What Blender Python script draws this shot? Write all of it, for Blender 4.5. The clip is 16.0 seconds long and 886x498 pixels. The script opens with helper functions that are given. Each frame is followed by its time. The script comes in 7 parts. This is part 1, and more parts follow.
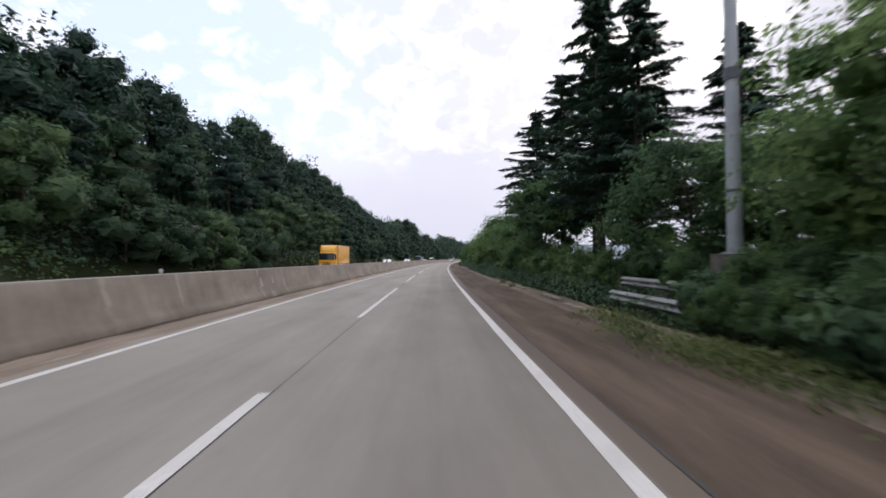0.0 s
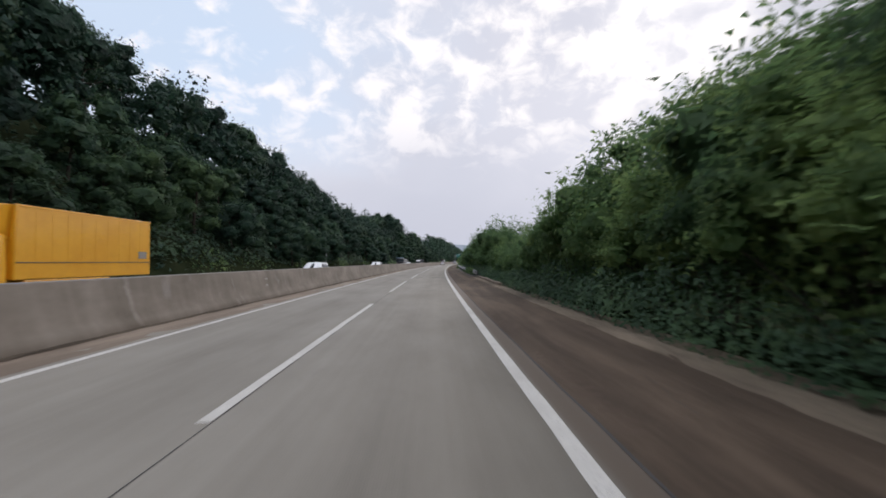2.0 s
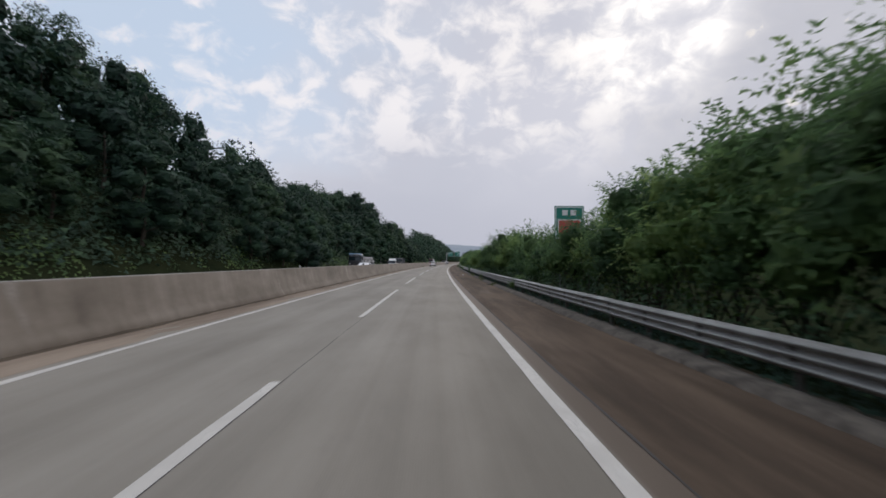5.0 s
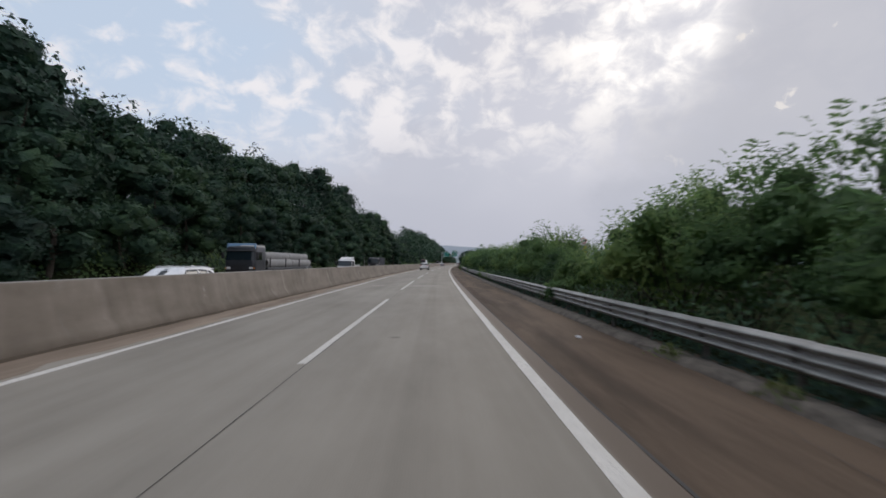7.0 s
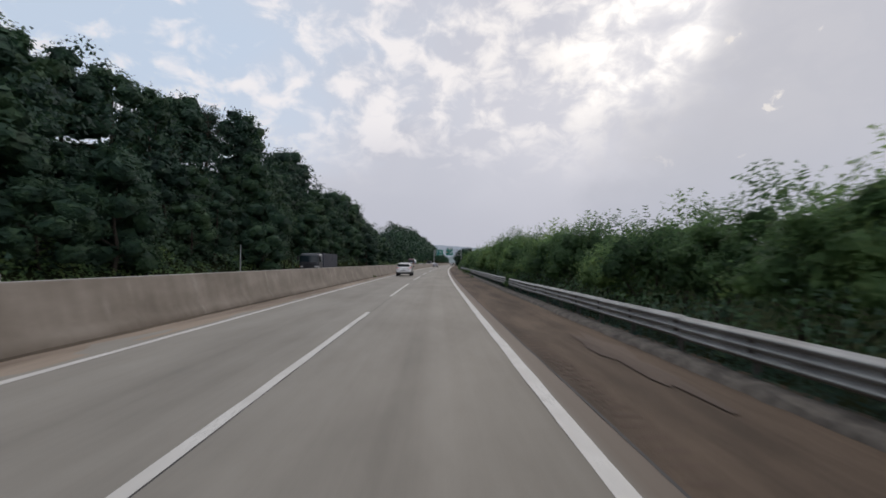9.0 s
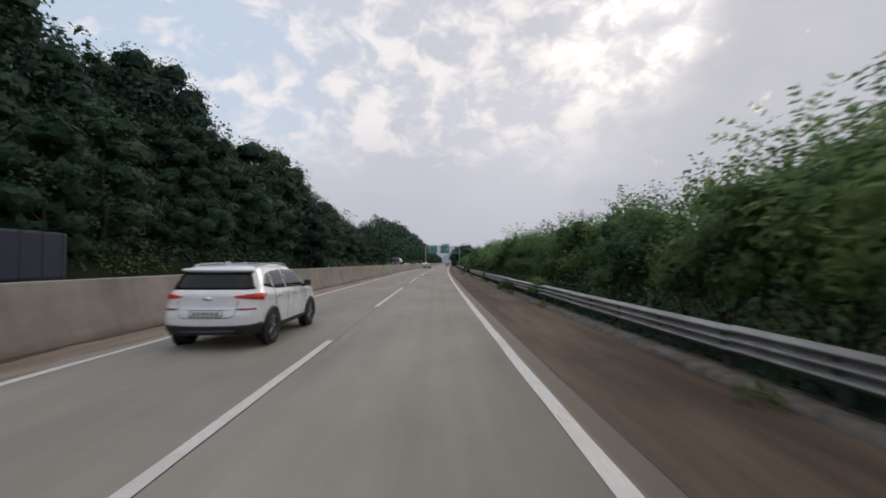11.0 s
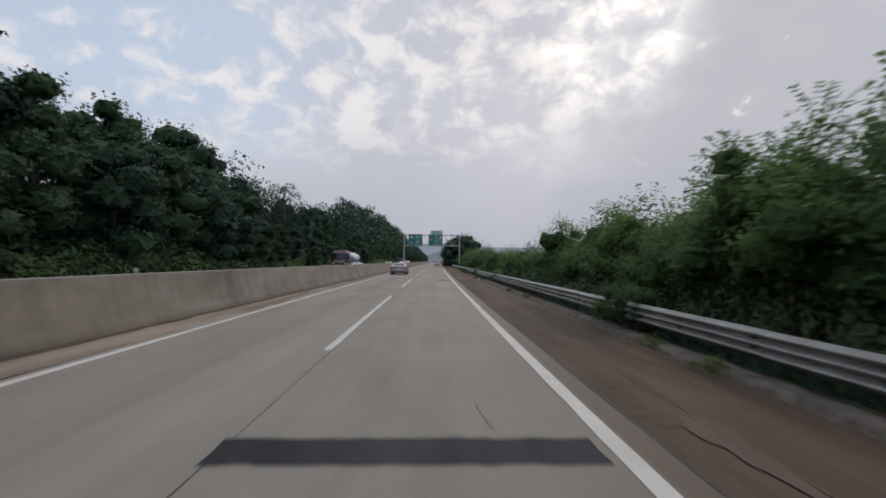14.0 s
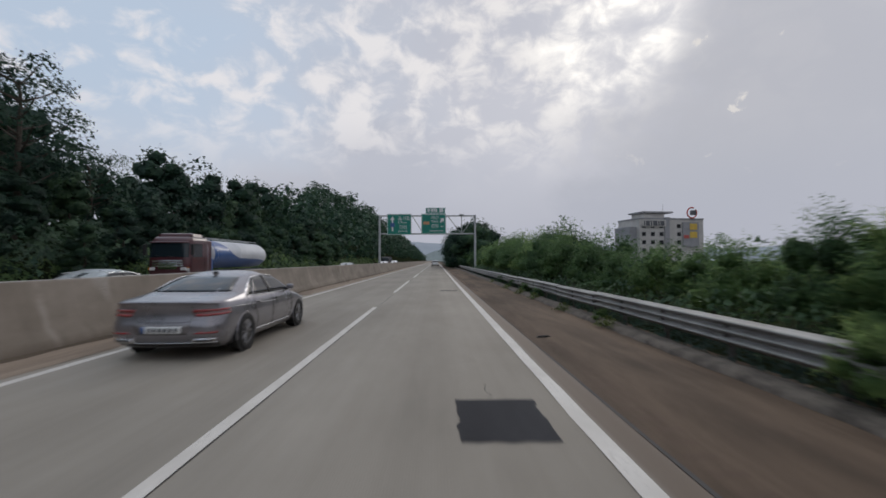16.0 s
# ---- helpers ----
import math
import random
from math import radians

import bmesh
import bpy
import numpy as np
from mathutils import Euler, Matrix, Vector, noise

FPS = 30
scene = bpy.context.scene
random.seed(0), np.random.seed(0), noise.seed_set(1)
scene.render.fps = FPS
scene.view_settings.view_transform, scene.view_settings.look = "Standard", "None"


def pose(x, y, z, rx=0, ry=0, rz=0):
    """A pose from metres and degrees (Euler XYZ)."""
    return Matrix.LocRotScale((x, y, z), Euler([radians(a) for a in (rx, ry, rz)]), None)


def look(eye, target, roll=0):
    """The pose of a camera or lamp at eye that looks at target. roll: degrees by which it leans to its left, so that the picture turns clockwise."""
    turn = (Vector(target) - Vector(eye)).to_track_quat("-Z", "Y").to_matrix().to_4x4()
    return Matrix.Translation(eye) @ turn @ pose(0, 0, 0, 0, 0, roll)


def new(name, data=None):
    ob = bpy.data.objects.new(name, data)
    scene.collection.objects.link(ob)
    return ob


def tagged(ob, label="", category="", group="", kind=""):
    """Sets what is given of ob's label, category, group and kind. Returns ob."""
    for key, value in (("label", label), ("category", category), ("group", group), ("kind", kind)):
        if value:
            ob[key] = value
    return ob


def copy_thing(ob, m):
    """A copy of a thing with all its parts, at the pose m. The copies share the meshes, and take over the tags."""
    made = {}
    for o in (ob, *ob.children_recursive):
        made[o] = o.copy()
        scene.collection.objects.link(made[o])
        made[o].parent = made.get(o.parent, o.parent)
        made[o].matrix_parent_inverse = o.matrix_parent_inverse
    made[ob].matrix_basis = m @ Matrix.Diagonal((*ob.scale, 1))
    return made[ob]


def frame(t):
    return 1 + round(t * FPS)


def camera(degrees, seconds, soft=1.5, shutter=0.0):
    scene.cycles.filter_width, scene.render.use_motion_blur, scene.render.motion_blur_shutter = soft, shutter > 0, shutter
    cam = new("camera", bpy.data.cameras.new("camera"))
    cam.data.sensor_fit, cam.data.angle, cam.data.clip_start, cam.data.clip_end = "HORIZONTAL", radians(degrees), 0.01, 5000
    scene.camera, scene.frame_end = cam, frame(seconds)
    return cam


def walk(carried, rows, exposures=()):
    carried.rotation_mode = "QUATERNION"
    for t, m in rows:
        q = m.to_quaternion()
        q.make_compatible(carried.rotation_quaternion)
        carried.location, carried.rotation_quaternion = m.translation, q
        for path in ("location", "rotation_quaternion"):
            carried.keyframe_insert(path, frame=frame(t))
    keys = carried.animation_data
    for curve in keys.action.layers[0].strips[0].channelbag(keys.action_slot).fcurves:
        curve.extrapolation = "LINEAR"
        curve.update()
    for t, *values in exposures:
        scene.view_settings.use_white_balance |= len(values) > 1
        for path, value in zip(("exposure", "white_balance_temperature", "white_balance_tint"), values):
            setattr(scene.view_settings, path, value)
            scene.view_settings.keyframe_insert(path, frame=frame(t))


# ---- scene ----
# Everything is laid out along the road: s metres along it, u metres to the right of the lane joint, z up.
AX_S = np.arange(-200.0, 1600.0, 0.5)
AX_K = np.interp(AX_S, [-200, 0, 340, 430, 3000], [5.2e-4, 5.2e-4, 3.2e-4, 0.0, 0.0])
AX_T = np.cumsum(AX_K) * 0.5
AX_T -= np.interp(0.0, AX_S, AX_T)
AX_X = np.cumsum(np.sin(AX_T)) * 0.5
AX_Y = np.cumsum(np.cos(AX_T)) * 0.5
AX_X -= np.interp(0.0, AX_S, AX_X)
AX_Y -= np.interp(0.0, AX_S, AX_Y)


def turn_at(s):
    """How far the road has turned to the right at s, in radians."""
    return np.interp(s, AX_S, AX_T)


def on_road(s, u, z=0.0):
    """World points from road coordinates (numbers or arrays)."""
    s, u, z = np.broadcast_arrays(np.asarray(s, float), np.asarray(u, float), np.asarray(z, float))
    a = turn_at(s)
    over = np.where(s > AX_S[-1], s - AX_S[-1], np.where(s < AX_S[0], s - AX_S[0], 0.0))
    x = np.interp(s, AX_S, AX_X) + u * np.cos(a) + over * np.sin(a)
    y = np.interp(s, AX_S, AX_Y) - u * np.sin(a) + over * np.cos(a)
    return np.stack([x, y, z], -1)


def road_pose(s, u, z=0.0, heading=0.0, pitch=0.0, lean=0.0):
    """A pose on the road, its y axis along the road; heading in degrees, anticlockwise."""
    x, y, zz = on_road(s, u, z)
    return pose(x, y, zz, pitch, lean, -math.degrees(turn_at(s)) + heading)


# ---- camera ----
cam = camera(89.9, 16.0, 1.65, 0.16)
DRIVE = [  # t, s, u, height, yaw off the road, pitch, lean
    (0.0, 7.23, 2.001, 1.657, -1.61, 1.29, -0.31),
    (0.5, 19.11, 2.052, 1.644, -1.44, 1.43, -0.21),
    (1.0, 31.25, 2.134, 1.650, -1.40, 1.48, -0.10),
    (1.5, 43.35, 2.243, 1.658, -1.63, 1.50, -0.26),
    (2.0, 55.31, 2.262, 1.651, -1.70, 1.63, -0.22),
    (2.5, 67.82, 2.269, 1.667, -1.60, 1.32, -0.31),
    (3.0, 79.44, 2.229, 1.658, -1.69, 1.35, -0.27),
    (3.5, 90.90, 2.175, 1.660, -1.50, 1.62, 0.03),
    (6.0, 150.16, 2.041, 1.655, -1.38, 1.62, 0.06),
    (6.5, 161.42, 2.058, 1.645, -1.25, 1.73, 0.07),
    (7.0, 172.66, 2.084, 1.662, -1.15, 1.77, 0.23),
    (7.5, 183.93, 2.140, 1.653, -0.96, 1.72, 0.18),
    (8.0, 195.40, 2.163, 1.643, -1.23, 1.61, 0.00),
    (8.5, 206.80, 2.146, 1.659, -1.22, 1.74, 0.11),
    (11.0, 263.32, 2.135, 1.664, -1.15, 1.74, 0.11),
    (11.5, 275.32, 2.060, 1.667, -1.14, 1.57, 0.04),
    (12.0, 286.25, 1.964, 1.676, -0.99, 1.62, 0.38),
    (12.5, 297.59, 1.904, 1.679, -0.94, 1.81, 0.23),
    (13.0, 309.03, 1.827, 1.672, -1.28, 1.59, 0.33),
    (13.5, 320.19, 1.814, 1.661, -1.24, 1.71, 0.31),
    (14.0, 331.69, 1.817, 1.666, -1.63, 1.56, 0.52),
    (14.5, 343.16, 1.900, 1.642, -1.58, 1.61, 0.30),
    (15.0, 354.53, 1.997, 1.647, -1.34, 1.64, 0.23),
    (15.5, 365.87, 1.982, 1.634, -1.55, 1.61, 0.39),
    (16.0, 377.23, 2.008, 1.637, -1.15, 1.47, -0.16),
]
rows = []
for t, s, u, h, yaw, pitch, lean in DRIVE:
    rows.append((t, road_pose(s, u, h) @ pose(0, 0, 0, 90 + pitch, -lean, yaw)))
walk(cam, rows, [(0.0, 0.15, 6500, 16), (1.0, 0.12, 6500, 16), (1.5, 0.02, 6500, 14), (2.0, -0.20, 6500, 13), (2.5, -0.12, 6500, 13), (3.0, -0.22, 6500, 13), (3.5, -0.30, 6500, 13), (6.0, -0.48, 6500, 12), (11.0, -0.44, 6650, 12), (13.5, -0.52, 6600, 12), (16.0, -0.62, 6500, 11)])

# ---- light ----
SUN_AZ, SUN_EL = radians(32.5), radians(25.5)
SUN_DIR = Vector((math.sin(SUN_AZ) * math.cos(SUN_EL), math.cos(SUN_AZ) * math.cos(SUN_EL), math.sin(SUN_EL)))
sun = new("sun", bpy.data.lights.new("sun", "SUN"))
sun.data.energy, sun.data.angle, sun.data.color = 0.6, radians(20), (1.0, 0.95, 0.88)
sun.matrix_world = look((0, 0, 50), Vector((0, 0, 50)) - SUN_DIR)


class Nodes:
    """Short hand for a node tree."""

    def __init__(self, tree):
        self.tree = tree
        tree.nodes.clear()

    def add(self, kind, inputs=None):
        n = self.tree.nodes.new(kind)
        for k, v in (inputs or {}).items():
            if isinstance(v, bpy.types.NodeSocket):
                self.tree.links.new(v, n.inputs[k])
            else:
                n.inputs[k].default_value = v
        return n

    def math(self, op, a, b=0.0, c=0.0, clamp=False):
        n = self.add("ShaderNodeMath", {0: a, 1: b, 2: c})
        n.operation, n.use_clamp = op, clamp
        return n.outputs[0]

    def vec(self, op, a, b=(0, 0, 0)):
        n = self.add("ShaderNodeVectorMath", {0: a, 1: b})
        n.operation = op
        return n.outputs["Value"] if op in ("DOT_PRODUCT", "LENGTH") else n.outputs["Vector"]

    def noise(self, vector, scale, detail=4.0, rough=0.5, warp=0.0):
        return self.add("ShaderNodeTexNoise", {"Vector": vector, "Scale": scale, "Detail": detail, "Roughness": rough, "Distortion": warp}).outputs["Fac"]

    def ramp(self, fac, stops):
        n = self.add("ShaderNodeValToRGB", {"Fac": fac})
        e = n.color_ramp.elements
        while len(e) < len(stops):
            e.new(0.5)
        for el, (at, col) in zip(e, stops):
            el.position, el.color = at, (*col, 1.0) if len(col) == 3 else col
        return n.outputs["Color"]

    def mix(self, fac, a, b, kind="MIX"):
        n = self.add("ShaderNodeMix")
        n.data_type, n.blend_type = "RGBA", kind
        for k, v in ((0, fac), (6, a), (7, b)):
            if isinstance(v, bpy.types.NodeSocket):
                self.tree.links.new(v, n.inputs[k])
            else:
                n.inputs[k].default_value = v if k == 0 else (*v, 1.0)
        return n.outputs[2]

    def span(self, v, lo, hi, to_lo=0.0, to_hi=1.0):
        n = self.add("ShaderNodeMapRange", {0: v, 1: lo, 2: hi, 3: to_lo, 4: to_hi})
        n.interpolation_type = "SMOOTHSTEP"
        return n.outputs[0]


# A hazy evening sky: pale blue and small puffs on one side, a bright mottled middle, a smooth grey bank beside the hidden sun.
world = bpy.data.worlds.new("sky")
scene.world = world
world.use_nodes = True
N = Nodes(world.node_tree)
way = N.add("ShaderNodeTexCoord").outputs["Generated"]
sky = N.add("ShaderNodeTexSky")
sky.sky_type, sky.sun_disc, sky.sun_elevation, sky.sun_rotation = "NISHITA", False, SUN_EL, SUN_AZ
sky.air_density, sky.dust_density, sky.ozone_density = 1.0, 2.0, 1.5
xyz = N.add("ShaderNodeSeparateXYZ", {0: way})
east, height = xyz.outputs["X"], xyz.outputs["Z"]
near_sun = N.math("MAXIMUM", N.vec("DOT_PRODUCT", way, tuple(SUN_DIR)), 0.0)
flat = N.vec("MULTIPLY", way, (1.0, 1.0, 1.45))
puff = N.noise(N.vec("ADD", flat, (3.7, 1.2, 0.4)), 14.0, 6.0, 0.55, 0.35)
lump = N.noise(N.vec("ADD", flat, (1.9, 7.3, 2.2)), 4.2, 5.0, 0.5, 0.2)
soft = N.noise(N.vec("ADD", flat, (6.1, 2.1, 5.0)), 1.9, 3.0, 0.5)
# thin veil: none far from the sun's side, closed towards it and towards the horizon
veil = N.math("ADD", N.span(N.math("ADD", east, N.math("MULTIPLY", N.math("SUBTRACT", lump, 0.5), 0.5)), -0.42, 0.22), N.span(height, 0.06, 0.34, 0.9, 0.0), clamp=True)
blue = N.mix(0.85, sky.outputs["Color"], (7.2, 8.6, 10.4))
grey = N.mix(N.span(soft, 0.3, 0.7), (6.4, 6.6, 7.45), (7.7, 7.8, 8.55))
col = N.mix(N.math("MULTIPLY", veil, 0.9), blue, grey)
# small bright puffs
cover = N.math("ADD", N.math("ADD", N.math("MULTIPLY", puff, 0.70), N.math("MULTIPLY", lump, 0.30)), N.span(east, -0.5, 0.25, -0.015, 0.02))
mask = N.math("MULTIPLY", N.span(cover, 0.455, 0.63), N.span(height, 0.14, 0.33))
mask = N.math("MULTIPLY", mask, N.span(east, 0.30, 0.62, 1.0, 0.22))
warm = N.math("POWER", near_sun, 9.0)
white = N.mix(warm, (10.8, 10.6, 10.8), (11.8, 11.5, 11.2))
col = N.mix(N.math("MULTIPLY", mask, 0.9), col, white)
# the bank whose edge runs down past the sun
edge = N.math("SUBTRACT", east, N.math("ADD", 0.365, N.math("MULTIPLY", height, 0.41)))
edge = N.math("ADD", edge, N.math("ADD", N.math("MULTIPLY", N.math("SUBTRACT", puff, 0.5), 0.14), N.math("MULTIPLY", N.math("SUBTRACT", lump, 0.5), 0.42)))
bank = N.span(edge, -0.05, 0.11)
dull = N.mix(N.span(height, 0.0, 0.30), (5.4, 5.8, 6.7), (6.5, 6.65, 7.25))
col = N.mix(N.math("MULTIPLY", bank, N.span(near_sun, 0.82, 0.99, 0.35, 0.8)), col, dull)
ragged = N.math("ADD", near_sun, N.math("ADD", N.math("MULTIPLY", N.math("SUBTRACT", puff, 0.52), 0.045), N.math("MULTIPLY", N.math("SUBTRACT", lump, 0.5), 0.03)))
glow = N.math("MULTIPLY", N.math("POWER", N.math("MINIMUM", ragged, 1.0), 170.0), N.span(bank, 0.0, 1.0, 1.0, 0.18))
col = N.mix(N.math("MULTIPLY", glow, 0.95, clamp=True), col, (15.0, 14.6, 13.9))
chink = N.math("MULTIPLY", N.span(puff, 0.665, 0.72), N.math("MULTIPLY", bank, N.span(height, 0.12, 0.3)))
col = N.mix(N.math("MULTIPLY", chink, 0.8), col, (10.5, 10.1, 9.6))
# murk near the horizon, and the brighter crown of a clouded sky
col = N.mix(N.span(height, 0.0, 0.24, 0.85, 0.0), col, (5.95, 6.2, 7.15))
crown_light = N.span(height, 0.50, 1.0, 1.0, 1.4)
col = N.mix(1.0, col, N.add("ShaderNodeCombineColor", {0: crown_light, 1: crown_light, 2: crown_light}).outputs[0], "MULTIPLY")
back = N.add("ShaderNodeBackground", {"Color": col, "Strength": 0.112})
N.add("ShaderNodeOutputWorld", {"Surface": back.outputs[0]})


# ---- materials ----
def material(name, rough=0.8, metal=0.0):
    """A node material; returns it with its shorthand, its surface and the object's own metres."""
    m = bpy.data.materials.new(name)
    m.use_nodes = True
    k = Nodes(m.node_tree)
    surf = k.add("ShaderNodeBsdfPrincipled", {"Roughness": rough, "Metallic": metal})
    k.add("ShaderNodeOutputMaterial", {"Surface": surf.outputs[0]})
    return m, k, surf, k.add("ShaderNodeTexCoord").outputs["Object"]


def put(k, surf, key, v):
    if isinstance(v, bpy.types.NodeSocket):
        k.tree.links.new(v, surf.inputs[key])
    else:
        surf.inputs[key].default_value = v


def relief(k, surf, height, strength=0.3, distance=0.01):
    put(k, surf, "Normal", k.add("ShaderNodeBump", {"Height": height, "Strength": strength, "Distance": distance}).outputs[0])


def plain(name, dark, light, scale=6.0, rough=0.7, metal=0.0, bump=0.15, fine=60.0, coat=0.0, shine=0.5):
    """A surface with coarse patches and fine grain between two colours."""
    m, k, surf, at = material(name, rough, metal)
    big, small = k.noise(at, scale, 5.0, 0.6), k.noise(at, fine, 3.0)
    both = k.math("ADD", k.math("MULTIPLY", big, 0.7), k.math("MULTIPLY", small, 0.3))
    put(k, surf, "Base Color", k.mix(k.span(both, 0.3, 0.7), dark, light))
    put(k, surf, "Roughness", k.span(both, 0.2, 0.8, max(rough - 0.08, 0.02), min(rough + 0.08, 1.0)))
    put(k, surf, "Specular IOR Level", shine)
    if coat:
        put(k, surf, "Coat Weight", coat)
        put(k, surf, "Coat Roughness", 0.06)
    if bump:
        relief(k, surf, small, bump)
    return m


def strip_uv(k):
    """Metres across and along the road."""
    n = k.add("ShaderNodeUVMap")
    n.uv_map = "metres"
    return n.outputs["UV"]


def stretched(k, uv, across, along):
    return k.vec("MULTIPLY", uv, (across, along, 1.0))


def concrete_road():
    m, k, surf, at = material("road_concrete", 0.72)
    uv = strip_uv(k)
    streak = k.noise(stretched(k, uv, 2.2, 0.012), 1.0, 5.0, 0.6)
    patch = k.noise(stretched(k, uv, 0.5, 0.16), 1.0, 6.0, 0.62)
    grain = k.noise(at, 55.0, 4.0, 0.7)
    across = k.add("ShaderNodeSeparateXYZ", {0: uv}).outputs["X"]
    track = k.math("COSINE", k.math("MULTIPLY", k.math("SUBTRACT", across, 1.78), 2 * math.pi / 3.6))
    tone = k.math("ADD", k.math("MULTIPLY", streak, 0.32), k.math("MULTIPLY", patch, 0.68))
    tone = k.math("SUBTRACT", tone, k.math("MULTIPLY", k.math("POWER", k.math("MAXIMUM", track, 0.0), 4.0), 0.07))
    tone = k.math("ADD", tone, k.math("MULTIPLY", k.math("SUBTRACT", grain, 0.5), 0.12))
    base = k.ramp(tone, [(0.28, (0.182, 0.163, 0.135)), (0.5, (0.254, 0.230, 0.193)), (0.72, (0.317, 0.290, 0.247))])
    # brown dirt washed along the slab's outer edge
    dirt = k.math("MULTIPLY", k.span(k.math("ADD", across, k.math("MULTIPLY", k.math("SUBTRACT", patch, 0.5), 0.12)), 3.60, 3.70), k.span(streak, 0.25, 0.6, 0.55, 0.95))
    base = k.mix(dirt, base, (0.180, 0.140, 0.108))
    # pale and dark blotches, and dried drips of oil down the middle of a lane
    blot = k.span(k.noise(stretched(k, uv, 1.3, 0.7), 1.0, 4.0, 0.65), 0.62, 0.76)
    base = k.mix(k.math("MULTIPLY", blot, 0.35), base, (0.185, 0.166, 0.148))
    put(k, surf, "Base Color", base)
    put(k, surf, "Specular IOR Level", 0.3)
    grooves = k.math("SINE", k.math("MULTIPLY", across, 260.0))
    relief(k, surf, k.math("ADD", grain, k.math("MULTIPLY", grooves, 0.15)), 0.25, 0.004)
    return m


def asphalt(name, dark, light, rough=0.85):
    m, k, surf, at = material(name, rough)
    uv = strip_uv(k)
    patch = k.noise(stretched(k, uv, 0.8, 0.15), 1.0, 6.0, 0.65, 0.3)
    grain = k.noise(at, 120.0, 3.0, 0.8)
    dust = k.noise(stretched(k, uv, 1.6, 0.03), 1.0, 4.0, 0.6)
    tone = k.math("ADD", k.math("MULTIPLY", patch, 0.55), k.math("ADD", k.math("MULTIPLY", grain, 0.2), k.math("MULTIPLY", dust, 0.25)))
    put(k, surf, "Base Color", k.mix(k.span(tone, 0.38, 0.63), dark, light))
    put(k, surf, "Specular IOR Level", 0.2)
    relief(k, surf, grain, 0.5, 0.006)
    return m


def barrier_concrete():
    m, k, surf, at = material("barrier_concrete", 0.85)
    uv = strip_uv(k)  # height, metres along
    drip = k.noise(stretched(k, uv, 0.30, 1.7), 1.0, 5.0, 0.65, 0.4)
    cloudy = k.noise(stretched(k, uv, 0.9, 0.35), 1.0, 6.0, 0.6)
    grain = k.noise(at, 45.0, 4.0, 0.7)
    tone = k.math("ADD", k.math("MULTIPLY", drip, 0.34), k.math("ADD", k.math("MULTIPLY", cloudy, 0.54), k.math("MULTIPLY", grain, 0.12)))
    base = k.ramp(tone, [(0.32, (0.108, 0.088, 0.067)), (0.5, (0.198, 0.167, 0.133)), (0.67, (0.285, 0.248, 0.208))])
    lime = k.math("MULTIPLY", k.span(k.noise(stretched(k, uv, 0.45, 0.9), 1.0, 2.0), 0.66, 0.74), k.span(grain, 0.35, 0.6))
    base = k.mix(k.math("MULTIPLY", lime, 0.45), base, (0.42, 0.40, 0.37))
    # pale lime washed down below the form joints
    along = k.add("ShaderNodeSeparateXYZ", {0: uv}).outputs["Y"]
    ripple = k.math("MULTIPLY", k.math("SUBTRACT", k.noise(stretched(k, uv, 3.0, 2.0), 1.0, 3.0), 0.5), 0.10)
    beat = k.math("ABSOLUTE", k.math("SUBTRACT", k.math("FRACT", k.math("ADD", k.math("DIVIDE", along, 2.9), ripple)), 0.5))
    some = k.span(k.noise(stretched(k, uv, 0.02, 0.37), 1.0, 2.0), 0.46, 0.60)
    patchy = k.span(k.noise(stretched(k, uv, 1.4, 1.1), 1.0, 4.0, 0.6), 0.40, 0.62)
    streak = k.math("MULTIPLY", k.math("MULTIPLY", k.span(beat, 0.455, 0.495), some), patchy)
    base = k.mix(k.math("MULTIPLY", streak, 0.42), base, (0.42, 0.39, 0.345))
    put(k, surf, "Base Color", base)
    relief(k, surf, k.math("ADD", grain, cloudy), 0.3, 0.006)
    return m


def worn_paint():
    m, k, surf, at = material("road_paint", 0.6)
    grain, blot = k.noise(at, 22.0, 5.0, 0.7), k.noise(at, 0.9, 5.0, 0.6)
    white = k.mix(k.span(blot, 0.3, 0.7), (0.52, 0.49, 0.445), (0.66, 0.63, 0.58))
    worn = k.span(k.math("ADD", k.math("MULTIPLY", grain, 0.6), k.math("MULTIPLY", blot, 0.4)), 0.52, 0.66)
    put(k, surf, "Specular IOR Level", 0.2)
    put(k, surf, "Base Color", k.mix(k.math("MULTIPLY", worn, 0.7), white, (0.22, 0.20, 0.18)))
    relief(k, surf, grain, 0.1, 0.002)
    return m


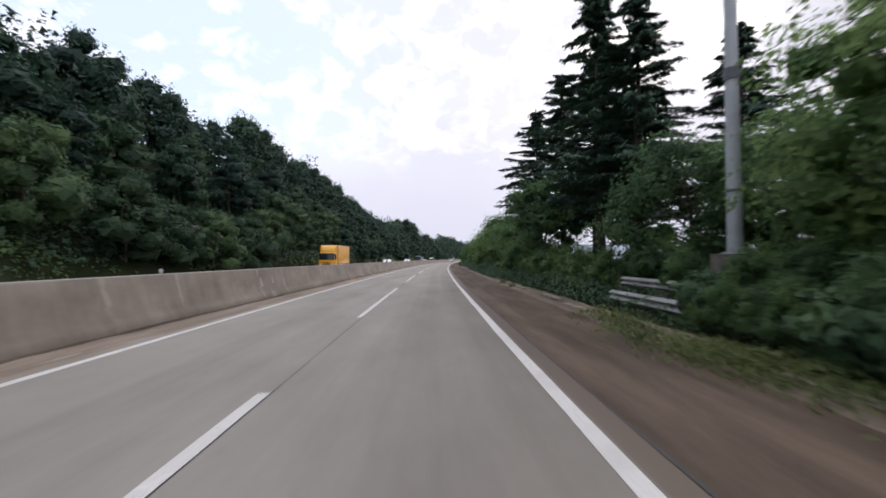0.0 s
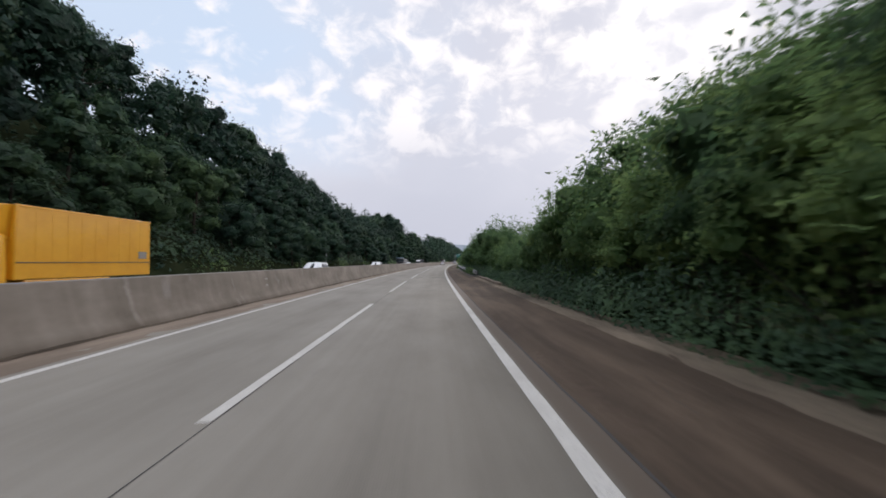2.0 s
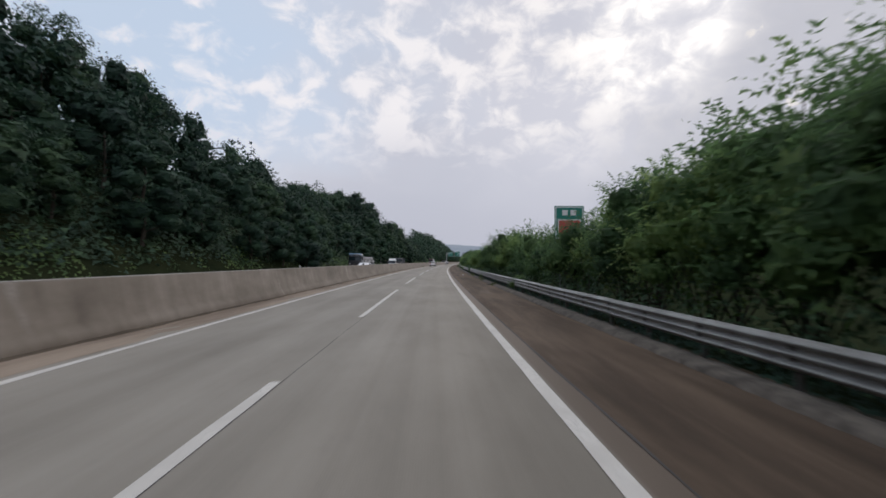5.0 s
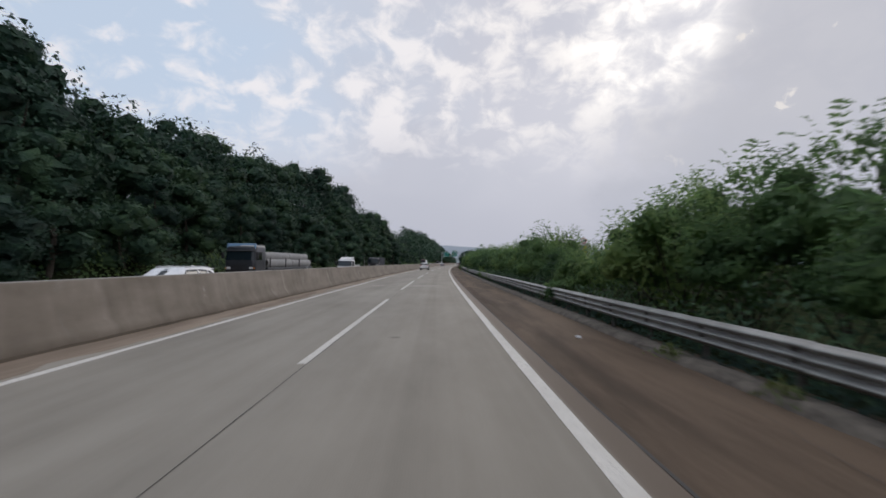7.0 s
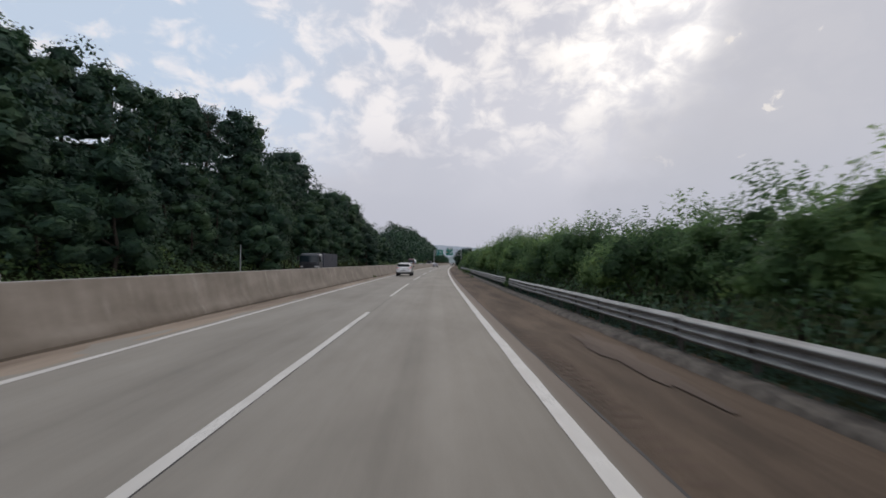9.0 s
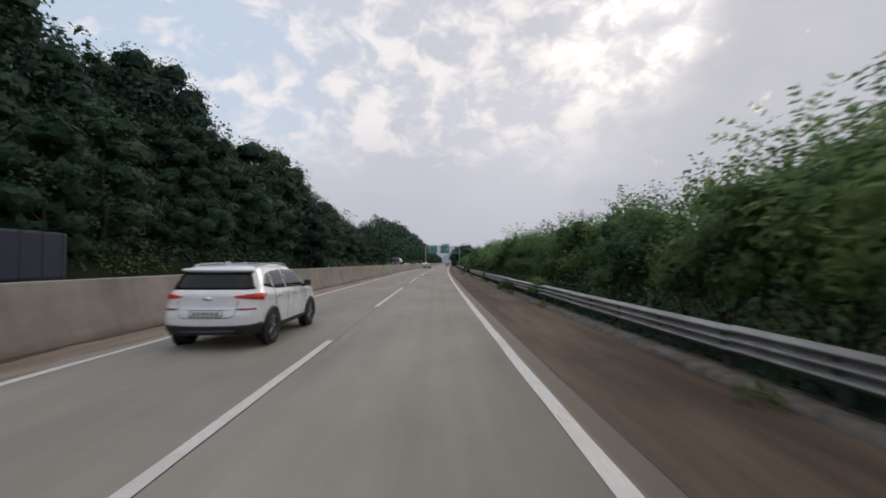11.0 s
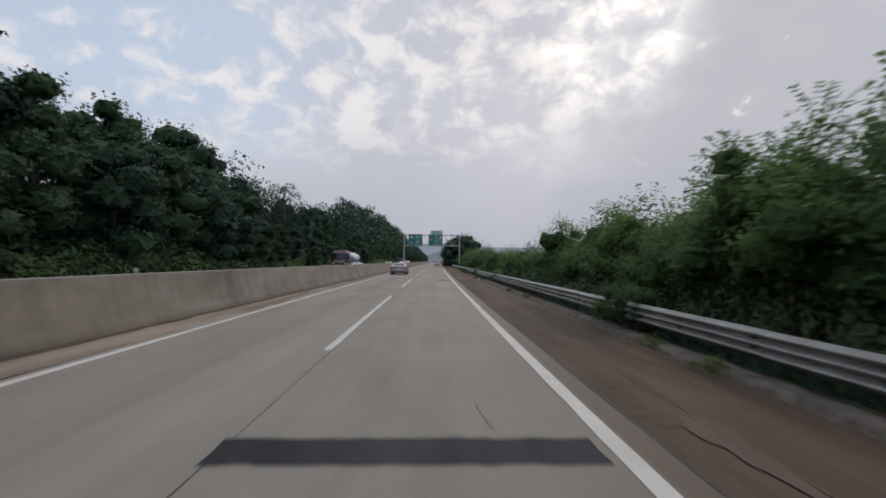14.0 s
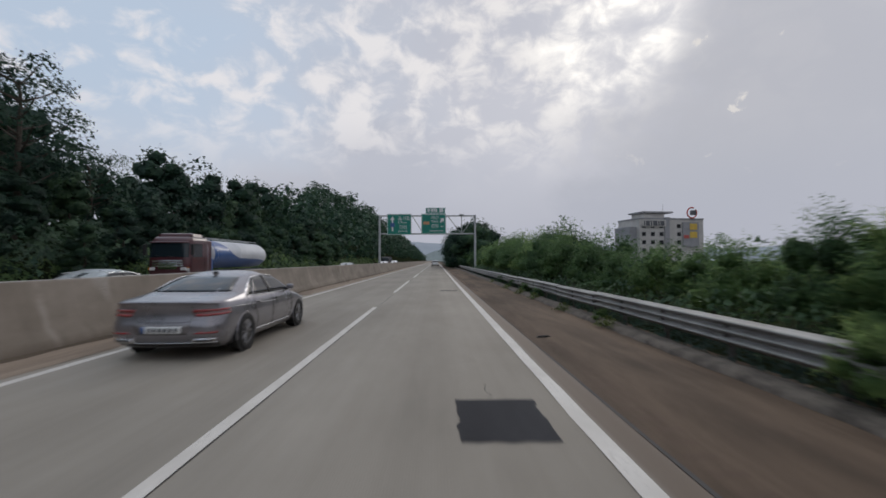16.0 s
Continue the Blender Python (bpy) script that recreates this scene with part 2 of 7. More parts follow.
def leaves(name, dark, mid, light, through_light=0.25):
    m, k, surf, at = material(name, 0.62)
    bit = k.add("ShaderNodeNewGeometry").outputs["Random Per Island"]
    tree = k.add("ShaderNodeObjectInfo").outputs["Random"]
    clump = k.noise(k.add("ShaderNodeTexCoord").outputs["Object"], 0.55, 3.0)
    cell = k.add("ShaderNodeTexVoronoi", {"Vector": k.add("ShaderNodeTexCoord").outputs["Object"], "Scale": 7.0})
    bit = k.math("ADD", k.math("MULTIPLY", bit, 0.4), k.math("MULTIPLY", cell.outputs["Color"], 0.6))
    relief(k, surf, cell.outputs["Distance"], 0.8, 0.08)
    v = k.math("ADD", k.math("MULTIPLY", bit, 0.26), k.math("ADD", k.math("MULTIPLY", tree, 0.40), k.math("MULTIPLY", k.span(clump, 0.3, 0.7), 0.34)))
    col = k.ramp(v, [(0.2, dark), (0.5, mid), (0.85, light)])
    put(k, surf, "Base Color", col)
    put(k, surf, "Specular IOR Level", 0.2)
    trans = k.add("ShaderNodeBsdfTranslucent", {"Color": col})
    both = k.add("ShaderNodeMixShader", {0: through_light, 1: surf.outputs[0], 2: trans.outputs[0]})
    out = [n for n in k.tree.nodes if n.type == "OUTPUT_MATERIAL"][0]
    k.tree.links.new(both.outputs[0], out.inputs["Surface"])
    return m


M_ROAD = concrete_road()
M_SHOULDER = asphalt("shoulder_asphalt", (0.060, 0.042, 0.029), (0.148, 0.104, 0.072))
M_FAR_ROAD = asphalt("far_carriageway", (0.20, 0.19, 0.175), (0.30, 0.285, 0.265))
M_DUST = asphalt("dusty_verge", (0.175, 0.135, 0.102), (0.33, 0.265, 0.205))
M_FOOT_STRIP = asphalt("foot_strip_brown", (0.055, 0.042, 0.030), (0.12, 0.095, 0.070))
M_GROOVE_SHADE = asphalt("groove_shade_asphalt", (0.058, 0.040, 0.030), (0.132, 0.090, 0.068))
M_SCRAPE = asphalt("scraped_asphalt", (0.070, 0.051, 0.039), (0.170, 0.126, 0.097))
M_SPOT = asphalt("pale_spot", (0.10, 0.080, 0.064), (0.225, 0.185, 0.155))
M_VERGE = asphalt("verge_dirt", (0.090, 0.069, 0.049), (0.27, 0.208, 0.148))
M_PATCH = asphalt("patch_asphalt", (0.026, 0.026, 0.029), (0.055, 0.055, 0.06))
M_NEW_CONCRETE = asphalt("new_concrete", (0.33, 0.305, 0.27), (0.42, 0.39, 0.35))
M_PALE_PATCH = asphalt("pale_patch", (0.30, 0.285, 0.26), (0.38, 0.36, 0.33))
M_SEAL = plain("joint_seal", (0.03, 0.028, 0.026), (0.07, 0.064, 0.06), 8.0, 0.8)
M_BARRIER = barrier_concrete()
M_PAINT = worn_paint()
M_KERB = plain("kerb_concrete", (0.048, 0.039, 0.031), (0.165, 0.140, 0.115), 3.0, 0.95, 0.0, 0.7, 18.0)
M_BLOCK = plain("dusty_block", (0.12, 0.088, 0.062), (0.30, 0.235, 0.175), 1.6, 0.95, 0.0, 0.6, 14.0)
M_ZINC = plain("galvanised_steel", (0.20, 0.195, 0.185), (0.36, 0.355, 0.34), 1.6, 0.5, 0.3, 0.08, 40.0)
# post steel coloured dark to stand in for the shade behind the rail
M_POST_SHADED = plain("shaded_post_steel", (0.06, 0.055, 0.05), (0.13, 0.12, 0.11), 4.0, 0.8, 0.2, 0.2, 30.0)
M_SOIL = plain("soil", (0.012, 0.017, 0.009), (0.030, 0.036, 0.018), 0.35, 1.0, 0.0, 0.6, 5.0, 0.0, 0.0)
M_BARK = plain("bark", (0.03, 0.024, 0.018), (0.09, 0.075, 0.058), 9.0, 0.95, 0.0, 0.8, 40.0)
# the blue in the wood leaves partly stands in for haze over the hill
M_LEAF = leaves("leaves_wood", (0.020, 0.044, 0.035), (0.037, 0.080, 0.050), (0.080, 0.142, 0.064), 0.28)
M_LEAF_BRIGHT = leaves("leaves_bush", (0.066, 0.122, 0.060), (0.134, 0.226, 0.090), (0.270, 0.370, 0.128), 0.62)
M_CREEPER = leaves("leaves_creeper", (0.034, 0.066, 0.042), (0.066, 0.120, 0.060), (0.130, 0.208, 0.080), 0.34)
M_NEEDLE = leaves("needles", (0.024, 0.052, 0.040), (0.044, 0.086, 0.058), (0.075, 0.125, 0.075), 0.2)
M_WEED = leaves("weeds", (0.052, 0.078, 0.026), (0.100, 0.135, 0.042), (0.180, 0.205, 0.075), 0.3)


# ---- building blocks ----
def np_mesh(name, verts, quads, mat, uv=None, smooth=False, normals=None):
    """A mesh from arrays of points and of faces, all with as many corners; normals rounds the shading of foliage."""
    me = bpy.data.meshes.new(name)
    verts, quads = np.asarray(verts, np.float32), np.asarray(quads, np.int32)
    me.vertices.add(len(verts))
    me.vertices.foreach_set("co", verts.ravel())
    me.loops.add(quads.size)
    me.loops.foreach_set("vertex_index", quads.ravel())
    me.polygons.add(len(quads))
    me.polygons.foreach_set("loop_start", np.arange(len(quads), dtype=np.int32) * quads.shape[1])
    if smooth:
        me.polygons.foreach_set("use_smooth", np.ones(len(quads), bool))
    me.materials.append(mat)
    if uv is not None:
        layer = me.uv_layers.new(name="metres")
        layer.data.foreach_set("uv", np.asarray(uv, np.float32)[quads.ravel()].ravel())
    me.update(calc_edges=True)
    if normals is not None:
        me.normals_split_custom_set_from_vertices(np.asarray(normals, np.float32))
    return me


def grid_faces(rows_n, cols_n, closed=False):
    i = np.arange(rows_n - 1)[:, None]
    j = np.arange(cols_n if closed else cols_n - 1)[None, :]
    j2 = (j + 1) % cols_n
    a, b, c, d = i * cols_n + j, i * cols_n + j2, (i + 1) * cols_n + j2, (i + 1) * cols_n + j
    return np.stack([a, b, c, d], -1).reshape(-1, 4)


def ribbon(name, profile, s0, s1, mat, step=2.0, jitter=0.0, closed=False):
    """A profile of (u, z) drawn along the road. Its metres run along the profile and along the road."""
    ss = np.linspace(s0, s1, max(2, int((s1 - s0) / step) + 1))
    prof = np.array(profile, float)
    run = np.concatenate([[0], np.cumsum(np.hypot(*np.diff(prof, axis=0).T))]) + prof[0, 0]
    S, U = np.meshgrid(ss, prof[:, 0], indexing="ij")
    Z = np.broadcast_to(prof[:, 1], S.shape).copy()
    if jitter:
        g = np.random.default_rng(int(s0) + 77)
        U = U + g.normal(0, jitter, U.shape)
        Z = Z + g.normal(0, jitter * 0.4, U.shape)
    V = on_road(S.ravel(), U.ravel(), Z.ravel())
    uv = np.stack([np.broadcast_to(run, S.shape).ravel(), S.ravel()], -1)
    return new(name, np_mesh(name, V, grid_faces(len(ss), len(prof), closed), mat, uv))


def part(name, bm, mat, parent=None, label=""):
    """One mesh object under a thing or under a part."""
    me = bpy.data.meshes.new(name)
    bm.to_mesh(me)
    bm.free()
    me.materials.append(mat)
    ob = new(name, me)
    if parent:
        ob.parent = parent
    return tagged(ob, label)


def part_np(name, me, parent, label=""):
    ob = new(name, me)
    ob.parent = parent
    return tagged(ob, label)


def block(bm, x0, x1, y0, y1, z0, z1, bevel=0.0):
    """A box in bm, with bevelled edges."""
    made = bmesh.ops.create_cube(bm, size=1.0)["verts"]
    for v in made:
        v.co = Vector(((x0 + x1) / 2 + v.co.x * (x1 - x0), (y0 + y1) / 2 + v.co.y * (y1 - y0), (z0 + z1) / 2 + v.co.z * (z1 - z0)))
    if bevel:
        bmesh.ops.bevel(bm, geom=list({e for v in made for e in v.link_edges}), offset=bevel, segments=2, affect="EDGES", profile=0.6)
    return bm


def box(x0, x1, y0, y1, z0, z1, bevel=0.0):
    return block(bmesh.new(), x0, x1, y0, y1, z0, z1, bevel)


def rod(bm, a, b, r0, r1=None, sides=12, caps=True):
    """A round bar between two points."""
    a, b = Vector(a), Vector(b)
    r1 = r0 if r1 is None else r1
    m = Matrix.Translation((a + b) / 2) @ (b - a).to_track_quat("Z", "Y").to_matrix().to_4x4()
    bmesh.ops.create_cone(bm, cap_ends=caps, segments=sides, radius1=r0, radius2=r1, depth=(b - a).length, matrix=m)
    return bm


def tube(points, radii, sides=6):
    """Points and faces of a bent, tapered tube."""
    pts = np.asarray(points, float)
    n = len(pts)
    d = np.gradient(pts, axis=0)
    d /= np.linalg.norm(d, axis=1, keepdims=True) + 1e-9
    ref = np.where(np.abs(d[:, 2:3]) > 0.9, [[1.0, 0, 0]], [[0, 0, 1.0]])
    a = np.cross(d, ref)
    a /= np.linalg.norm(a, axis=1, keepdims=True) + 1e-9
    b = np.cross(d, a)
    ang = np.linspace(0, 2 * np.pi, sides, endpoint=False)
    ring = np.cos(ang)[None, :, None] * a[:, None] + np.sin(ang)[None, :, None] * b[:, None]
    V = pts[:, None] + ring * np.asarray(radii)[:, None, None]
    return V.reshape(-1, 3), grid_faces(n, sides, True)


def join(pieces):
    V, F, base = [], [], 0
    for v, f in pieces:
        V.append(v)
        F.append(f + base)
        base += len(v)
    return np.concatenate(V), np.concatenate(F)


def structure(ob, label, category):
    return tagged(ob, label, category, kind="structure")


# ---- the ground: one sheet, a wooded hill beside the far carriageway, a bank that falls away on the other side ----
CREST = ([-200, 0, 120, 140, 165, 185, 205, 225, 250, 262, 285, 320, 340, 358, 385, 400, 425, 445, 465, 490, 520, 545, 562, 605, 680, 800, 950, 1200, 1500], [16, 16.5, 16.5, 15, 16, 16, 12, 9, 10, 12, 17, 18.5, 15.5, 7.5, 7.5, 8, 4.5, 5.0, 6.5, 9, 13, 18.5, 21, 20.5, 21, 20, 17, 10, 4])


def smooth01(x):
    x = np.clip(x, 0, 1)
    return x * x * (3 - 2 * x)


def ground_z(s, u):
    s, u = np.asarray(s, float), np.asarray(u, float)
    crest = np.interp(s, *CREST)
    left = crest * np.clip((-17.0 - u) / 18.0, 0, 1) ** 0.9 + 0.6 * np.sin(s * 0.21 + u * 0.3) * np.clip((-19 - u) / 8, 0, 1) + 1.5 * np.sin(s * 0.047 + u * 0.11) * np.clip((-22 - u) / 12, 0, 1)
    left = left * (1 - 0.8 * smooth01((-60 - u) / 160.0))
    keep = np.interp(s, [0, 50, 70], [0.25, 0.25, 0.0])
    right = -5.5 * smooth01((u - 9.5) / 16.0) * (1 - keep) + keep * 1.2 * smooth01((u - 7.0) / 2.0)
    return np.where(u < -17, left, np.where(u > 6.9, right, 0.0)) - 0.06


gs = np.concatenate([[-4500, -2000, -900, -400], np.arange(-200, 760, 4.0), [800, 860, 950, 1100, 1300, 1600, 2200, 3200, 4500]])
gu = np.concatenate([[-4500, -2500, -1200, -600, -350, -220, -150, -110, -85, -70], np.arange(-60, -16, 1.5), [-16, -10, 0, 6.5, 7, 7.5, 8, 9], np.arange(10, 30, 2.5), [35, 50, 90, 160, 300, 600, 1200, 2500, 4500]])
GS, GU = np.meshgrid(gs, gu, indexing="ij")
ground = new("ground", np_mesh("ground", on_road(GS.ravel(), GU.ravel(), ground_z(GS, GU).ravel()), grid_faces(len(gs), len(gu)), M_SOIL, smooth=True))
structure(ground, "dark soil under woods and roadside growth", "ground")

# ---- carriageways ----
R0, R1 = -60.0, 1500.0
structure(ribbon("road", [(-5.3, 0.0), (-2.0, 0.0), (0.0, 0.0), (3.95, 0.0), (3.955, -0.05)], R0, R1, M_ROAD, 4.0), "worn pale grey concrete carriageway with two lanes", "road")
structure(ribbon("verge_strip", [(-5.10, 0.012), (-4.75, 0.010), (-4.35, 0.006), (-3.98, 0.003)], R0, R1, M_DUST, 1.0, 0.014), "strip of pale dust along the median barrier", "road verge")
# added dark brown ribbon in place of a darker toe on the barrier
structure(ribbon("gutter_dirt", [(-5.12, 0.040), (-5.03, 0.045), (-4.96, 0.030), (-4.88, 0.012)], R0, 700, M_FOOT_STRIP, 0.6, 0.016), "dark brown uneven strip along the barrier's foot", "road dirt")
structure(ribbon("shoulder", [(3.96, -0.008), (5.0, -0.012), (6.25, -0.02), (6.95, -0.01)], R0, R1, M_SHOULDER, 3.0, 0.006), "reddish brown asphalt hard shoulder", "road shoulder")
structure(ribbon("far_road", [(-5.8, 0.0), (-10.0, 0.0), (-14.6, 0.0), (-17.4, -0.01)], R0, R1, M_FAR_ROAD, 6.0), "opposite carriageway of the motorway", "road")
structure(ribbon("lane_joint", [(-0.003, 0.003), (0.010, 0.003)], R0, 700, M_SEAL, 0.8, 0.003), "thin dark sealed joint between the lanes", "road joint")
structure(ribbon("shoulder_joint", [(3.94, 0.004), (3.975, 0.004)], R0, 700, M_SEAL, 1.0, 0.006), "dark ragged joint beside the hard shoulder", "road joint")


def painted_line(name, u0, u1, s0, s1, label, ragged=0.004):
    ob = ribbon(name, [(u0, 0.004), ((u0 + u1) / 2, 0.004), (u1, 0.004)], s0, s1, M_PAINT, 0.9, ragged)
    return structure(ob, label, "road marking")


painted_line("edge_line", 3.43, 3.62, R0, 1200, "worn white edge line beside the hard shoulder")
painted_line("edge_line", -3.82, -3.66, R0, 1200, "white edge line beside the median barrier")
painted_line("edge_line", -6.85, -6.7, R0, 900, "edge line of the opposite carriageway")
painted_line("edge_line", -14.5, -14.32, R0, 900, "edge line of the opposite carriageway")
for i in range(-2, 40):
    painted_line("lane_dash", -0.158, -0.006, 20.0 * i, 20.0 * i + 12.85, "white dash of the lane marking")

# repairs let into the concrete: u0, u1, s0, s1
for k, (u0, u1, s0, s1) in enumerate([(0.33, 1.6, 324.33, 324.86), (-0.06, 3.33, 335.36, 335.9), (2.25, 3.16, 381.24, 382.47), (2.26, 3.42, 369.8, 370.87), (0.3, 2.12, 319.7, 319.95), (0.35, 1.36, 101.1, 101.35), (1.89, 4.0, 101.05, 101.35), (0.18, 1.62, 106.95, 107.15), (2.3, 3.2, 401.0, 401.4), (-2.1, -1.9, 205.0, 205.08), (-1.28, -1.1, 204.95, 205.05)]):
    g = np.random.default_rng(k)
    nu, ns = max(3, int((u1 - u0) / 0.12)), max(3, int((s1 - s0) / 0.12))
    U, S = np.meshgrid(np.linspace(u0, u1, nu), np.linspace(s0, s1, ns), indexing="ij")
    U, S = U + g.normal(0, 0.012, U.shape), S + g.normal(0, 0.012, S.shape)
    me = np_mesh("repair_patch", on_road(S.ravel(), U.ravel(), 0.006), grid_faces(nu, ns), M_PATCH, np.stack([U.ravel(), S.ravel()], -1))
    structure(new("repair_patch", me), "dark asphalt patch let into the concrete", "road patch")
for u0, u1, s0, s1 in [(0.0, 2.04, 203.7, 205.05), (-0.85, -0.17, 204.7, 205.3), (-2.6, -1.4, 204.5, 204.95)]:
    structure(ribbon("pale_patch", [(u0, 0.0025), ((u0 + u1) / 2, 0.0025), (u1, 0.0025)], s0, s1, M_NEW_CONCRETE, 0.15, 0.008), "pale concrete repair across the lane", "road patch")

# rumble grooves as thin strips on the shoulder, coloured darker for their shade
V, F = [], []
for i in range(1330):
    s = 32 + i * 0.30
    strong = any(a < s < b for a, b in ((184, 212), (272, 300), (308, 346), (384, 430)))
    if (math.sin(i * 0.117) < -0.75) if strong else (math.sin(i * 0.071) + math.sin(i * 0.023 + 1) < 0.25):
        continue  # worn away in places
    w = 0.035 * math.sin(i * 1.7)
    c = on_road(np.array([s, s, s + 0.05, s + 0.05]), np.array([4.10 + w, 4.40 + w, 4.38 + w, 4.08 + w]), np.array([-0.006, -0.006, -0.002, -0.002]))
    F.append([len(V), len(V) + 1, len(V) + 2, len(V) + 3])
    V.extend(c)
rumble = new("rumble_strip", np_mesh("rumble_strip", V, F, M_GROOVE_SHADE, np.array([[4.4, i * 0.07] for i in range(len(V))])))
tagged(rumble, "row of thin strips, coloured darker as shaded rumble grooves, on the brown shoulder", "rumble strip", kind="stuff")

# scraped, paler places and a thin scratched line on the shoulder
def blotch(name, s, u, a, b, mat, seed, label, category, z=0.0):
    gg = np.random.default_rng(seed)
    nr, na = 6, 26
    ang = np.linspace(0, 2 * math.pi, na, endpoint=False)
    edge = 1 + 0.22 * np.sin(ang * 3 + seed) + 0.16 * np.sin(ang * 7 + 2 * seed) + 0.08 * gg.normal(size=na)
    R = np.linspace(0.02, 1, nr)[:, None] * edge[None]
    U, S = u + a * R * np.cos(ang), s + b * R * np.sin(ang)
    me = np_mesh(name, on_road(S.ravel(), U.ravel(), z), grid_faces(nr, na, True), mat, np.stack([U.ravel(), S.ravel()], -1))
    return structure(new(name, me), label, category)


for k, (s, u, a, b) in enumerate([(335.8, 4.62, 0.20, 0.8), (262, 5.2, 0.3, 1.6), (298, 4.9, 0.25, 2.0), (354, 5.4, 0.35, 1.8), (120, 5.3, 0.3, 2.2), (151, 4.9, 0.3, 1.6), (226, 5.5, 0.3, 2.4), (358.2, 4.32, 0.24, 0.16), (358.0, 4.75, 0.18, 0.16), (36.0, 4.22, 0.07, 0.10), (36.5, 4.42, 0.09, 0.10), (35.7, 4.5, 0.09, 0.12), (99.0, 4.75, 0.12, 1.5)]):
    blotch("scraped_patch", s, u, a, b, M_SPOT if a * b < 0.1 else M_SCRAPE, k, "scraped paler place on the hard shoulder", "road stain", 0.003)
for s0, s1, u in ((318, 338.5, 4.72),):
    structure(ribbon("scratch_line", [(u, 0.0), (u + 0.012, 0.0)], s0, s1, M_SCRAPE, 0.4, 0.004), "thin pale scratched line along the shoulder", "road stain")

# ---- median barrier ----
barrier_profile = [(-5.02, -0.02), (-5.02, 0.09), (-5.10, 0.24), (-5.22, 0.38), (-5.43, 1.235), (-5.455, 1.27), (-5.645, 1.27), (-5.67, 1.235), (-5.88, 0.38), (-6.0, 0.24), (-6.08, 0.09), (-6.08, -0.02)]
structure(ribbon("median_barrier", barrier_profile, R0, 1300, M_BARRIER, 3.0), "stained cast concrete median barrier", "barrier")
cap = ribbon("barrier_coping", [(-5.452, 1.272), (-5.46, 1.282), (-5.64, 1.282), (-5.648, 1.272)], R0, 1300, M_PALE_PATCH, 3.0)
structure(cap, "paler top edge of the median barrier", "barrier")

# ---- kerb and verge beside the shoulder ----
structure(ribbon("kerb", [(6.16, -0.03), (6.20, 0.03), (6.26, 0.065), (6.34, 0.085), (6.44, 0.08), (6.56, 0.085), (6.60, -0.06)], 103, 700, M_KERB, 0.3, 0.017), "crumbling low concrete kerb below the guard rail", "kerb")
structure(ribbon("dust_verge", [(6.32, -0.018), (6.45, 0.006), (6.62, 0.03), (6.95, 0.02), (7.4, 0.05)], R0, 103, M_VERGE, 0.5, 0.03), "sandy dust drifted along the shoulder's edge", "road verge")
for i, s in enumerate((9.0, 12.3, 15.6, 22.2, 25.5, 32.1, 35.4, 86.9, 89.4, 91.9, 94.4, 96.9, 99.4, 101.9, 104.4)):
    bm = box(-0.14, 0.14, -1.2, 1.2, -0.08, (0.05 if s < 24 else 0.11 if s < 80 else 0.19) + 0.03 * math.sin(i * 2.1), 0.04)
    bmesh.ops.subdivide_edges(bm, edges=bm.edges[:], cuts=3, use_grid_fill=True)
    for v in bm.verts:  # broken, uneven faces
        v.co += Vector((0.030, 0.05, 0.022)) * noise.noise(v.co * 4.0 + Vector((i * 5.3, 0, 0)))
    k = part("kerb_stone", bm, M_BLOCK)
    k.matrix_world = road_pose(s, 6.85, 0.0, 0.6 * math.sin(i * 3.0), 0, 2.0 * math.sin(i))
    tagged(k, "low dusty brown kerb block half hidden by growth", "kerb block", "kerb blocks along the verge")


# ---- guard rail ----
def rail_beam(length, waves=3, height=0.44):
    """A pressed steel beam of several waves, with some thickness."""
    z = np.linspace(0, height, waves * 8 + 1)
    x = 0.05 * np.cos(z / height * waves * 2 * np.pi) - 0.02
    prof = np.concatenate([np.stack([x, z], -1), np.stack([x + 0.008, z], -1)[::-1]])
    ys = np.array([0.0, length * 0.5, length])
    V = np.array([[p[0], y, p[1]] for y in ys for p in prof])
    return np_mesh("beam", V, grid_faces(3, len(prof), True), M_ZINC, smooth=True)


def guard_rail(s0, s1, u, foot, label, waves=3, height=0.44, posts=True, angle=0.0):
    rail = new("guard_rail")
    rail.matrix_world = road_pose(s0, u, 0)
    inv = rail.matrix_world.inverted()
    me = rail_beam(4.06, waves, height)
    g = random.Random(int(s0))
    post_me = None
    s = s0
    while s < s1:
        b = new("beam", me)
        b.parent = rail
        b.matrix_local = inv @ road_pose(s, u + angle * (s - s0), foot + g.uniform(-0.012, 0.012), -math.degrees(angle), g.uniform(-0.1, 0.1), g.uniform(-1, 1))
        for d in (0.3, 2.3):
            if not posts:
                break
            if post_me is None:
                bm = rod(bmesh.new(), (0, 0, -0.3), (0, 0, foot + height - 0.03), 0.057, sides=10)
                block(bm, -0.1, 0.0, -0.06, 0.06, foot + 0.1, foot + height - 0.08, 0.006)
                p = part("post", bm, M_POST_SHADED, rail)
                post_me = p.data
            else:
                p = new("post", post_me)
                p.parent = rail
            p.matrix_local = inv @ road_pose(s + d, u + 0.10 + angle * (s - s0), 0)
        s += 4.0
    return tagged(rail, label, "guard rail")


guard_rail(102, 560, 6.68, 0.27, "galvanised wave-beam guard rail along the shoulder")
guard_rail(6, 21, 8.0, 0.24, "lower weathered rail swallowed by bushes", 2, 0.36, True)
guard_rail(10, 22, 8.4, 0.74, "upper weathered rail swallowed by bushes", 2, 0.30, True)


# ---- plants ----
def unit(rng, n):
    v = rng.normal(size=(n, 3))
    return v / (np.linalg.norm(v, axis=1, keepdims=True) + 1e-9)


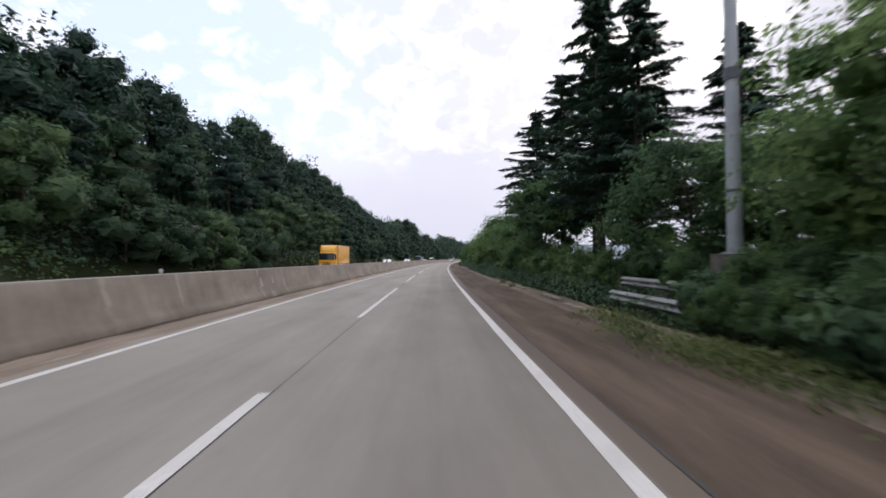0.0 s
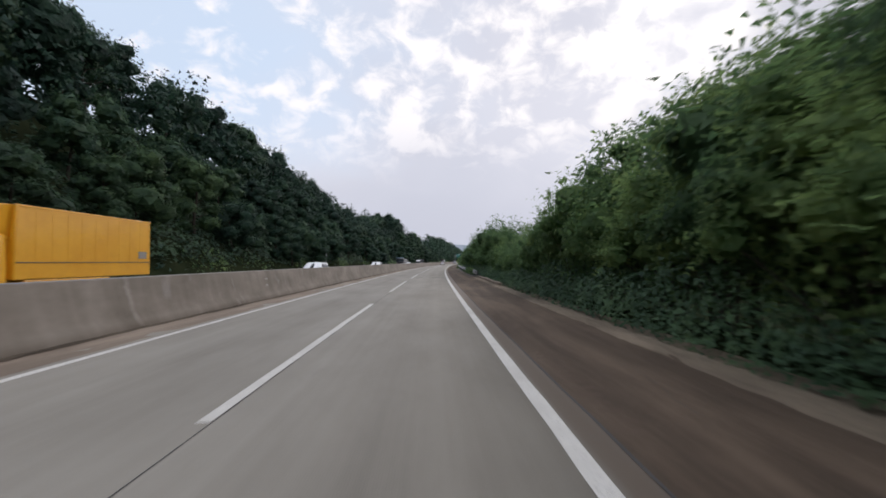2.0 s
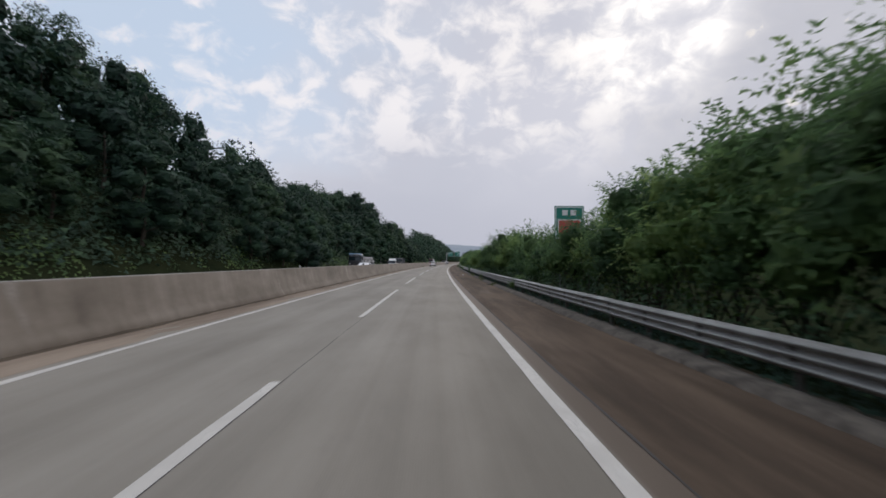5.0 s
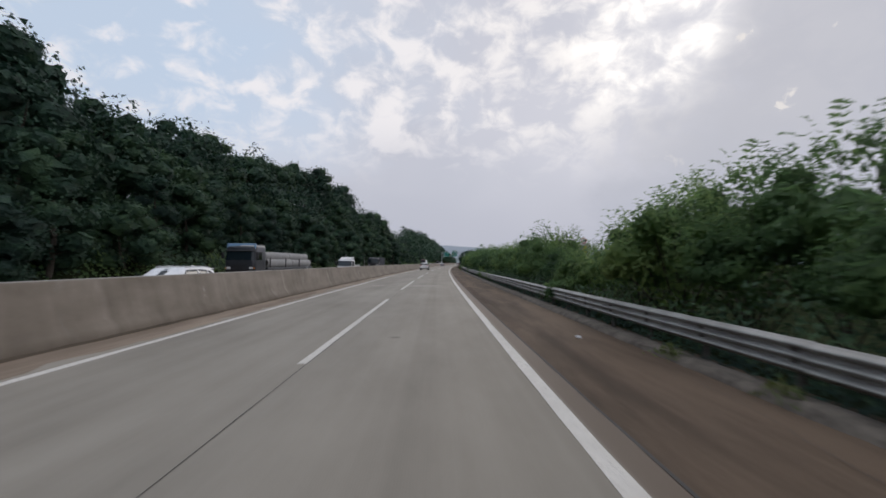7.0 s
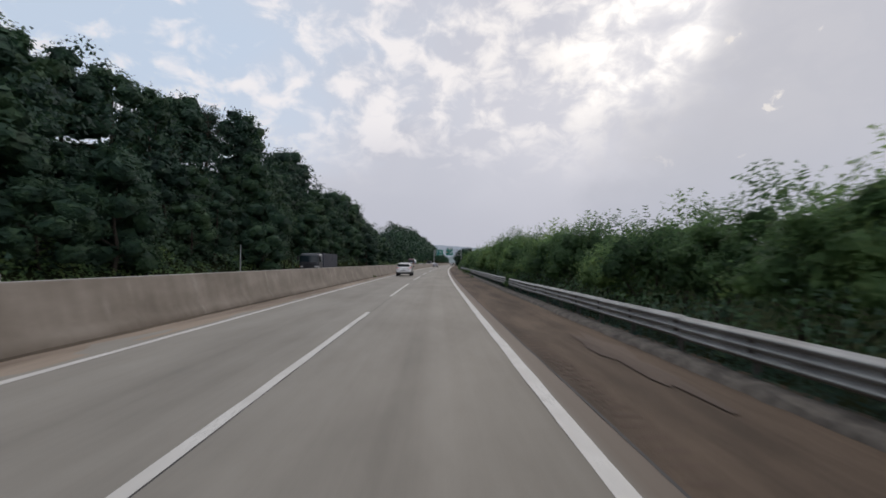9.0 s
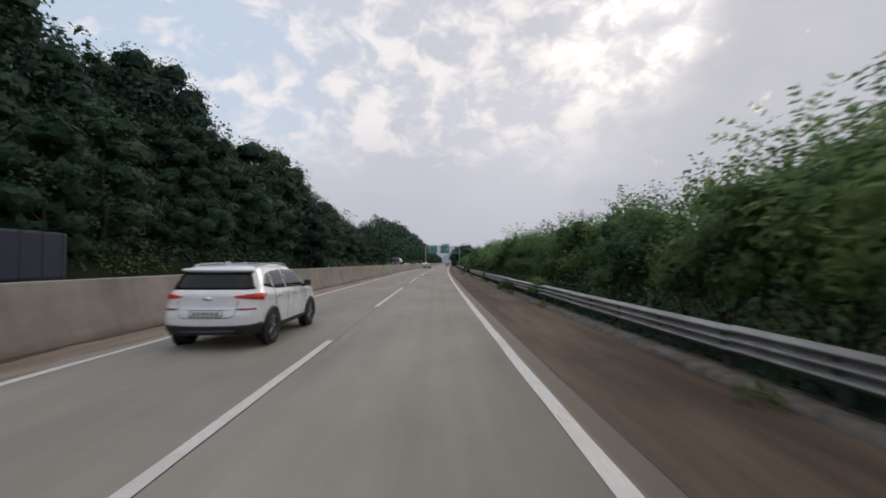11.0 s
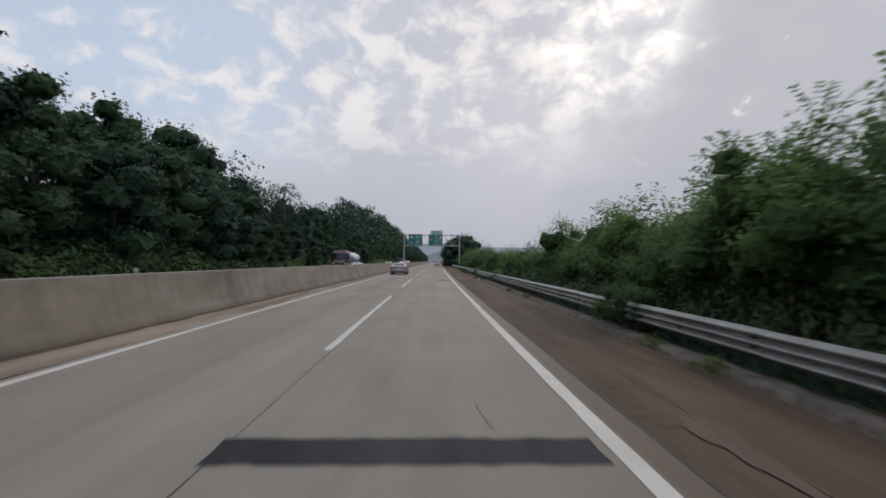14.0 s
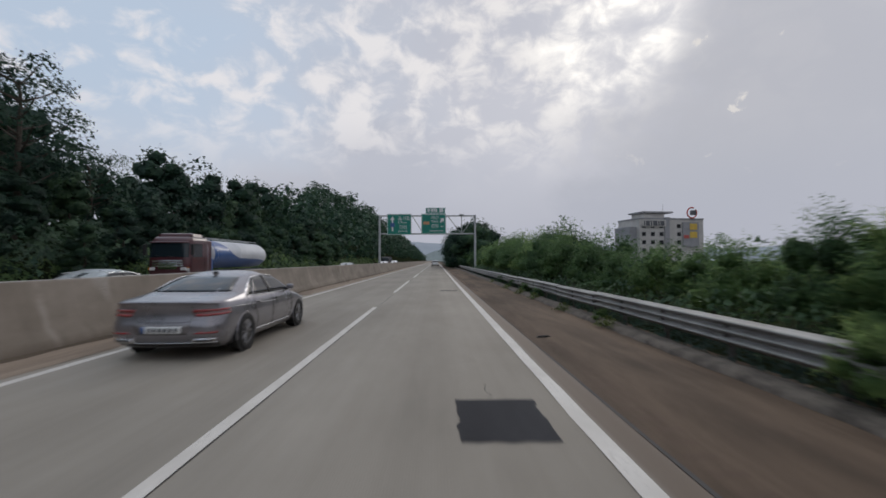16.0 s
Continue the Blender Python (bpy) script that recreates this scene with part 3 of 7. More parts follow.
def norm(v):
    return v / (np.linalg.norm(v, axis=1, keepdims=True) + 1e-9)


def leaf_tris(rng, pos, out, size, aspect=0.7, along=None, loose=0.7):
    """Leaves at the given places that lie like scales over a mass of foliage; out points away from the mass. Gives points, faces and normals."""
    n = len(pos)
    out = norm(np.asarray(out, float))
    face = norm(out + unit(rng, n) * loose)
    a = unit(rng, n) if along is None else norm(along + unit(rng, n) * 0.3)
    a = norm(a - face * np.sum(a * face, 1, keepdims=True))
    b = np.cross(face, a)
    L = (size * rng.uniform(0.6, 1.35, n))[:, None]
    w = L * aspect * rng.uniform(0.7, 1.1, (n, 1))
    lop = rng.uniform(-0.25, 0.15, (n, 1))
    V = np.stack([pos - a * L * 0.5 - b * w * 0.2, pos + a * L * 0.5 - b * w * 0.1, pos + a * L * lop + b * w * 0.8 + face * L * 0.08], 1)
    shade_n = np.repeat(norm(out + face * 0.22), 3, 0)
    return V.reshape(-1, 3), np.arange(n * 3).reshape(n, 3), shade_n


def ball(level):
    """Points and faces of a round mesh of radius one."""
    bm = bmesh.new()
    bmesh.ops.create_icosphere(bm, subdivisions=level, radius=1.0)
    V = np.array([v.co[:] for v in bm.verts])
    F = np.array([[v.index for v in f.verts] for f in bm.faces])
    bm.free()
    return V, F


BALL = ball(2)


def bulge(d, seed):
    """How far a mass of foliage bulges towards the directions d."""
    return 1 + 0.20 * np.sin(d[:, 0] * 4.1 + seed) * np.sin(d[:, 1] * 4.6 + 2 * seed) + 0.13 * np.sin(d[:, 2] * 6.0 + seed) * np.sin(d[:, 0] * 7.3 + 1 + d[:, 1] * 5.0)


def core(rng, middle, radii, seed, spread=1.5, ragged=0.16):
    """The close inner leaves of a mass, overlapping like scales; smaller leaves lie over them."""
    d, F = BALL
    V = d * (bulge(d, seed) * rng.uniform(1 - ragged, 1 + ragged, len(d)))[:, None]
    T = V[F]
    mid = T.mean(1, keepdims=True)
    n = len(F)
    T = mid * rng.uniform(0.82, 1.06, (n, 1, 1)) + (T - mid) * rng.uniform(0.9, spread, (n, 3, 1)) + mid * rng.uniform(-0.16, 0.16, (n, 3, 1))
    out = norm(mid[:, 0] / radii * np.mean(radii) + unit(rng, n) * 0.45 + [0, 0, 0.2])
    return (middle + T * radii).reshape(-1, 3), np.arange(n * 3).reshape(n, 3), np.repeat(out, 3, 0)


def join_leaves(sets):
    V, F = join([(v, f) for v, f, _ in sets])
    return V, F, np.concatenate([q for _, _, q in sets])


def leaf_mesh(name, leafy, mat):
    return np_mesh(name, leafy[0], leafy[1], mat, None, True, leafy[2])


def plant(name, wood, crown, leaf_mat, label, category):
    """A plant with its trunk and its crown."""
    root = new(name)
    part_np("trunk", np_mesh("trunk", *wood, M_BARK, smooth=True), root)
    part_np("crown", leaf_mesh("crown", crown, leaf_mat), root)
    return tagged(root, label, category)


def broadleaf_parts(seed, h, w, clumps, n_leaf, leaf, low=0.18, sparse=1.0):
    """Wood, and the places and outward directions of the leaves: rounded masses on limbs, with shoots that break the outline."""
    rng = np.random.default_rng(seed)
    lean = rng.normal(0, 0.05, 2)
    zt = np.linspace(0, 0.8 * h, 7)
    trunk = np.stack([lean[0] * zt + 0.1 * np.sin(zt), lean[1] * zt + 0.1 * np.cos(zt * 1.3), zt], -1)
    pieces = [tube(trunk, np.linspace(0.022 * h, 0.006 * h, 7), 6)]
    pos, out, cores = [], [], []
    heart = np.array([0, 0, 0.45 * h])
    for i in range(clumps):
        f = (i + rng.uniform(0, 1)) / clumps
        z = h * (low + (0.90 - low) * f)
        reach = w * 0.5 * math.sqrt(max(0.05, 1 - (abs(f - 0.40) / 0.64) ** 2)) * rng.uniform(0.5, 0.9)
        a = i * 2.4 + rng.uniform(-0.5, 0.5)
        c = np.array([reach * math.cos(a), reach * math.sin(a), z])
        z0 = max(0.12 * h, z - reach * 0.55)
        start = np.array([np.interp(z0, zt, trunk[:, 0]), np.interp(z0, zt, trunk[:, 1]), min(z0, 0.78 * h)])
        midp = (start + c) / 2 + [0, 0, -0.06 * reach]
        if i % 2 == 0 or sparse < 1:
            pieces.append(tube([start, midp, c], [0.007 * h, 0.005 * h, 0.0025 * h], 3))
        r = w * rng.uniform(0.15, 0.27) * (24.0 / clumps) ** 0.33 * (1.0 if sparse == 1 else 0.76)
        if sparse > 0.7:
            cores.append(core(rng, c, r * np.array([1.15, 1.15, 0.80]) * (0.70 if sparse == 1 else 0.38), seed + i))
        k = n_leaf // clumps
        away = (c - heart) / (np.linalg.norm(c - heart) + 1e-6)
        d = unit(rng, k * 2)
        d = d[(d @ away > -0.35) & (d[:, 2] > -0.55)][:k]
        k = len(d)
        bumpy = 1 + 0.22 * np.sin(d[:, 0] * 7 + i) * np.sin(d[:, 1] * 7 + 2 * i) * np.sin(d[:, 2] * 6 + 1)
        pos.append(c + d * (r * bumpy * rng.uniform(0.62, 1.08, k))[:, None] * [1.15, 1.15, 0.80])
        out.append(d * 0.8 + away * 0.35 + [0, 0, 0.25])
        # shoots
        m = 6
        tip = unit(rng, m)
        tip[:, 2] = np.abs(tip[:, 2])
        tip = norm(tip + away * 0.5)
        q = rng.uniform(0.95, 1.28, (m, 5, 1))
        sh = c + tip[:, None] * q * r * [1.1, 1.1, 0.9] + rng.normal(0, leaf * 0.4, (m, 5, 3))
        pos.append(sh.reshape(-1, 3))
        out.append(np.repeat(tip + [0, 0, 0.3], 5, 0))
    pos, out = np.concatenate(pos), np.concatenate(out)
    if sparse < 1:
        keep = rng.uniform(size=len(pos)) < sparse
        pos, out = pos[keep], out[keep]
    return join(pieces), pos, out, cores, rng


def broadleaf(seed, h, w, clumps, n_leaf, leaf, label, low=0.18, sparse=1.0, mat=None):
    wood, pos, out, cores, rng = broadleaf_parts(seed, h, w, clumps, n_leaf, leaf, low, sparse)
    return plant("tree", wood, join_leaves([leaf_tris(rng, pos, out, leaf, 0.85), *cores]), mat or M_LEAF, label, "tree"), (pos, out)


def conifer(seed, h, w, label):
    rng = np.random.default_rng(seed)
    z = np.linspace(0, h * 0.98, 8)
    pieces = [tube(np.stack([0.06 * np.sin(z), 0.05 * np.cos(z), z], -1), np.linspace(0.016 * h, 0.003 * h, 8), 7)]
    pos, way_, out = [], [], []
    lvl = 0.26 * h
    while lvl < h * 0.97:
        f = (lvl - 0.26 * h) / (0.74 * h)
        reach = w * 0.5 * (1 - f) ** 0.66 * rng.uniform(0.55, 1.15) * min(1.0, 0.5 + f * 4) + 0.25
        for k in range(rng.integers(5, 8)):
            a = rng.uniform(0, 2 * math.pi)
            r = reach * rng.uniform(0.45, 1.15)
            e = np.array([math.cos(a) * r, math.sin(a) * r, lvl + r * rng.uniform(-0.16, 0.10)])
            st = np.array([0.0, 0.0, lvl])
            mid = (st + e) / 2 + [0, 0, 0.05 * r]
            pieces.append(tube([st, mid, e], [0.045, 0.03, 0.012], 3))
            n = int(26 + 62 * r)
            q = rng.uniform(0.22, 1.03, n)[:, None]
            fan = rng.normal(0, 1, (n, 3)) * np.array([0.22, 0.22, 0.05]) * (0.5 + r * 0.22) * (1.25 - 0.7 * q)
            fan[:, 2] -= 0.35 * np.hypot(fan[:, 0], fan[:, 1]) ** 1.5
            base = (1 - q) ** 2 * st + 2 * q * (1 - q) * mid + q ** 2 * e + fan
            ray = (e - st) / (np.linalg.norm(e - st) + 1e-6)
            pos.append(base)
            way_.append(ray + fan * 1.5)
            out.append(np.repeat((ray * 0.5 + [0, 0, 0.9])[None], n, 0))
        lvl += rng.uniform(0.30, 0.50)
    pos, way_, out = np.concatenate(pos), np.concatenate(way_), np.concatenate(out)
    return plant("conifer", join(pieces), leaf_tris(rng, pos, out, 0.32, 0.42, way_, 0.6), M_NEEDLE, label, "tree")


def thicket(seed, h, w, masses, each, fronds, leaflets, leaf, label, close=260):
    """A roadside bush: rounded leafy masses on stems, each with feathered fronds that break out of it."""
    rng = np.random.default_rng(seed)
    pieces, sets, pos, way_, out = [], [], [], [], []
    heart = np.array([0, 0, 0.36 * h])
    for i in range(masses):
        a = i * 2.399 + rng.uniform(-0.5, 0.5)
        t = math.sqrt((i + 0.3) / masses)
        flat_ = np.array([math.cos(a), math.sin(a), 0.0])
        c = flat_ * 0.42 * w * t * rng.uniform(0.85, 1.1)
        c[2] = h * (0.26 + 0.56 * math.cos(t * 1.4)) * rng.uniform(0.76, 1.05)
        r = w * rng.uniform(0.13, 0.21) * (18.0 / masses) ** 0.33
        radii = r * np.array([1.0, 1.0, rng.uniform(0.75, 1.05)])
        away = (c - heart) / (np.linalg.norm(c - heart) + 1e-6)
        foot = flat_ * 0.02 - [0, 0, 0.15]
        if i % 2 == 0:
            q = np.linspace(0, 1, 4)[:, None]
            pieces.append(tube((1 - q) ** 2 * foot + 2 * q * (1 - q) * (foot * 0.5 + c * 0.5 + [0, 0, 0.08 * h]) + q ** 2 * c, np.linspace(0.03, 0.012, 4), 3))
        airy_top = t < 0.42
        if not airy_top:
            sets.append(core(rng, c, radii * 0.56, seed + i, 1.4))
        n = int(each * 1.5) if airy_top else each
        d = unit(rng, n * 2)
        d = d[(d @ away > -0.45) & (d[:, 2] > -0.7)][:n]
        sets.append(leaf_tris(rng, c + d * (bulge(d, seed + i) * rng.uniform(0.35 if airy_top else 0.62, 1.12, len(d)))[:, None] * radii, d * 0.8 + away * 0.4 + [0, 0, 0.25], leaf * 1.1, 0.6))
        for k in range(fronds * 2 if t < 0.6 else fronds - 2):
            d = norm(unit(rng, 1) + away * 0.75 + [0, 0, 0.45])[0]
            o = c + d * radii * 0.65
            L = min(r * rng.uniform(0.65, 1.25) * (1.25 if t < 0.5 else 1.0), 0.075 * leaflets)
            side = np.cross(d, [0.2, 0.1, 1.0])
            side /= np.linalg.norm(side) + 1e-6
            f = np.linspace(0.1, 1.0, leaflets // 2)[:, None]
            spine = o + d * L * f - np.array([0, 0, 0.25]) * L * f ** 2
            for sg in (1, -1):
                pos.append(spine + sg * side * 0.45 * leaf * (1.2 - 0.5 * f))
                way_.append(np.repeat((side * sg + d * 0.8 - [0, 0, 0.2])[None], len(f), 0))
                out.append(np.repeat((np.cross(side, d) * 0.8 + d * 0.4)[None], len(f), 0))
    sets.append(leaf_tris(rng, np.concatenate(pos), np.concatenate(out), leaf, 0.42, np.concatenate(way_), 0.4))
    d = unit(rng, close)
    deep = d * rng.uniform(0.3, 0.9, (close, 1)) * [0.40 * w, 0.40 * w, 0.36 * h] + heart
    sets.append(leaf_tris(rng, deep, d + [0, 0, 0.2], 0.20, 0.85, None, 0.5))
    return plant("bush", join(pieces), join_leaves(sets), M_LEAF_BRIGHT, label, "bush")


def facing(ss, right, up_):
    """Directions that lean across the road by right (metres of u) and up."""
    a = turn_at(ss)
    return np.stack([np.cos(a) * right, -np.sin(a) * right, np.zeros(len(ss)) + up_], -1)


def stand(model, s, u, scale, spin, squash=1.0, z=None):
    zz = float(ground_z(s, u)) if z is None else z
    return copy_thing(model, road_pose(s, u, zz - 0.05, spin) @ Matrix.Diagonal((scale, scale, scale * squash, 1)))


def retire(models):
    """Take away the patterns that the copies came from."""
    for m in models:
        for o in (*m.children_recursive, m):
            bpy.data.objects.remove(o)


g = random.Random(5)
rng = np.random.default_rng(11)

# woodland trees of the hill
wood_kinds, wood_pos = [], []
for sd, h, w, cl, nl in ((1, 9.5, 6.4, 13, 2150), (2, 10.5, 5.6, 14, 2150), (3, 8.5, 7.0, 13, 2250), (4, 11.5, 5.2, 15, 2150)):
    t, pts = broadleaf(sd, h, w, cl, nl, 0.25, "dense green broadleaf tree on the wooded slope", 0.10)
    tagged(t, group="woodland trees")
    wood_kinds.append(t)
    wood_pos.append(pts)
light_kinds = []
for sd, h, w in ((5, 9.5, 6.4), (6, 11.0, 5.6), (7, 9.0, 6.8)):
    t, pts = broadleaf(sd, h, w, 12, 1000, 0.34, "green broadleaf tree on the hill's skyline", 0.12)
    light_kinds.append(tagged(t, group="woodland trees"))
# first stretch of slope: fresher green, lightened to stand in for stronger light
lightened_kinds = []
for sd, h, w in ((11, 9.0, 6.6), (12, 10.5, 5.8)):
    t, _ = broadleaf(sd, h, w, 14, 2200, 0.25, "fresh green broadleaf tree at the slope's foot, leaves lightened as if brightly lit", 0.10, 1.0, M_CREEPER)
    lightened_kinds.append(tagged(t, group="woodland trees"))
airy, _ = broadleaf(9, 11.0, 6.0, 26, 5200, 0.19, "airy tree with thin feathery crown above the woods", 0.34, 0.62)
airy2, _ = broadleaf(10, 10.0, 7.0, 24, 5200, 0.19, "wide airy tree with thin crown above the woods", 0.42, 0.55)


def near_edge(s):
    return -19.2 - 0.9 * math.sin(s * 0.09)


s = 6.0
placed = 0
while s < 470:
    for row, du in ((0, 0.0), (1, 5.2)):
        u = near_edge(s) - du + g.uniform(-1.2, 1.2)
        big = np.interp(s, [0, 300, 350, 380, 398, 440, 470], [0.62, 0.72, 0.95, 0.8, 0.42, 0.42, 0.7]) * (1.0 if row == 0 else 1.12)
        stand(g.choice(light_kinds if row else lightened_kinds if s < 100 else wood_kinds), s + g.uniform(-1.5, 1.5) + 2.6 * row, u, big * g.uniform(0.8, 1.15), g.uniform(0, 280), g.uniform(0.9, 1.1))
    s += g.uniform(4.6, 6.0)
# the skyline of the hill
s = 10.0
while s < 475:
    u = -35 - g.uniform(-2.5, 2.5)
    stand(g.choice(light_kinds), s, u, g.uniform(0.8, 1.15) * (0.72 if 345 < s < 392 else 1.0), g.uniform(0, 280), g.uniform(0.95, 1.2))
    s += g.uniform(4.2, 6.2)
for s, u, sc in ((100, -33, 1.0), (168, -34, 1.1), (181, -34, 0.95), (286, -34, 1.0), (343.5, -24.5, 1.08), (351.5, -24, 1.12), (369, -31, 0.8), (379, -30, 0.85), (404, -23, 1.1), (410, -31, 1.0), (420, -31, 0.95)):
    stand(airy if sc > 0.96 else airy2, s, u, sc, g.uniform(0, 280))
for s, u, sc in ((336, -25, 1.3), (330, -26, 1.2), (236, -33, 1.08), (240, -34, 1.0), (314, -33, 1.2), (322, -34, 1.25), (392, -33, 1.25), (397, -33, 1.1)):
    stand(wood_kinds[0], s, u, sc, g.uniform(0, 280))


def woods(name, places, keep, leaf, label, mat):
    """Crowns past counting, in one mesh."""
    sets = []
    for s, u, sc in places:
        p, o = wood_pos[rng.integers(len(wood_pos))]
        pick = rng.uniform(size=len(p)) < keep
        p, o = p[pick] * sc, o[pick]
        a = rng.uniform(0, 2 * np.pi)
        spin = np.array([[np.cos(a), np.sin(a), 0], [-np.sin(a), np.cos(a), 0], [0, 0, 1.0]])
        sets.append(leaf_tris(rng, p @ spin + on_road(s, u, float(ground_z(s, u))), o @ spin, leaf, 0.8))
    return tagged(new(name, leaf_mesh(name, join_leaves(sets), mat)), label, "woodland", kind="stuff")


mid = [(s + g.uniform(-2, 2), u + g.uniform(-1.5, 1.5), g.uniform(0.75, 1.15) * (0.7 if 345 < s < 392 else 1.0)) for s in np.arange(8, 440, 5.0) for u in (-29.5, -39.5)]
woods("hill_woods", mid, 0.12, 0.55, "thick mixed green woods covering the hillside", M_LEAF)
far = [(s + g.uniform(-3, 3), u + g.uniform(-2, 2), g.uniform(0.8, 1.2)) for s in (*np.arange(470, 760, 7.5), *np.arange(760, 1180, 13.0)) for u in (-20, -26, -32, -38, -44)]
woods("far_woods", far, 0.065, 1.05, "woods on the farther spur of the hill", M_LEAF)

# undergrowth on the slope and the hedge along its foot
n = 36000
us = rng.uniform(-38, -17.6, n)
ss = rng.uniform(-5, 480, n)
pos = on_road(ss, us, ground_z(ss, us) + rng.uniform(0, 1.5, n) ** 1.5)
tagged(new("undergrowth", leaf_mesh("undergrowth", leaf_tris(rng, pos, facing(ss, 0.5, 1.0), 0.40, 0.85), M_LEAF)), "undergrowth between the trees of the slope", "undergrowth", kind="stuff")
n = 75000
ss = rng.uniform(0, 560, n)
hump = 1.0 + 0.45 * np.sin(ss * 0.37) * np.sin(ss * 0.11 + 1) + 0.22 * np.sin(ss * 1.3) + 0.12 * np.sin(ss * 2.9)
us = -17.3 - rng.uniform(0, 1, n) * 2.6
rise = np.sin(np.clip((-17.1 - us) / 2.4, 0, 1) * 1.7)
pos = on_road(ss, us, np.clip(hump, 0.4, 2) * 2.1 * rise * rng.uniform(0.2, 1.05, n) ** 0.7)
tagged(new("hedge", leaf_mesh("hedge", leaf_tris(rng, pos, facing(ss, 0.7, 0.8), 0.22, 0.85), M_LEAF_BRIGHT)), "tangled hedge of creepers along the far shoulder", "hedge", kind="stuff")
n = 80000
us = rng.uniform(-27, -18.2, n)
ss = rng.uniform(0, 470, n)
lump = 0.5 + 0.5 * np.sin(ss * 0.55 + us) * np.sin(us * 0.7 + ss * 0.21)
pos = on_road(ss, us, ground_z(ss, us) + lump ** 1.5 * 2.8 * rng.uniform(0.1, 1, n))
tagged(new("slope_creepers", leaf_mesh("slope_creepers", leaf_tris(rng, pos, facing(ss, 0.6, 0.9), 0.38, 0.85), M_CREEPER)), "creepers climbing the foot of the slope", "undergrowth", kind="stuff")

# bushes beside the shoulder
bush_kinds = [thicket(20 + i, 4.0 + 0.3 * i, 3.7, 17, 130, 5, 10, 0.115, "leafy green bush with feathered leaves behind the guard rail") for i in range(5)]
tall_kinds = [thicket(26 + i, 6.0 + 0.5 * i, 4.6, 24, 125, 6, 12, 0.125, "tall leafy green bush with feathered leaves beside the shoulder", 420) for i in range(2)]
for b in (*bush_kinds, *tall_kinds):
    tagged(b, group="bushes along the shoulder")
back_kinds = [thicket(30 + i, 4.4 + 0.4 * i, 4.2, 13, 85, 4, 8, 0.15, "leafy green bush with feathered leaves behind the guard rail", 200) for i in range(3)]
for b in back_kinds:
    tagged(b, group="bushes along the shoulder")
sprig = thicket(60, 4.4, 4.0, 8, 50, 7, 10, 0.24, "small green shoot that hangs over the guard rail", 60)
TOPS = ([5, 20, 30, 44, 49, 52, 60, 72, 77, 80, 83, 87, 91, 96, 101, 108, 113, 125, 140, 150, 155, 158, 160, 166, 172, 178, 182, 185, 188, 190.5, 195, 200, 207, 213, 217, 221, 230, 260, 270, 275, 285, 292, 295, 299, 304, 307, 310, 316, 325, 336, 339.5, 342, 350, 361, 376, 385, 391, 397, 407, 420, 520], [2.6, 2.6, 3.0, 3.8, 4.3, 6.0, 6.4, 6.0, 6.0, 5.4, 3.9, 3.5, 4.4, 5.0, 5.5, 5.6, 6.8, 6.8, 5.6, 4.4, 4.3, 4.2, 3.6, 5.2, 5.0, 4.5, 4.9, 4.7, 4.2, 2.5, 2.8, 4.0, 4.4, 3.8, 3.9, 4.0, 3.9, 4.6, 5.0, 4.7, 5.0, 3.4, 4.3, 5.2, 4.9, 4.0, 4.5, 4.3, 4.3, 4.7, 5.4, 4.5, 4.4, 2.9, 3.5, 3.1, 2.3, 3.0, 4.3, 4.2, 4.2])
TALL = {b.name: max(v.co.z for c in b.children for v in c.data.vertices) / 1.06 for b in (*bush_kinds, *tall_kinds, *back_kinds)}
s = 46.0
while s < 540:
    top = float(np.interp(s, *TOPS))
    for u, f in ((8.9, 0.90), (10.7, 1.06)):
        k = g.choice(bush_kinds if top < 5.2 else tall_kinds)
        if f > 1.0 or s > 420:
            k = g.choice(back_kinds)
        sc = top * f * g.choice((0.84, 0.92, 1.0, 1.04, 1.1)) / (TALL[k.name] * 1.04)
        stand(k, s + g.uniform(-0.8, 0.8), u + g.uniform(-0.35, 0.5), sc, g.uniform(0, 280), 1.0, -0.1)
    s += g.uniform(2.3, 3.1) * (1.0 if s < 430 else 2.4)
# inner leaves take the darker creeper colour in place of shade inside the thicket
n = 45000
ss = np.where(rng.uniform(size=n) < 0.25, rng.uniform(44, 104, n), rng.uniform(24, 500, n))
uu = rng.uniform(8.3, 12.5, n)
pos = on_road(ss, uu, np.interp(ss, *TOPS) * (0.64 + 0.16 * np.sin(ss * 0.7 + uu) * np.sin(ss * 0.19)) * rng.uniform(0.0, 1.0, n) ** 0.6)
tagged(new("thicket_inside", leaf_mesh("thicket_inside", leaf_tris(rng, pos, facing(ss, -0.7, 0.8), 0.16, 0.7), M_CREEPER)), "dense inner growth of the roadside thicket, coloured darker for its shade", "undergrowth", kind="stuff")
# taller saplings that stand out of the thicket
for s, u, sc in ((57, 9.6, 1.2), (77, 9.6, 1.15), (338.6, 9.6, 0.9), (340, 9.2, 0.85), (284.8, 9.4, 0.98), (286.6, 9.5, 1.0), (288.0, 9.8, 0.9), (357.2, 9.4, 0.95), (383.2, 8.9, 0.6), (384.7, 8.9, 0.58)):
    stand(g.choice(bush_kinds), s, u, sc, g.uniform(0, 360), 1.05, -0.1)
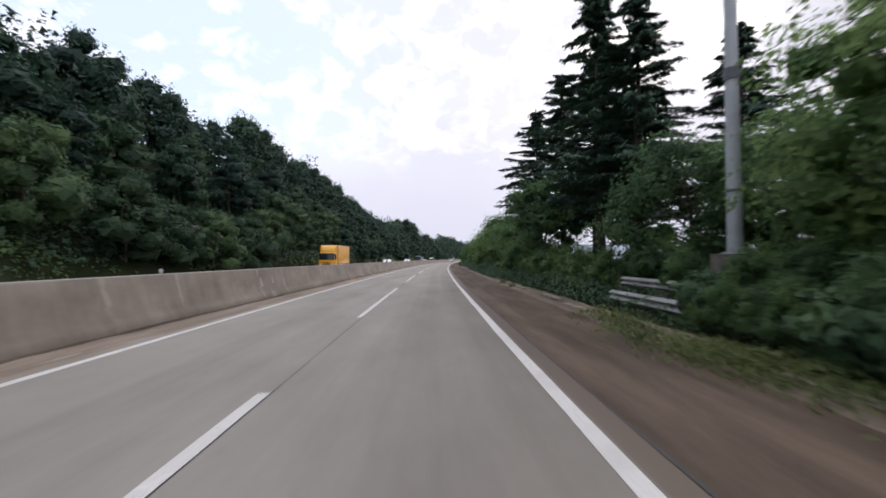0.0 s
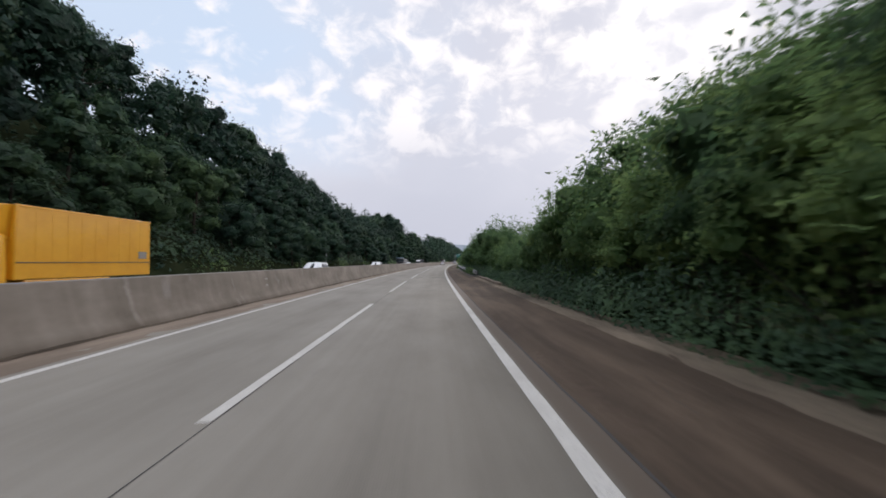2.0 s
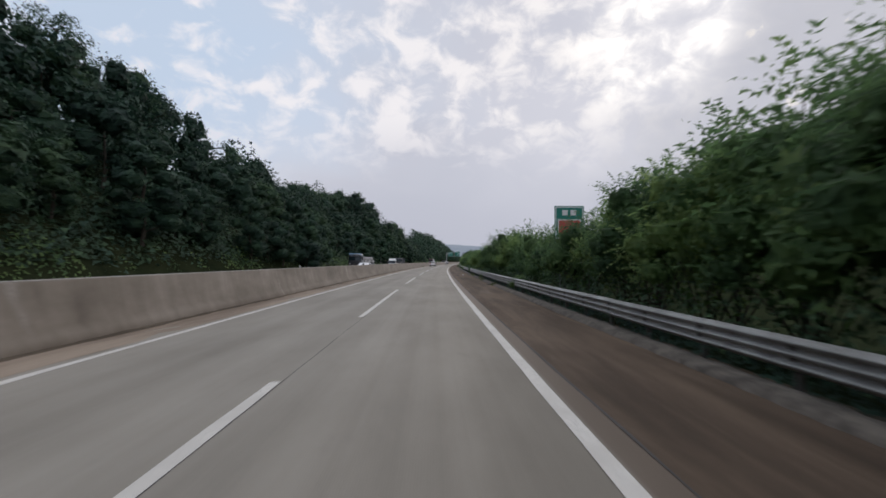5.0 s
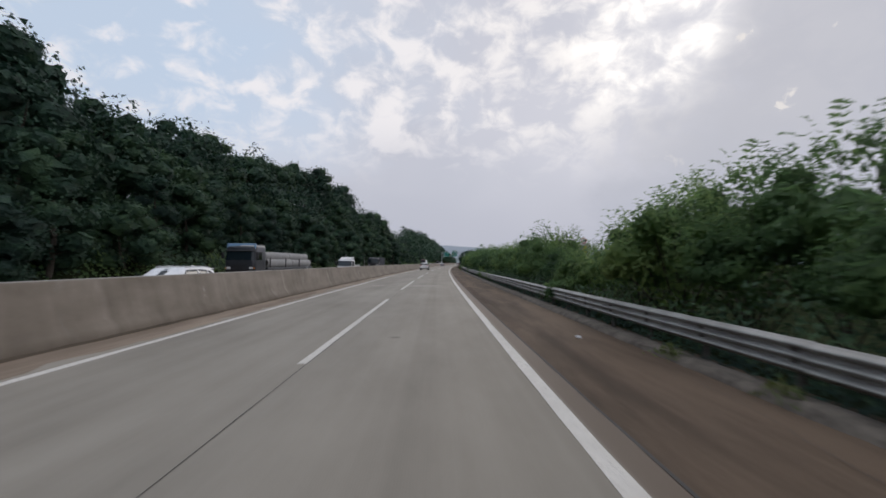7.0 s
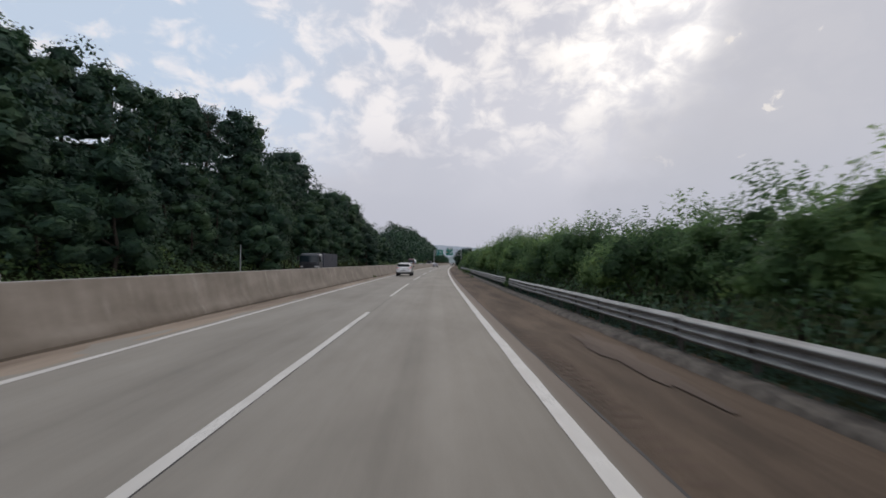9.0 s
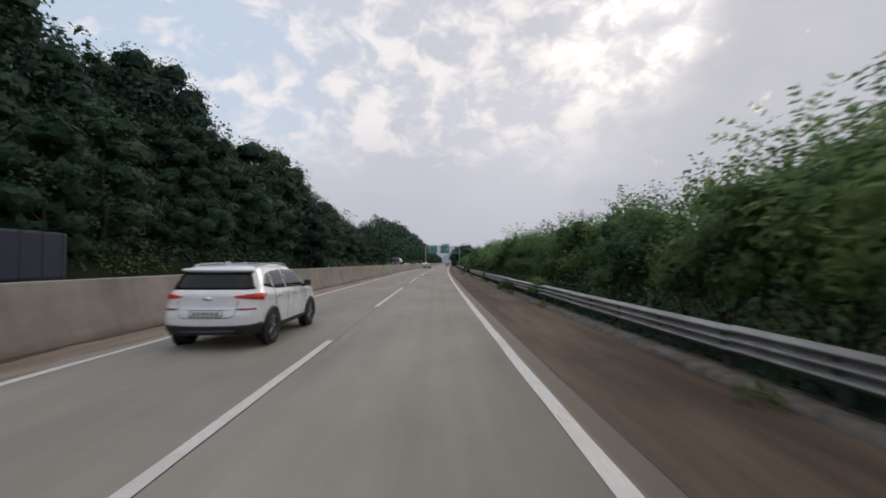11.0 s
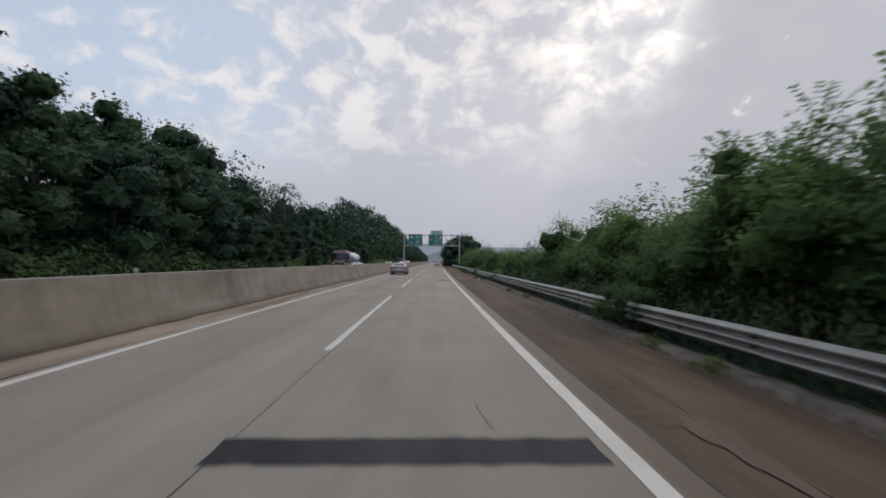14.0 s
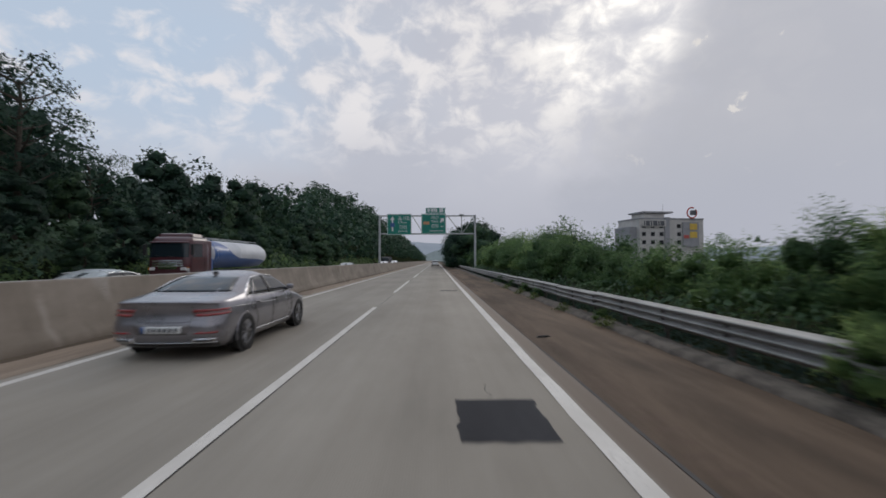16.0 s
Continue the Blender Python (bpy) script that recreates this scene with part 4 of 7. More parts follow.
# shoots that hang over the rail
for s, u, sc in ((190.3, 6.85, 0.30), (192.0, 7.00, 0.25), (342.3, 6.75, 0.33), (343.4, 6.80, 0.35), (329.2, 6.85, 0.33), (331.6, 6.75, 0.31), (152.0, 6.90, 0.28), (170.5, 6.90, 0.25), (221.0, 6.90, 0.31), (246.0, 6.90, 0.30), (283.0, 6.80, 0.31), (306.0, 6.90, 0.28), (366.0, 6.80, 0.33), (382.0, 6.85, 0.30)):
    stand(sprig, s, u, sc, g.uniform(0, 360), 0.9, -0.05)
# low growth that fills in below the bushes and hangs over the rail
n = 80000
ss = np.where(rng.uniform(size=n) < 0.2, rng.uniform(44, 104, n), rng.uniform(5, 450, n))
front = np.interp(ss, [5, 26, 46, 100, 108, 460], [8.3, 7.4, 6.8, 7.0, 7.2, 7.2])
uu = front + rng.uniform(0, 1, n) ** 1.2 * 2.2
low = np.interp(ss, *TOPS) * 0.20 * (0.75 + 0.45 * np.sin(ss * 0.9) * np.sin(ss * 0.23)) + 0.35
pos = on_road(ss, uu, np.clip((uu - front) * 2.0 + 0.35, 0.0, low) * rng.uniform(0.05, 1.1, n))
tagged(new("creepers", leaf_mesh("creepers", leaf_tris(rng, pos, facing(ss, -0.7, 0.8), 0.14, 0.7), M_CREEPER)), "creepers and low growth below the bushes", "undergrowth", kind="stuff")

# creepers that smother the old rail
sets = []
for s, u, z, r in ((9.4, 7.5, 0.7, 0.9), (10.6, 7.4, 0.65, 0.85), (11.8, 7.5, 0.7, 0.85), (12.9, 7.55, 0.6, 0.75), (10.2, 8.4, 1.0, 0.9), (12.0, 8.5, 1.0, 0.9), (16.4, 8.1, 0.75, 0.55), (17.4, 8.2, 0.8, 0.6), (17.0, 8.7, 1.0, 0.6), (13.8, 8.9, 1.1, 0.7)):
    d = unit(rng, 1300)
    r_ = r * (1 + 0.25 * np.sin(d[:, :1] * 5 + s) * np.sin(d[:, 2:] * 6)) * rng.uniform(0.75, 1.05, (1300, 1))
    sets.append(leaf_tris(rng, on_road(s, u, z) + d * r_ * [0.8, 1.1, 0.8], d + [0, 0, 0.3], 0.15, 0.65))
tagged(new("rail_creepers", leaf_mesh("rail_creepers", join_leaves(sets), M_CREEPER)), "creepers smothering the old double rail", "creepers", kind="stuff")
# dark weeds and litter below and behind the rail, also standing in for shade
n = 50000
ss = rng.uniform(100, 440, n)
uu = rng.uniform(6.58, 7.5, n)
low = 0.10 + 0.22 * np.clip(np.sin(ss * 0.83) * np.sin(ss * 0.31 + 2) + 0.3, 0, 1) + 0.25 * (uu - 6.6)
pos = on_road(ss, uu, low * rng.uniform(0.0, 1.0, n))
tagged(new("verge_weeds", leaf_mesh("verge_weeds", leaf_tris(rng, pos, facing(ss, -0.6, 0.6), 0.11, 0.5), M_LEAF)), "dark weeds and leaf litter that also stand in for shade under the guard rail", "weeds", kind="stuff")
# growth that spills over the kerb
for s, u, sc in ((288.2, 6.55, 0.15), (289.4, 6.5, 0.19), (290.6, 6.5, 0.20), (291.8, 6.55, 0.20), (293.0, 6.6, 0.17), (294.3, 6.6, 0.13), (107.6, 6.45, 0.27), (108.9, 6.4, 0.33), (110.3, 6.45, 0.34), (111.8, 6.5, 0.28), (212.0, 6.85, 0.22), (214.2, 6.9, 0.25), (217.0, 6.9, 0.24), (219.5, 6.85, 0.22), (396.5, 6.5, 0.16), (399.5, 6.55, 0.18), (403.5, 6.6, 0.18), (408.0, 6.6, 0.2), (389.0, 6.45, 0.13), (372.0, 6.4, 0.12)):
    stand(sprig, s, u, sc, g.uniform(0, 360), 0.8, -0.03)

# tall trees by the lamp post
firs = [conifer(41, 16.5, 8.6, "tall dark conifer with layered branches"), conifer(42, 15.0, 8.0, "dark conifer with layered branches")]
for k, (s, u, sc) in enumerate([(31, 11.0, 1.02), (34.5, 12.0, 0.98), (41.5, 12.0, 1.0), (46, 11.0, 1.0), (37, 15.5, 0.9), (25.5, 15.0, 0.85), (18.5, 16.0, 0.85), (26.8, 11.2, 0.92)]):
    stand(firs[k % 2], s, u, sc, 70 * k)
locust = [broadleaf(51, 7.0, 6.2, 30, 8500, 0.15, "roadside locust tree with light green leaves", 0.30, 0.8, M_LEAF_BRIGHT)[0], broadleaf(52, 6.0, 5.6, 28, 7500, 0.14, "leafy roadside tree with a low crown", 0.12, 0.9, M_LEAF_BRIGHT)[0]]
for k, (s, u, sc) in enumerate([(14.5, 10.8, 1.0), (22.5, 11.0, 1.0), (11.5, 11.0, 0.95), (20.0, 12.6, 1.05), (13.5, 14.5, 1.15), (18.0, 14.0, 1.15), (39.4, 10.0, 1.05), (53.0, 9.8, 0.86), (58.5, 10.0, 1.02), (62.0, 10.2, 1.02), (66.5, 10.6, 0.98), (70.0, 11.6, 1.12), (73.5, 11.4, 1.1), (77.0, 11.8, 1.1), (63.0, 10.5, 0.95), (74.5, 10.9, 0.95)]):
    stand(locust[k % 2], s, u, sc, 50 * k)
for s, u, sc in ((11.5, 7.6, 0.34), (12.6, 7.7, 0.40), (13.6, 7.6, 0.36), (14.6, 7.65, 0.34), (15.6, 7.7, 0.30), (16.6, 7.8, 0.24), (16.0, 8.5, 0.42), (14.8, 8.7, 0.45), (9.5, 9.2, 0.52), (11.3, 10.2, 0.8), (13.0, 9.0, 0.45), (14.2, 10.6, 0.75), (16.3, 10.4, 0.5), (19.2, 8.9, 0.4), (21.5, 10.0, 0.7), (24.5, 8.9, 0.52), (27.5, 8.8, 0.50), (31, 8.8, 0.52), (34, 8.6, 0.5), (37, 8.7, 0.6), (40.2, 8.5, 0.62), (43.2, 8.6, 0.7), (29.5, 10.6, 0.52), (33, 10.8, 0.54), (26.0, 11.0, 0.55), (27.8, 13.0, 0.6), (31.5, 13.0, 0.6), (36, 10.4, 0.62), (39, 10.6, 0.62), (42, 10.5, 0.66), (45, 10.4, 0.7), (38, 12.4, 0.6), (44, 12.6, 0.65)):
    stand(g.choice(bush_kinds), s, u, sc, g.uniform(0, 280))
# the dark group of trees beyond the gantry
for s, u, sc in ((466, 9.8, 1.1), (470, 8.8, 1.2), (476, 11.5, 1.3), (482, 9.0, 1.2), (490, 8.5, 1.15), (500, 9.0, 1.1), (515, 9.5, 1.0), (530, 9.5, 1.0), (545, 9.5, 1.0)):
    stand(wood_kinds[2], s, u, sc, g.uniform(0, 280), 1.0, -0.5)
retire([*wood_kinds, *lightened_kinds, *light_kinds, airy, airy2, sprig, *bush_kinds, *tall_kinds, *back_kinds, *firs, *locust])

# weeds in the kerb
weeds = []
weed_spots = [(16.5, 6.25), (15.4, 6.45), (14.7, 6.4), (14.0, 6.55), (13.4, 6.6), (12.6, 6.9), (18.0, 6.7), (19.5, 6.75), (14.2, 6.6), (13.4, 6.9), (11.6, 6.7), (33, 6.5), (36.5, 6.5), (158, 6.25), (166, 6.2), (169, 6.3), (178, 6.3), (180.5, 6.25), (268.6, 6.0), (280, 6.2), (287, 6.1), (291, 6.1), (300, 6.25), (303.5, 6.3), (315.3, 6.15), (320.4, 6.35), (338.4, 6.15), (340.5, 6.25), (330, 6.25), (335, 6.2), (352, 6.2), (356.5, 6.2), (373, 6.1), (375.5, 6.1), (388, 6.2), (391.5, 6.15), (396, 6.2), (399, 6.2), (403, 6.2), (267, -4.9), (410, 6.25)]
for s, u in weed_spots:
    tuft = 130 if s > 22 else 420
    r = 0.19 if s > 22 else 0.55
    p = rng.normal(0, 1, (tuft, 3)) * [r * 0.6, r * 0.9, 0]
    p[:, 2] = rng.uniform(0, 1, tuft) * (0.26 if s > 22 else 0.36) * np.exp(-(p[:, 0] ** 2 + p[:, 1] ** 2) / (2 * r * r))
    blades = np.repeat([[0, 0, 1.0]], tuft, 0) + rng.normal(0, 0.5, (tuft, 3))
    weeds.append(leaf_tris(rng, p + on_road(s, u, 0.02), unit(rng, tuft) + [-0.3, -0.6, 0.5], 0.12, 0.26, blades, 0.6))
tagged(new("roadside_weeds", leaf_mesh("roadside_weeds", join_leaves(weeds), M_WEED)), "tufts of weeds growing in the kerb's cracks", "weeds", kind="stuff")


# ---- vehicles ----
M_WHITE = plain("paint_white", (0.76, 0.76, 0.765), (0.80, 0.80, 0.805), 2.0, 0.28, 0.0, 0.0, 30.0, 0.8)
M_PEARL = plain("paint_pearl", (0.28, 0.305, 0.30), (0.34, 0.365, 0.36), 2.0, 0.3, 0.2, 0.0, 30.0, 0.6)
M_SILVER = plain("paint_silver", (0.225, 0.217, 0.236), (0.278, 0.268, 0.290), 2.0, 0.30, 0.72, 0.0, 200.0, 0.6)
# darker copy of the silver paint, for the shade in the plate's recess
M_SILVER_SHADED = plain("paint_silver_shaded", (0.15, 0.14, 0.145), (0.20, 0.19, 0.195), 2.0, 0.4, 0.5, 0.0, 200.0, 0.3)
M_YELLOW = plain("paint_yellow", (0.78, 0.36, 0.012), (0.88, 0.44, 0.02), 1.2, 0.40, 0.0, 0.0, 30.0, 0.4)
M_RED = plain("paint_dark_red", (0.048, 0.008, 0.013), (0.078, 0.014, 0.020), 1.5, 0.35, 0.0, 0.0, 30.0, 0.5)
M_BLUE = plain("paint_blue", (0.02, 0.07, 0.22), (0.04, 0.11, 0.30), 1.5, 0.4, 0.0, 0.0, 30.0, 0.3)
M_GREY = plain("paint_grey", (0.06, 0.065, 0.075), (0.11, 0.115, 0.125), 1.5, 0.45)
M_NAVY = plain("tarpaulin_navy", (0.008, 0.012, 0.026), (0.018, 0.025, 0.045), 1.0, 0.7, 0.0, 0.3, 8.0)
M_TANK = plain("tank_white", (0.48, 0.50, 0.53), (0.64, 0.66, 0.68), 0.8, 0.4, 0.0, 0.0, 20.0)
M_PIPE = plain("pipe_concrete", (0.34, 0.33, 0.32), (0.50, 0.49, 0.47), 1.5, 0.8, 0.0, 0.3, 20.0)
M_RUBBER = plain("rubber", (0.010, 0.010, 0.010), (0.025, 0.025, 0.025), 8.0, 0.85)
M_TRIM = plain("black_plastic", (0.012, 0.012, 0.013), (0.028, 0.028, 0.03), 8.0, 0.6)
M_RIM = plain("alloy", (0.16, 0.16, 0.165), (0.26, 0.26, 0.265), 8.0, 0.35, 0.9, 0.0)
M_CHROME = plain("chrome", (0.65, 0.65, 0.66), (0.78, 0.78, 0.79), 8.0, 0.12, 1.0, 0.0)
M_LAMP_RED = plain("red_lamp", (0.18, 0.008, 0.010), (0.32, 0.018, 0.018), 30.0, 0.15, 0.0, 0.0, 90.0, 0.8)
M_LAMP_CLEAR = plain("clear_lamp", (0.45, 0.45, 0.46), (0.7, 0.7, 0.7), 25.0, 0.1, 0.0, 0.0, 90.0, 0.8)
M_PLATE = plain("plate_white", (0.62, 0.63, 0.63), (0.72, 0.73, 0.73), 6.0, 0.4, 0.0, 0.0)
M_ORANGE_LENS = plain("orange_lens", (0.50, 0.16, 0.02), (0.62, 0.22, 0.03), 25.0, 0.2, 0.0, 0.0, 90.0, 0.6)
M_SKY_PANEL = plain("paint_pale_blue", (0.16, 0.30, 0.48), (0.24, 0.40, 0.58), 2.0, 0.4, 0.0, 0.0)
M_DARK = plain("paint_black_blue", (0.018, 0.02, 0.026), (0.035, 0.038, 0.045), 1.5, 0.35, 0.0, 0.0, 30.0, 0.4)
M_STEEL = plain("painted_steel_pole", (0.30, 0.315, 0.325), (0.42, 0.435, 0.44), 2.0, 0.55, 0.2, 0.05, 30.0)

m, k, surf, at = material("tinted_glass", 0.04)
put(k, surf, "Base Color", (0.008, 0.009, 0.010, 1))
put(k, surf, "Roughness", k.span(k.noise(at, 3.0), 0.3, 0.7, 0.03, 0.07))
put(k, surf, "Specular IOR Level", 0.28)
M_GLASS = m
m, k, surf, at = material("windscreen_glass", 0.05)
put(k, surf, "Base Color", (0.012, 0.020, 0.026, 1))
put(k, surf, "Roughness", k.span(k.noise(at, 3.0), 0.3, 0.7, 0.04, 0.09))
M_SCREEN = m
m, k, surf, at = material("lit_tail_lamp", 0.2)
put(k, surf, "Base Color", (0.36, 0.012, 0.012, 1))
put(k, surf, "Emission Color", (1.0, 0.06, 0.03, 1))
put(k, surf, "Emission Strength", k.span(k.noise(at, 9.0), 0.35, 0.7, 0.0, 0.30))
M_LAMP_LIT = m


class Hull:
    """A car's skin, stacked from plan outlines: at each height where the tail and the nose stand and how wide the sides are."""

    def __init__(self, tail, nose, wide, round_tail, round_nose, bow=0.07, taper=0.05):
        self.tail, self.nose, self.wide = (np.array(a, float).T for a in (tail, nose, wide))
        self.round_tail, self.round_nose = (np.array(a, float).T for a in (round_tail, round_nose))
        self.bow, self.taper = bow, taper
        self.low, self.high = self.wide[0][0], self.wide[0][-1]

    def side(self, y, z, out=0.0):
        """Half the width at length y and height z."""
        hw = np.interp(z, *self.wide)
        return hw * (1 - self.taper * np.clip((np.abs(y) - 0.9) / 1.3, 0, 2) ** 2) + out

    def half(self, z, out=0.0):
        """The right half of the outline, from the tail's middle to the nose's, and how many points of it lie on tail and corner."""
        yr, yf = np.interp(z, *self.tail) - out, np.interp(z, *self.nose) + out
        span_ = max(yf - yr, 0.05)
        r1 = min(float(np.interp(z, *self.round_tail)), span_ * 0.4)
        r2 = min(float(np.interp(z, *self.round_nose)), span_ * 0.4)
        w1, w2 = float(self.side(yr + r1, z, out)), float(self.side(yf - r2, z, out))
        r1x, r2x = min(r1, w1 * 0.6), min(r2, w2 * 0.6)
        pts = []
        bow = lambda x, w: self.bow * (x / max(w, 0.05)) ** 2 * min(1.0, span_)
        for x in np.linspace(0, w1 - r1x, 9):
            pts.append((x, yr + bow(x, w1)))
        y0 = yr + bow(w1 - r1x, w1)
        for a in np.linspace(0, math.pi / 2, 8)[1:]:
            pts.append((w1 - r1x + r1x * math.sin(a), y0 + (yr + r1 - y0 + 0.06 * min(1, span_)) * (1 - math.cos(a))))
        n_tail = len(pts)
        ya, yb = pts[-1][1], yf - r2 - 0.05 * min(1, span_)
        for y in np.linspace(ya, yb, 26)[1:]:
            pts.append((float(self.side(y, z, out)), y))
        w2 = pts[-1][0]
        for a in np.linspace(0, math.pi / 2, 8)[1:]:
            pts.append((w2 - r2x + r2x * math.cos(a), yb + (yf - bow(w2 - r2x, w2) - yb) * math.sin(a)))
        for x in np.linspace(w2 - r2x, 0, 8)[1:]:
            pts.append((x, yf - bow(x, w2)))
        return np.array(pts), n_tail

    def body(self, name, mat, levels):
        rings = []
        for z in levels:
            p, _ = self.half(z)
            p = np.concatenate([p, p[-2:0:-1] * [-1, 1]])
            rings.append(np.column_stack([p, np.full(len(p), z)]))
        shut = rings[0] * [0.05, 0.9, 1]
        lid = rings[-1] * [0.05, 1, 1] + [0, 0, 0.003]
        V = np.concatenate([shut, *rings, lid])
        return np_mesh(name, V, grid_faces(len(rings) + 2, len(rings[0]), True), mat, smooth=True)

    def at_tail(self, q, z, out):
        """A point on the tail: q runs from -1, where the left corner ends, over the middle to 1."""
        p, n_ = self.half(z, out)
        p = p[:n_]
        run = np.concatenate([[0], np.cumsum(np.hypot(*np.diff(p, axis=0).T))])
        d = abs(q) * run[-1]
        return (math.copysign(float(np.interp(d, run, p[:, 0])), q), float(np.interp(d, run, p[:, 1])), z)

    def at_side(self, sg, y, z, out):
        return (sg * float(self.side(y, z, out)), y, z)

    def piece(self, name, point, corners, mat, out=0.008, n=10, m=6, arc=0.0):
        """A plate on the skin between four corners of its own two measures, with its rim turned in. arc bulges the upper edge."""
        c = np.array(corners, float)
        V = np.zeros((n + 2, m + 2, 3))
        for i in range(n + 2):
            for j in range(m + 2):
                a, b = np.clip((i - 1) / (n - 1), 0, 1), np.clip((j - 1) / (m - 1), 0, 1)
                u, v = (1 - a) * (1 - b) * c[0] + a * (1 - b) * c[1] + a * b * c[2] + (1 - a) * b * c[3]
                v += arc * b * (1 - (2 * a - 1) ** 2)
                rim = i in (0, n + 1) or j in (0, m + 1)
                V[i, j] = point(u, v, -0.02 if rim else out)
        return np_mesh(name, V.reshape(-1, 3), grid_faces(n + 2, m + 2), mat, smooth=False)

    def on_tail(self, name, corners, mat, parent, label="", out=0.008, arc=0.0, n=12, m=5):
        return part_np(name, self.piece(name, self.at_tail, corners, mat, out, n, m, arc), parent, label)

    def on_side(self, name, sg, corners, mat, parent, label="", out=0.008, arc=0.0, n=12, m=5):
        return part_np(name, self.piece(name, lambda y, z, o: self.at_side(sg, y, z, o), corners, mat, out, n, m, arc), parent, label)

    def side_line(self, name, sg, ends, mat, parent, r=0.006, out=0.002, label=""):
        """A thin strip or seam along the side through the given lengths and heights."""
        e = np.array(ends, float)
        run = np.concatenate([[0], np.cumsum(np.hypot(*np.diff(e, axis=0).T))])
        q = np.linspace(0, run[-1], max(8, len(e) * 4))
        return bent(name, [self.at_side(sg, float(np.interp(d, run, e[:, 0])), float(np.interp(d, run, e[:, 1])), out) for d in q], r, mat, parent, 5, label)

    def tail_line(self, name, ends, mat, parent, r=0.006, out=0.002, label=""):
        e = np.array(ends, float)
        t = np.linspace(0, 1, 21)
        k = np.linspace(0, 1, len(e))
        return bent(name, [self.at_tail(float(np.interp(f, k, e[:, 0])), float(np.interp(f, k, e[:, 1])), out) for f in t], r, mat, parent, 5, label)


def wheel(parent, x, y, r, width, spokes=10, big=False):
    """A tyre with its rim and spokes; x gives the outer face."""
    sg = 1 if x > 0 else -1
    prof = [(0.62, 0.0), (0.70, 0.012), (0.93, 0.008), (0.99, -0.02), (1.0, -0.06), (1.0, -width + 0.06), (0.95, -width), (0.62, -width)]
    n = 28
    V = np.array([[x + sg * d, y + math.cos(a) * r * f, r + math.sin(a) * r * f] for f, d in prof for a in np.linspace(0, 2 * math.pi, n, endpoint=False)])
    tyre = part_np("wheel", np_mesh("wheel", V, grid_faces(len(prof), n, True), M_RUBBER, smooth=True), parent)
    bm = bmesh.new()
    bmesh.ops.create_cone(bm, cap_ends=True, segments=24, radius1=r * 0.63, radius2=r * 0.63, depth=0.03, matrix=Matrix.Translation((x - sg * 0.06, y, r)) @ Matrix.Rotation(math.pi / 2, 4, "Y"))
    part("rim_well", bm, M_TRIM, tyre)
    bm = bmesh.new()
    for i in range(spokes):
        a = 2 * math.pi * i / spokes
        rod(bm, (x - sg * 0.015, y + math.cos(a) * r * 0.1, r + math.sin(a) * r * 0.1), (x - sg * 0.012, y + math.cos(a) * r * 0.62, r + math.sin(a) * r * 0.62), r * 0.06, r * 0.04, 6)
    bmesh.ops.create_cone(bm, cap_ends=True, segments=12, radius1=r * 0.16, radius2=r * 0.12, depth=0.04, matrix=Matrix.Translation((x - sg * 0.01, y, r)) @ Matrix.Rotation(sg * math.pi / 2, 4, "Y"))
    for i in range(24):
        a, b = 2 * math.pi * i / 24, 2 * math.pi * (i + 1) / 24
        rod(bm, (x - sg * 0.008, y + math.cos(a) * r * 0.63, r + math.sin(a) * r * 0.63), (x - sg * 0.008, y + math.cos(b) * r * 0.63, r + math.sin(b) * r * 0.63), r * 0.025, None, 5, False)
    part("rim", bm, M_RIM, tyre)
    return tyre


def arch(parent, x, y, r, mat, thick=0.045):
    """The lip round a wheel opening, and a black disc on the skin for the shaded hollow."""
    sg = 1 if x > 0 else -1
    bent("wheel_arch", [(x - sg * 0.01, y + math.cos(a) * r, 0.34 + math.sin(a) * r) for a in np.linspace(-0.25, math.pi + 0.25, 20)], thick * 0.5, mat, parent, 6)
    bm = bmesh.new()
    bmesh.ops.create_cone(bm, cap_ends=True, segments=28, radius1=r, radius2=r, depth=0.02, matrix=Matrix.Translation((x - sg * 0.016, y, 0.34)) @ Matrix.Rotation(math.pi / 2, 4, "Y"))
    part("wheel_hollow", bm, M_TRIM, parent)


def bent(name, pts, r, mat, parent, sides=8, label=""):
    """One bent round strip through the points."""
    v_, f_ = tube([tuple(p) for p in pts], [r] * len(pts), sides)
    return part_np(name, np_mesh(name, v_, f_, mat, smooth=True), parent, label)


def lens(name, parent, pts, y, depth, mat, label=""):
    """A flat many-cornered lamp on the tail, given as x, z corners."""
    bm = bmesh.new()
    a = [bm.verts.new((x, y, z)) for x, z in pts]
    b = [bm.verts.new((x, y - depth, z)) for x, z in pts]
    bm.faces.new(a)
    bm.faces.new(b[::-1])
    for i in range(len(pts)):
        j = (i + 1) % len(pts)
        bm.faces.new((a[j], a[i], b[i], b[j]))
    bmesh.ops.recalc_face_normals(bm, faces=bm.faces)
    bmesh.ops.bevel(bm, geom=bm.edges[:], offset=0.006, segments=1, affect="EDGES")
    return part(name, bm, mat, parent, label)


def bars(parent, x, y, z, widths, h, mat, depth=0.004, gap=0.02):
    """Writing that cannot be read, or must not be: plain bars."""
    bm = bmesh.new()
    for w in widths:
        block(bm, x, x + w, y - depth, y, z, z + h)
        x += w + gap
    return part("lettering", bm, mat, parent)


M_LAMP_HOUSING = plain("lamp_housing", (0.16, 0.06, 0.06), (0.27, 0.14, 0.14), 30.0, 0.2, 0.0, 0.0, 90.0, 0.8)


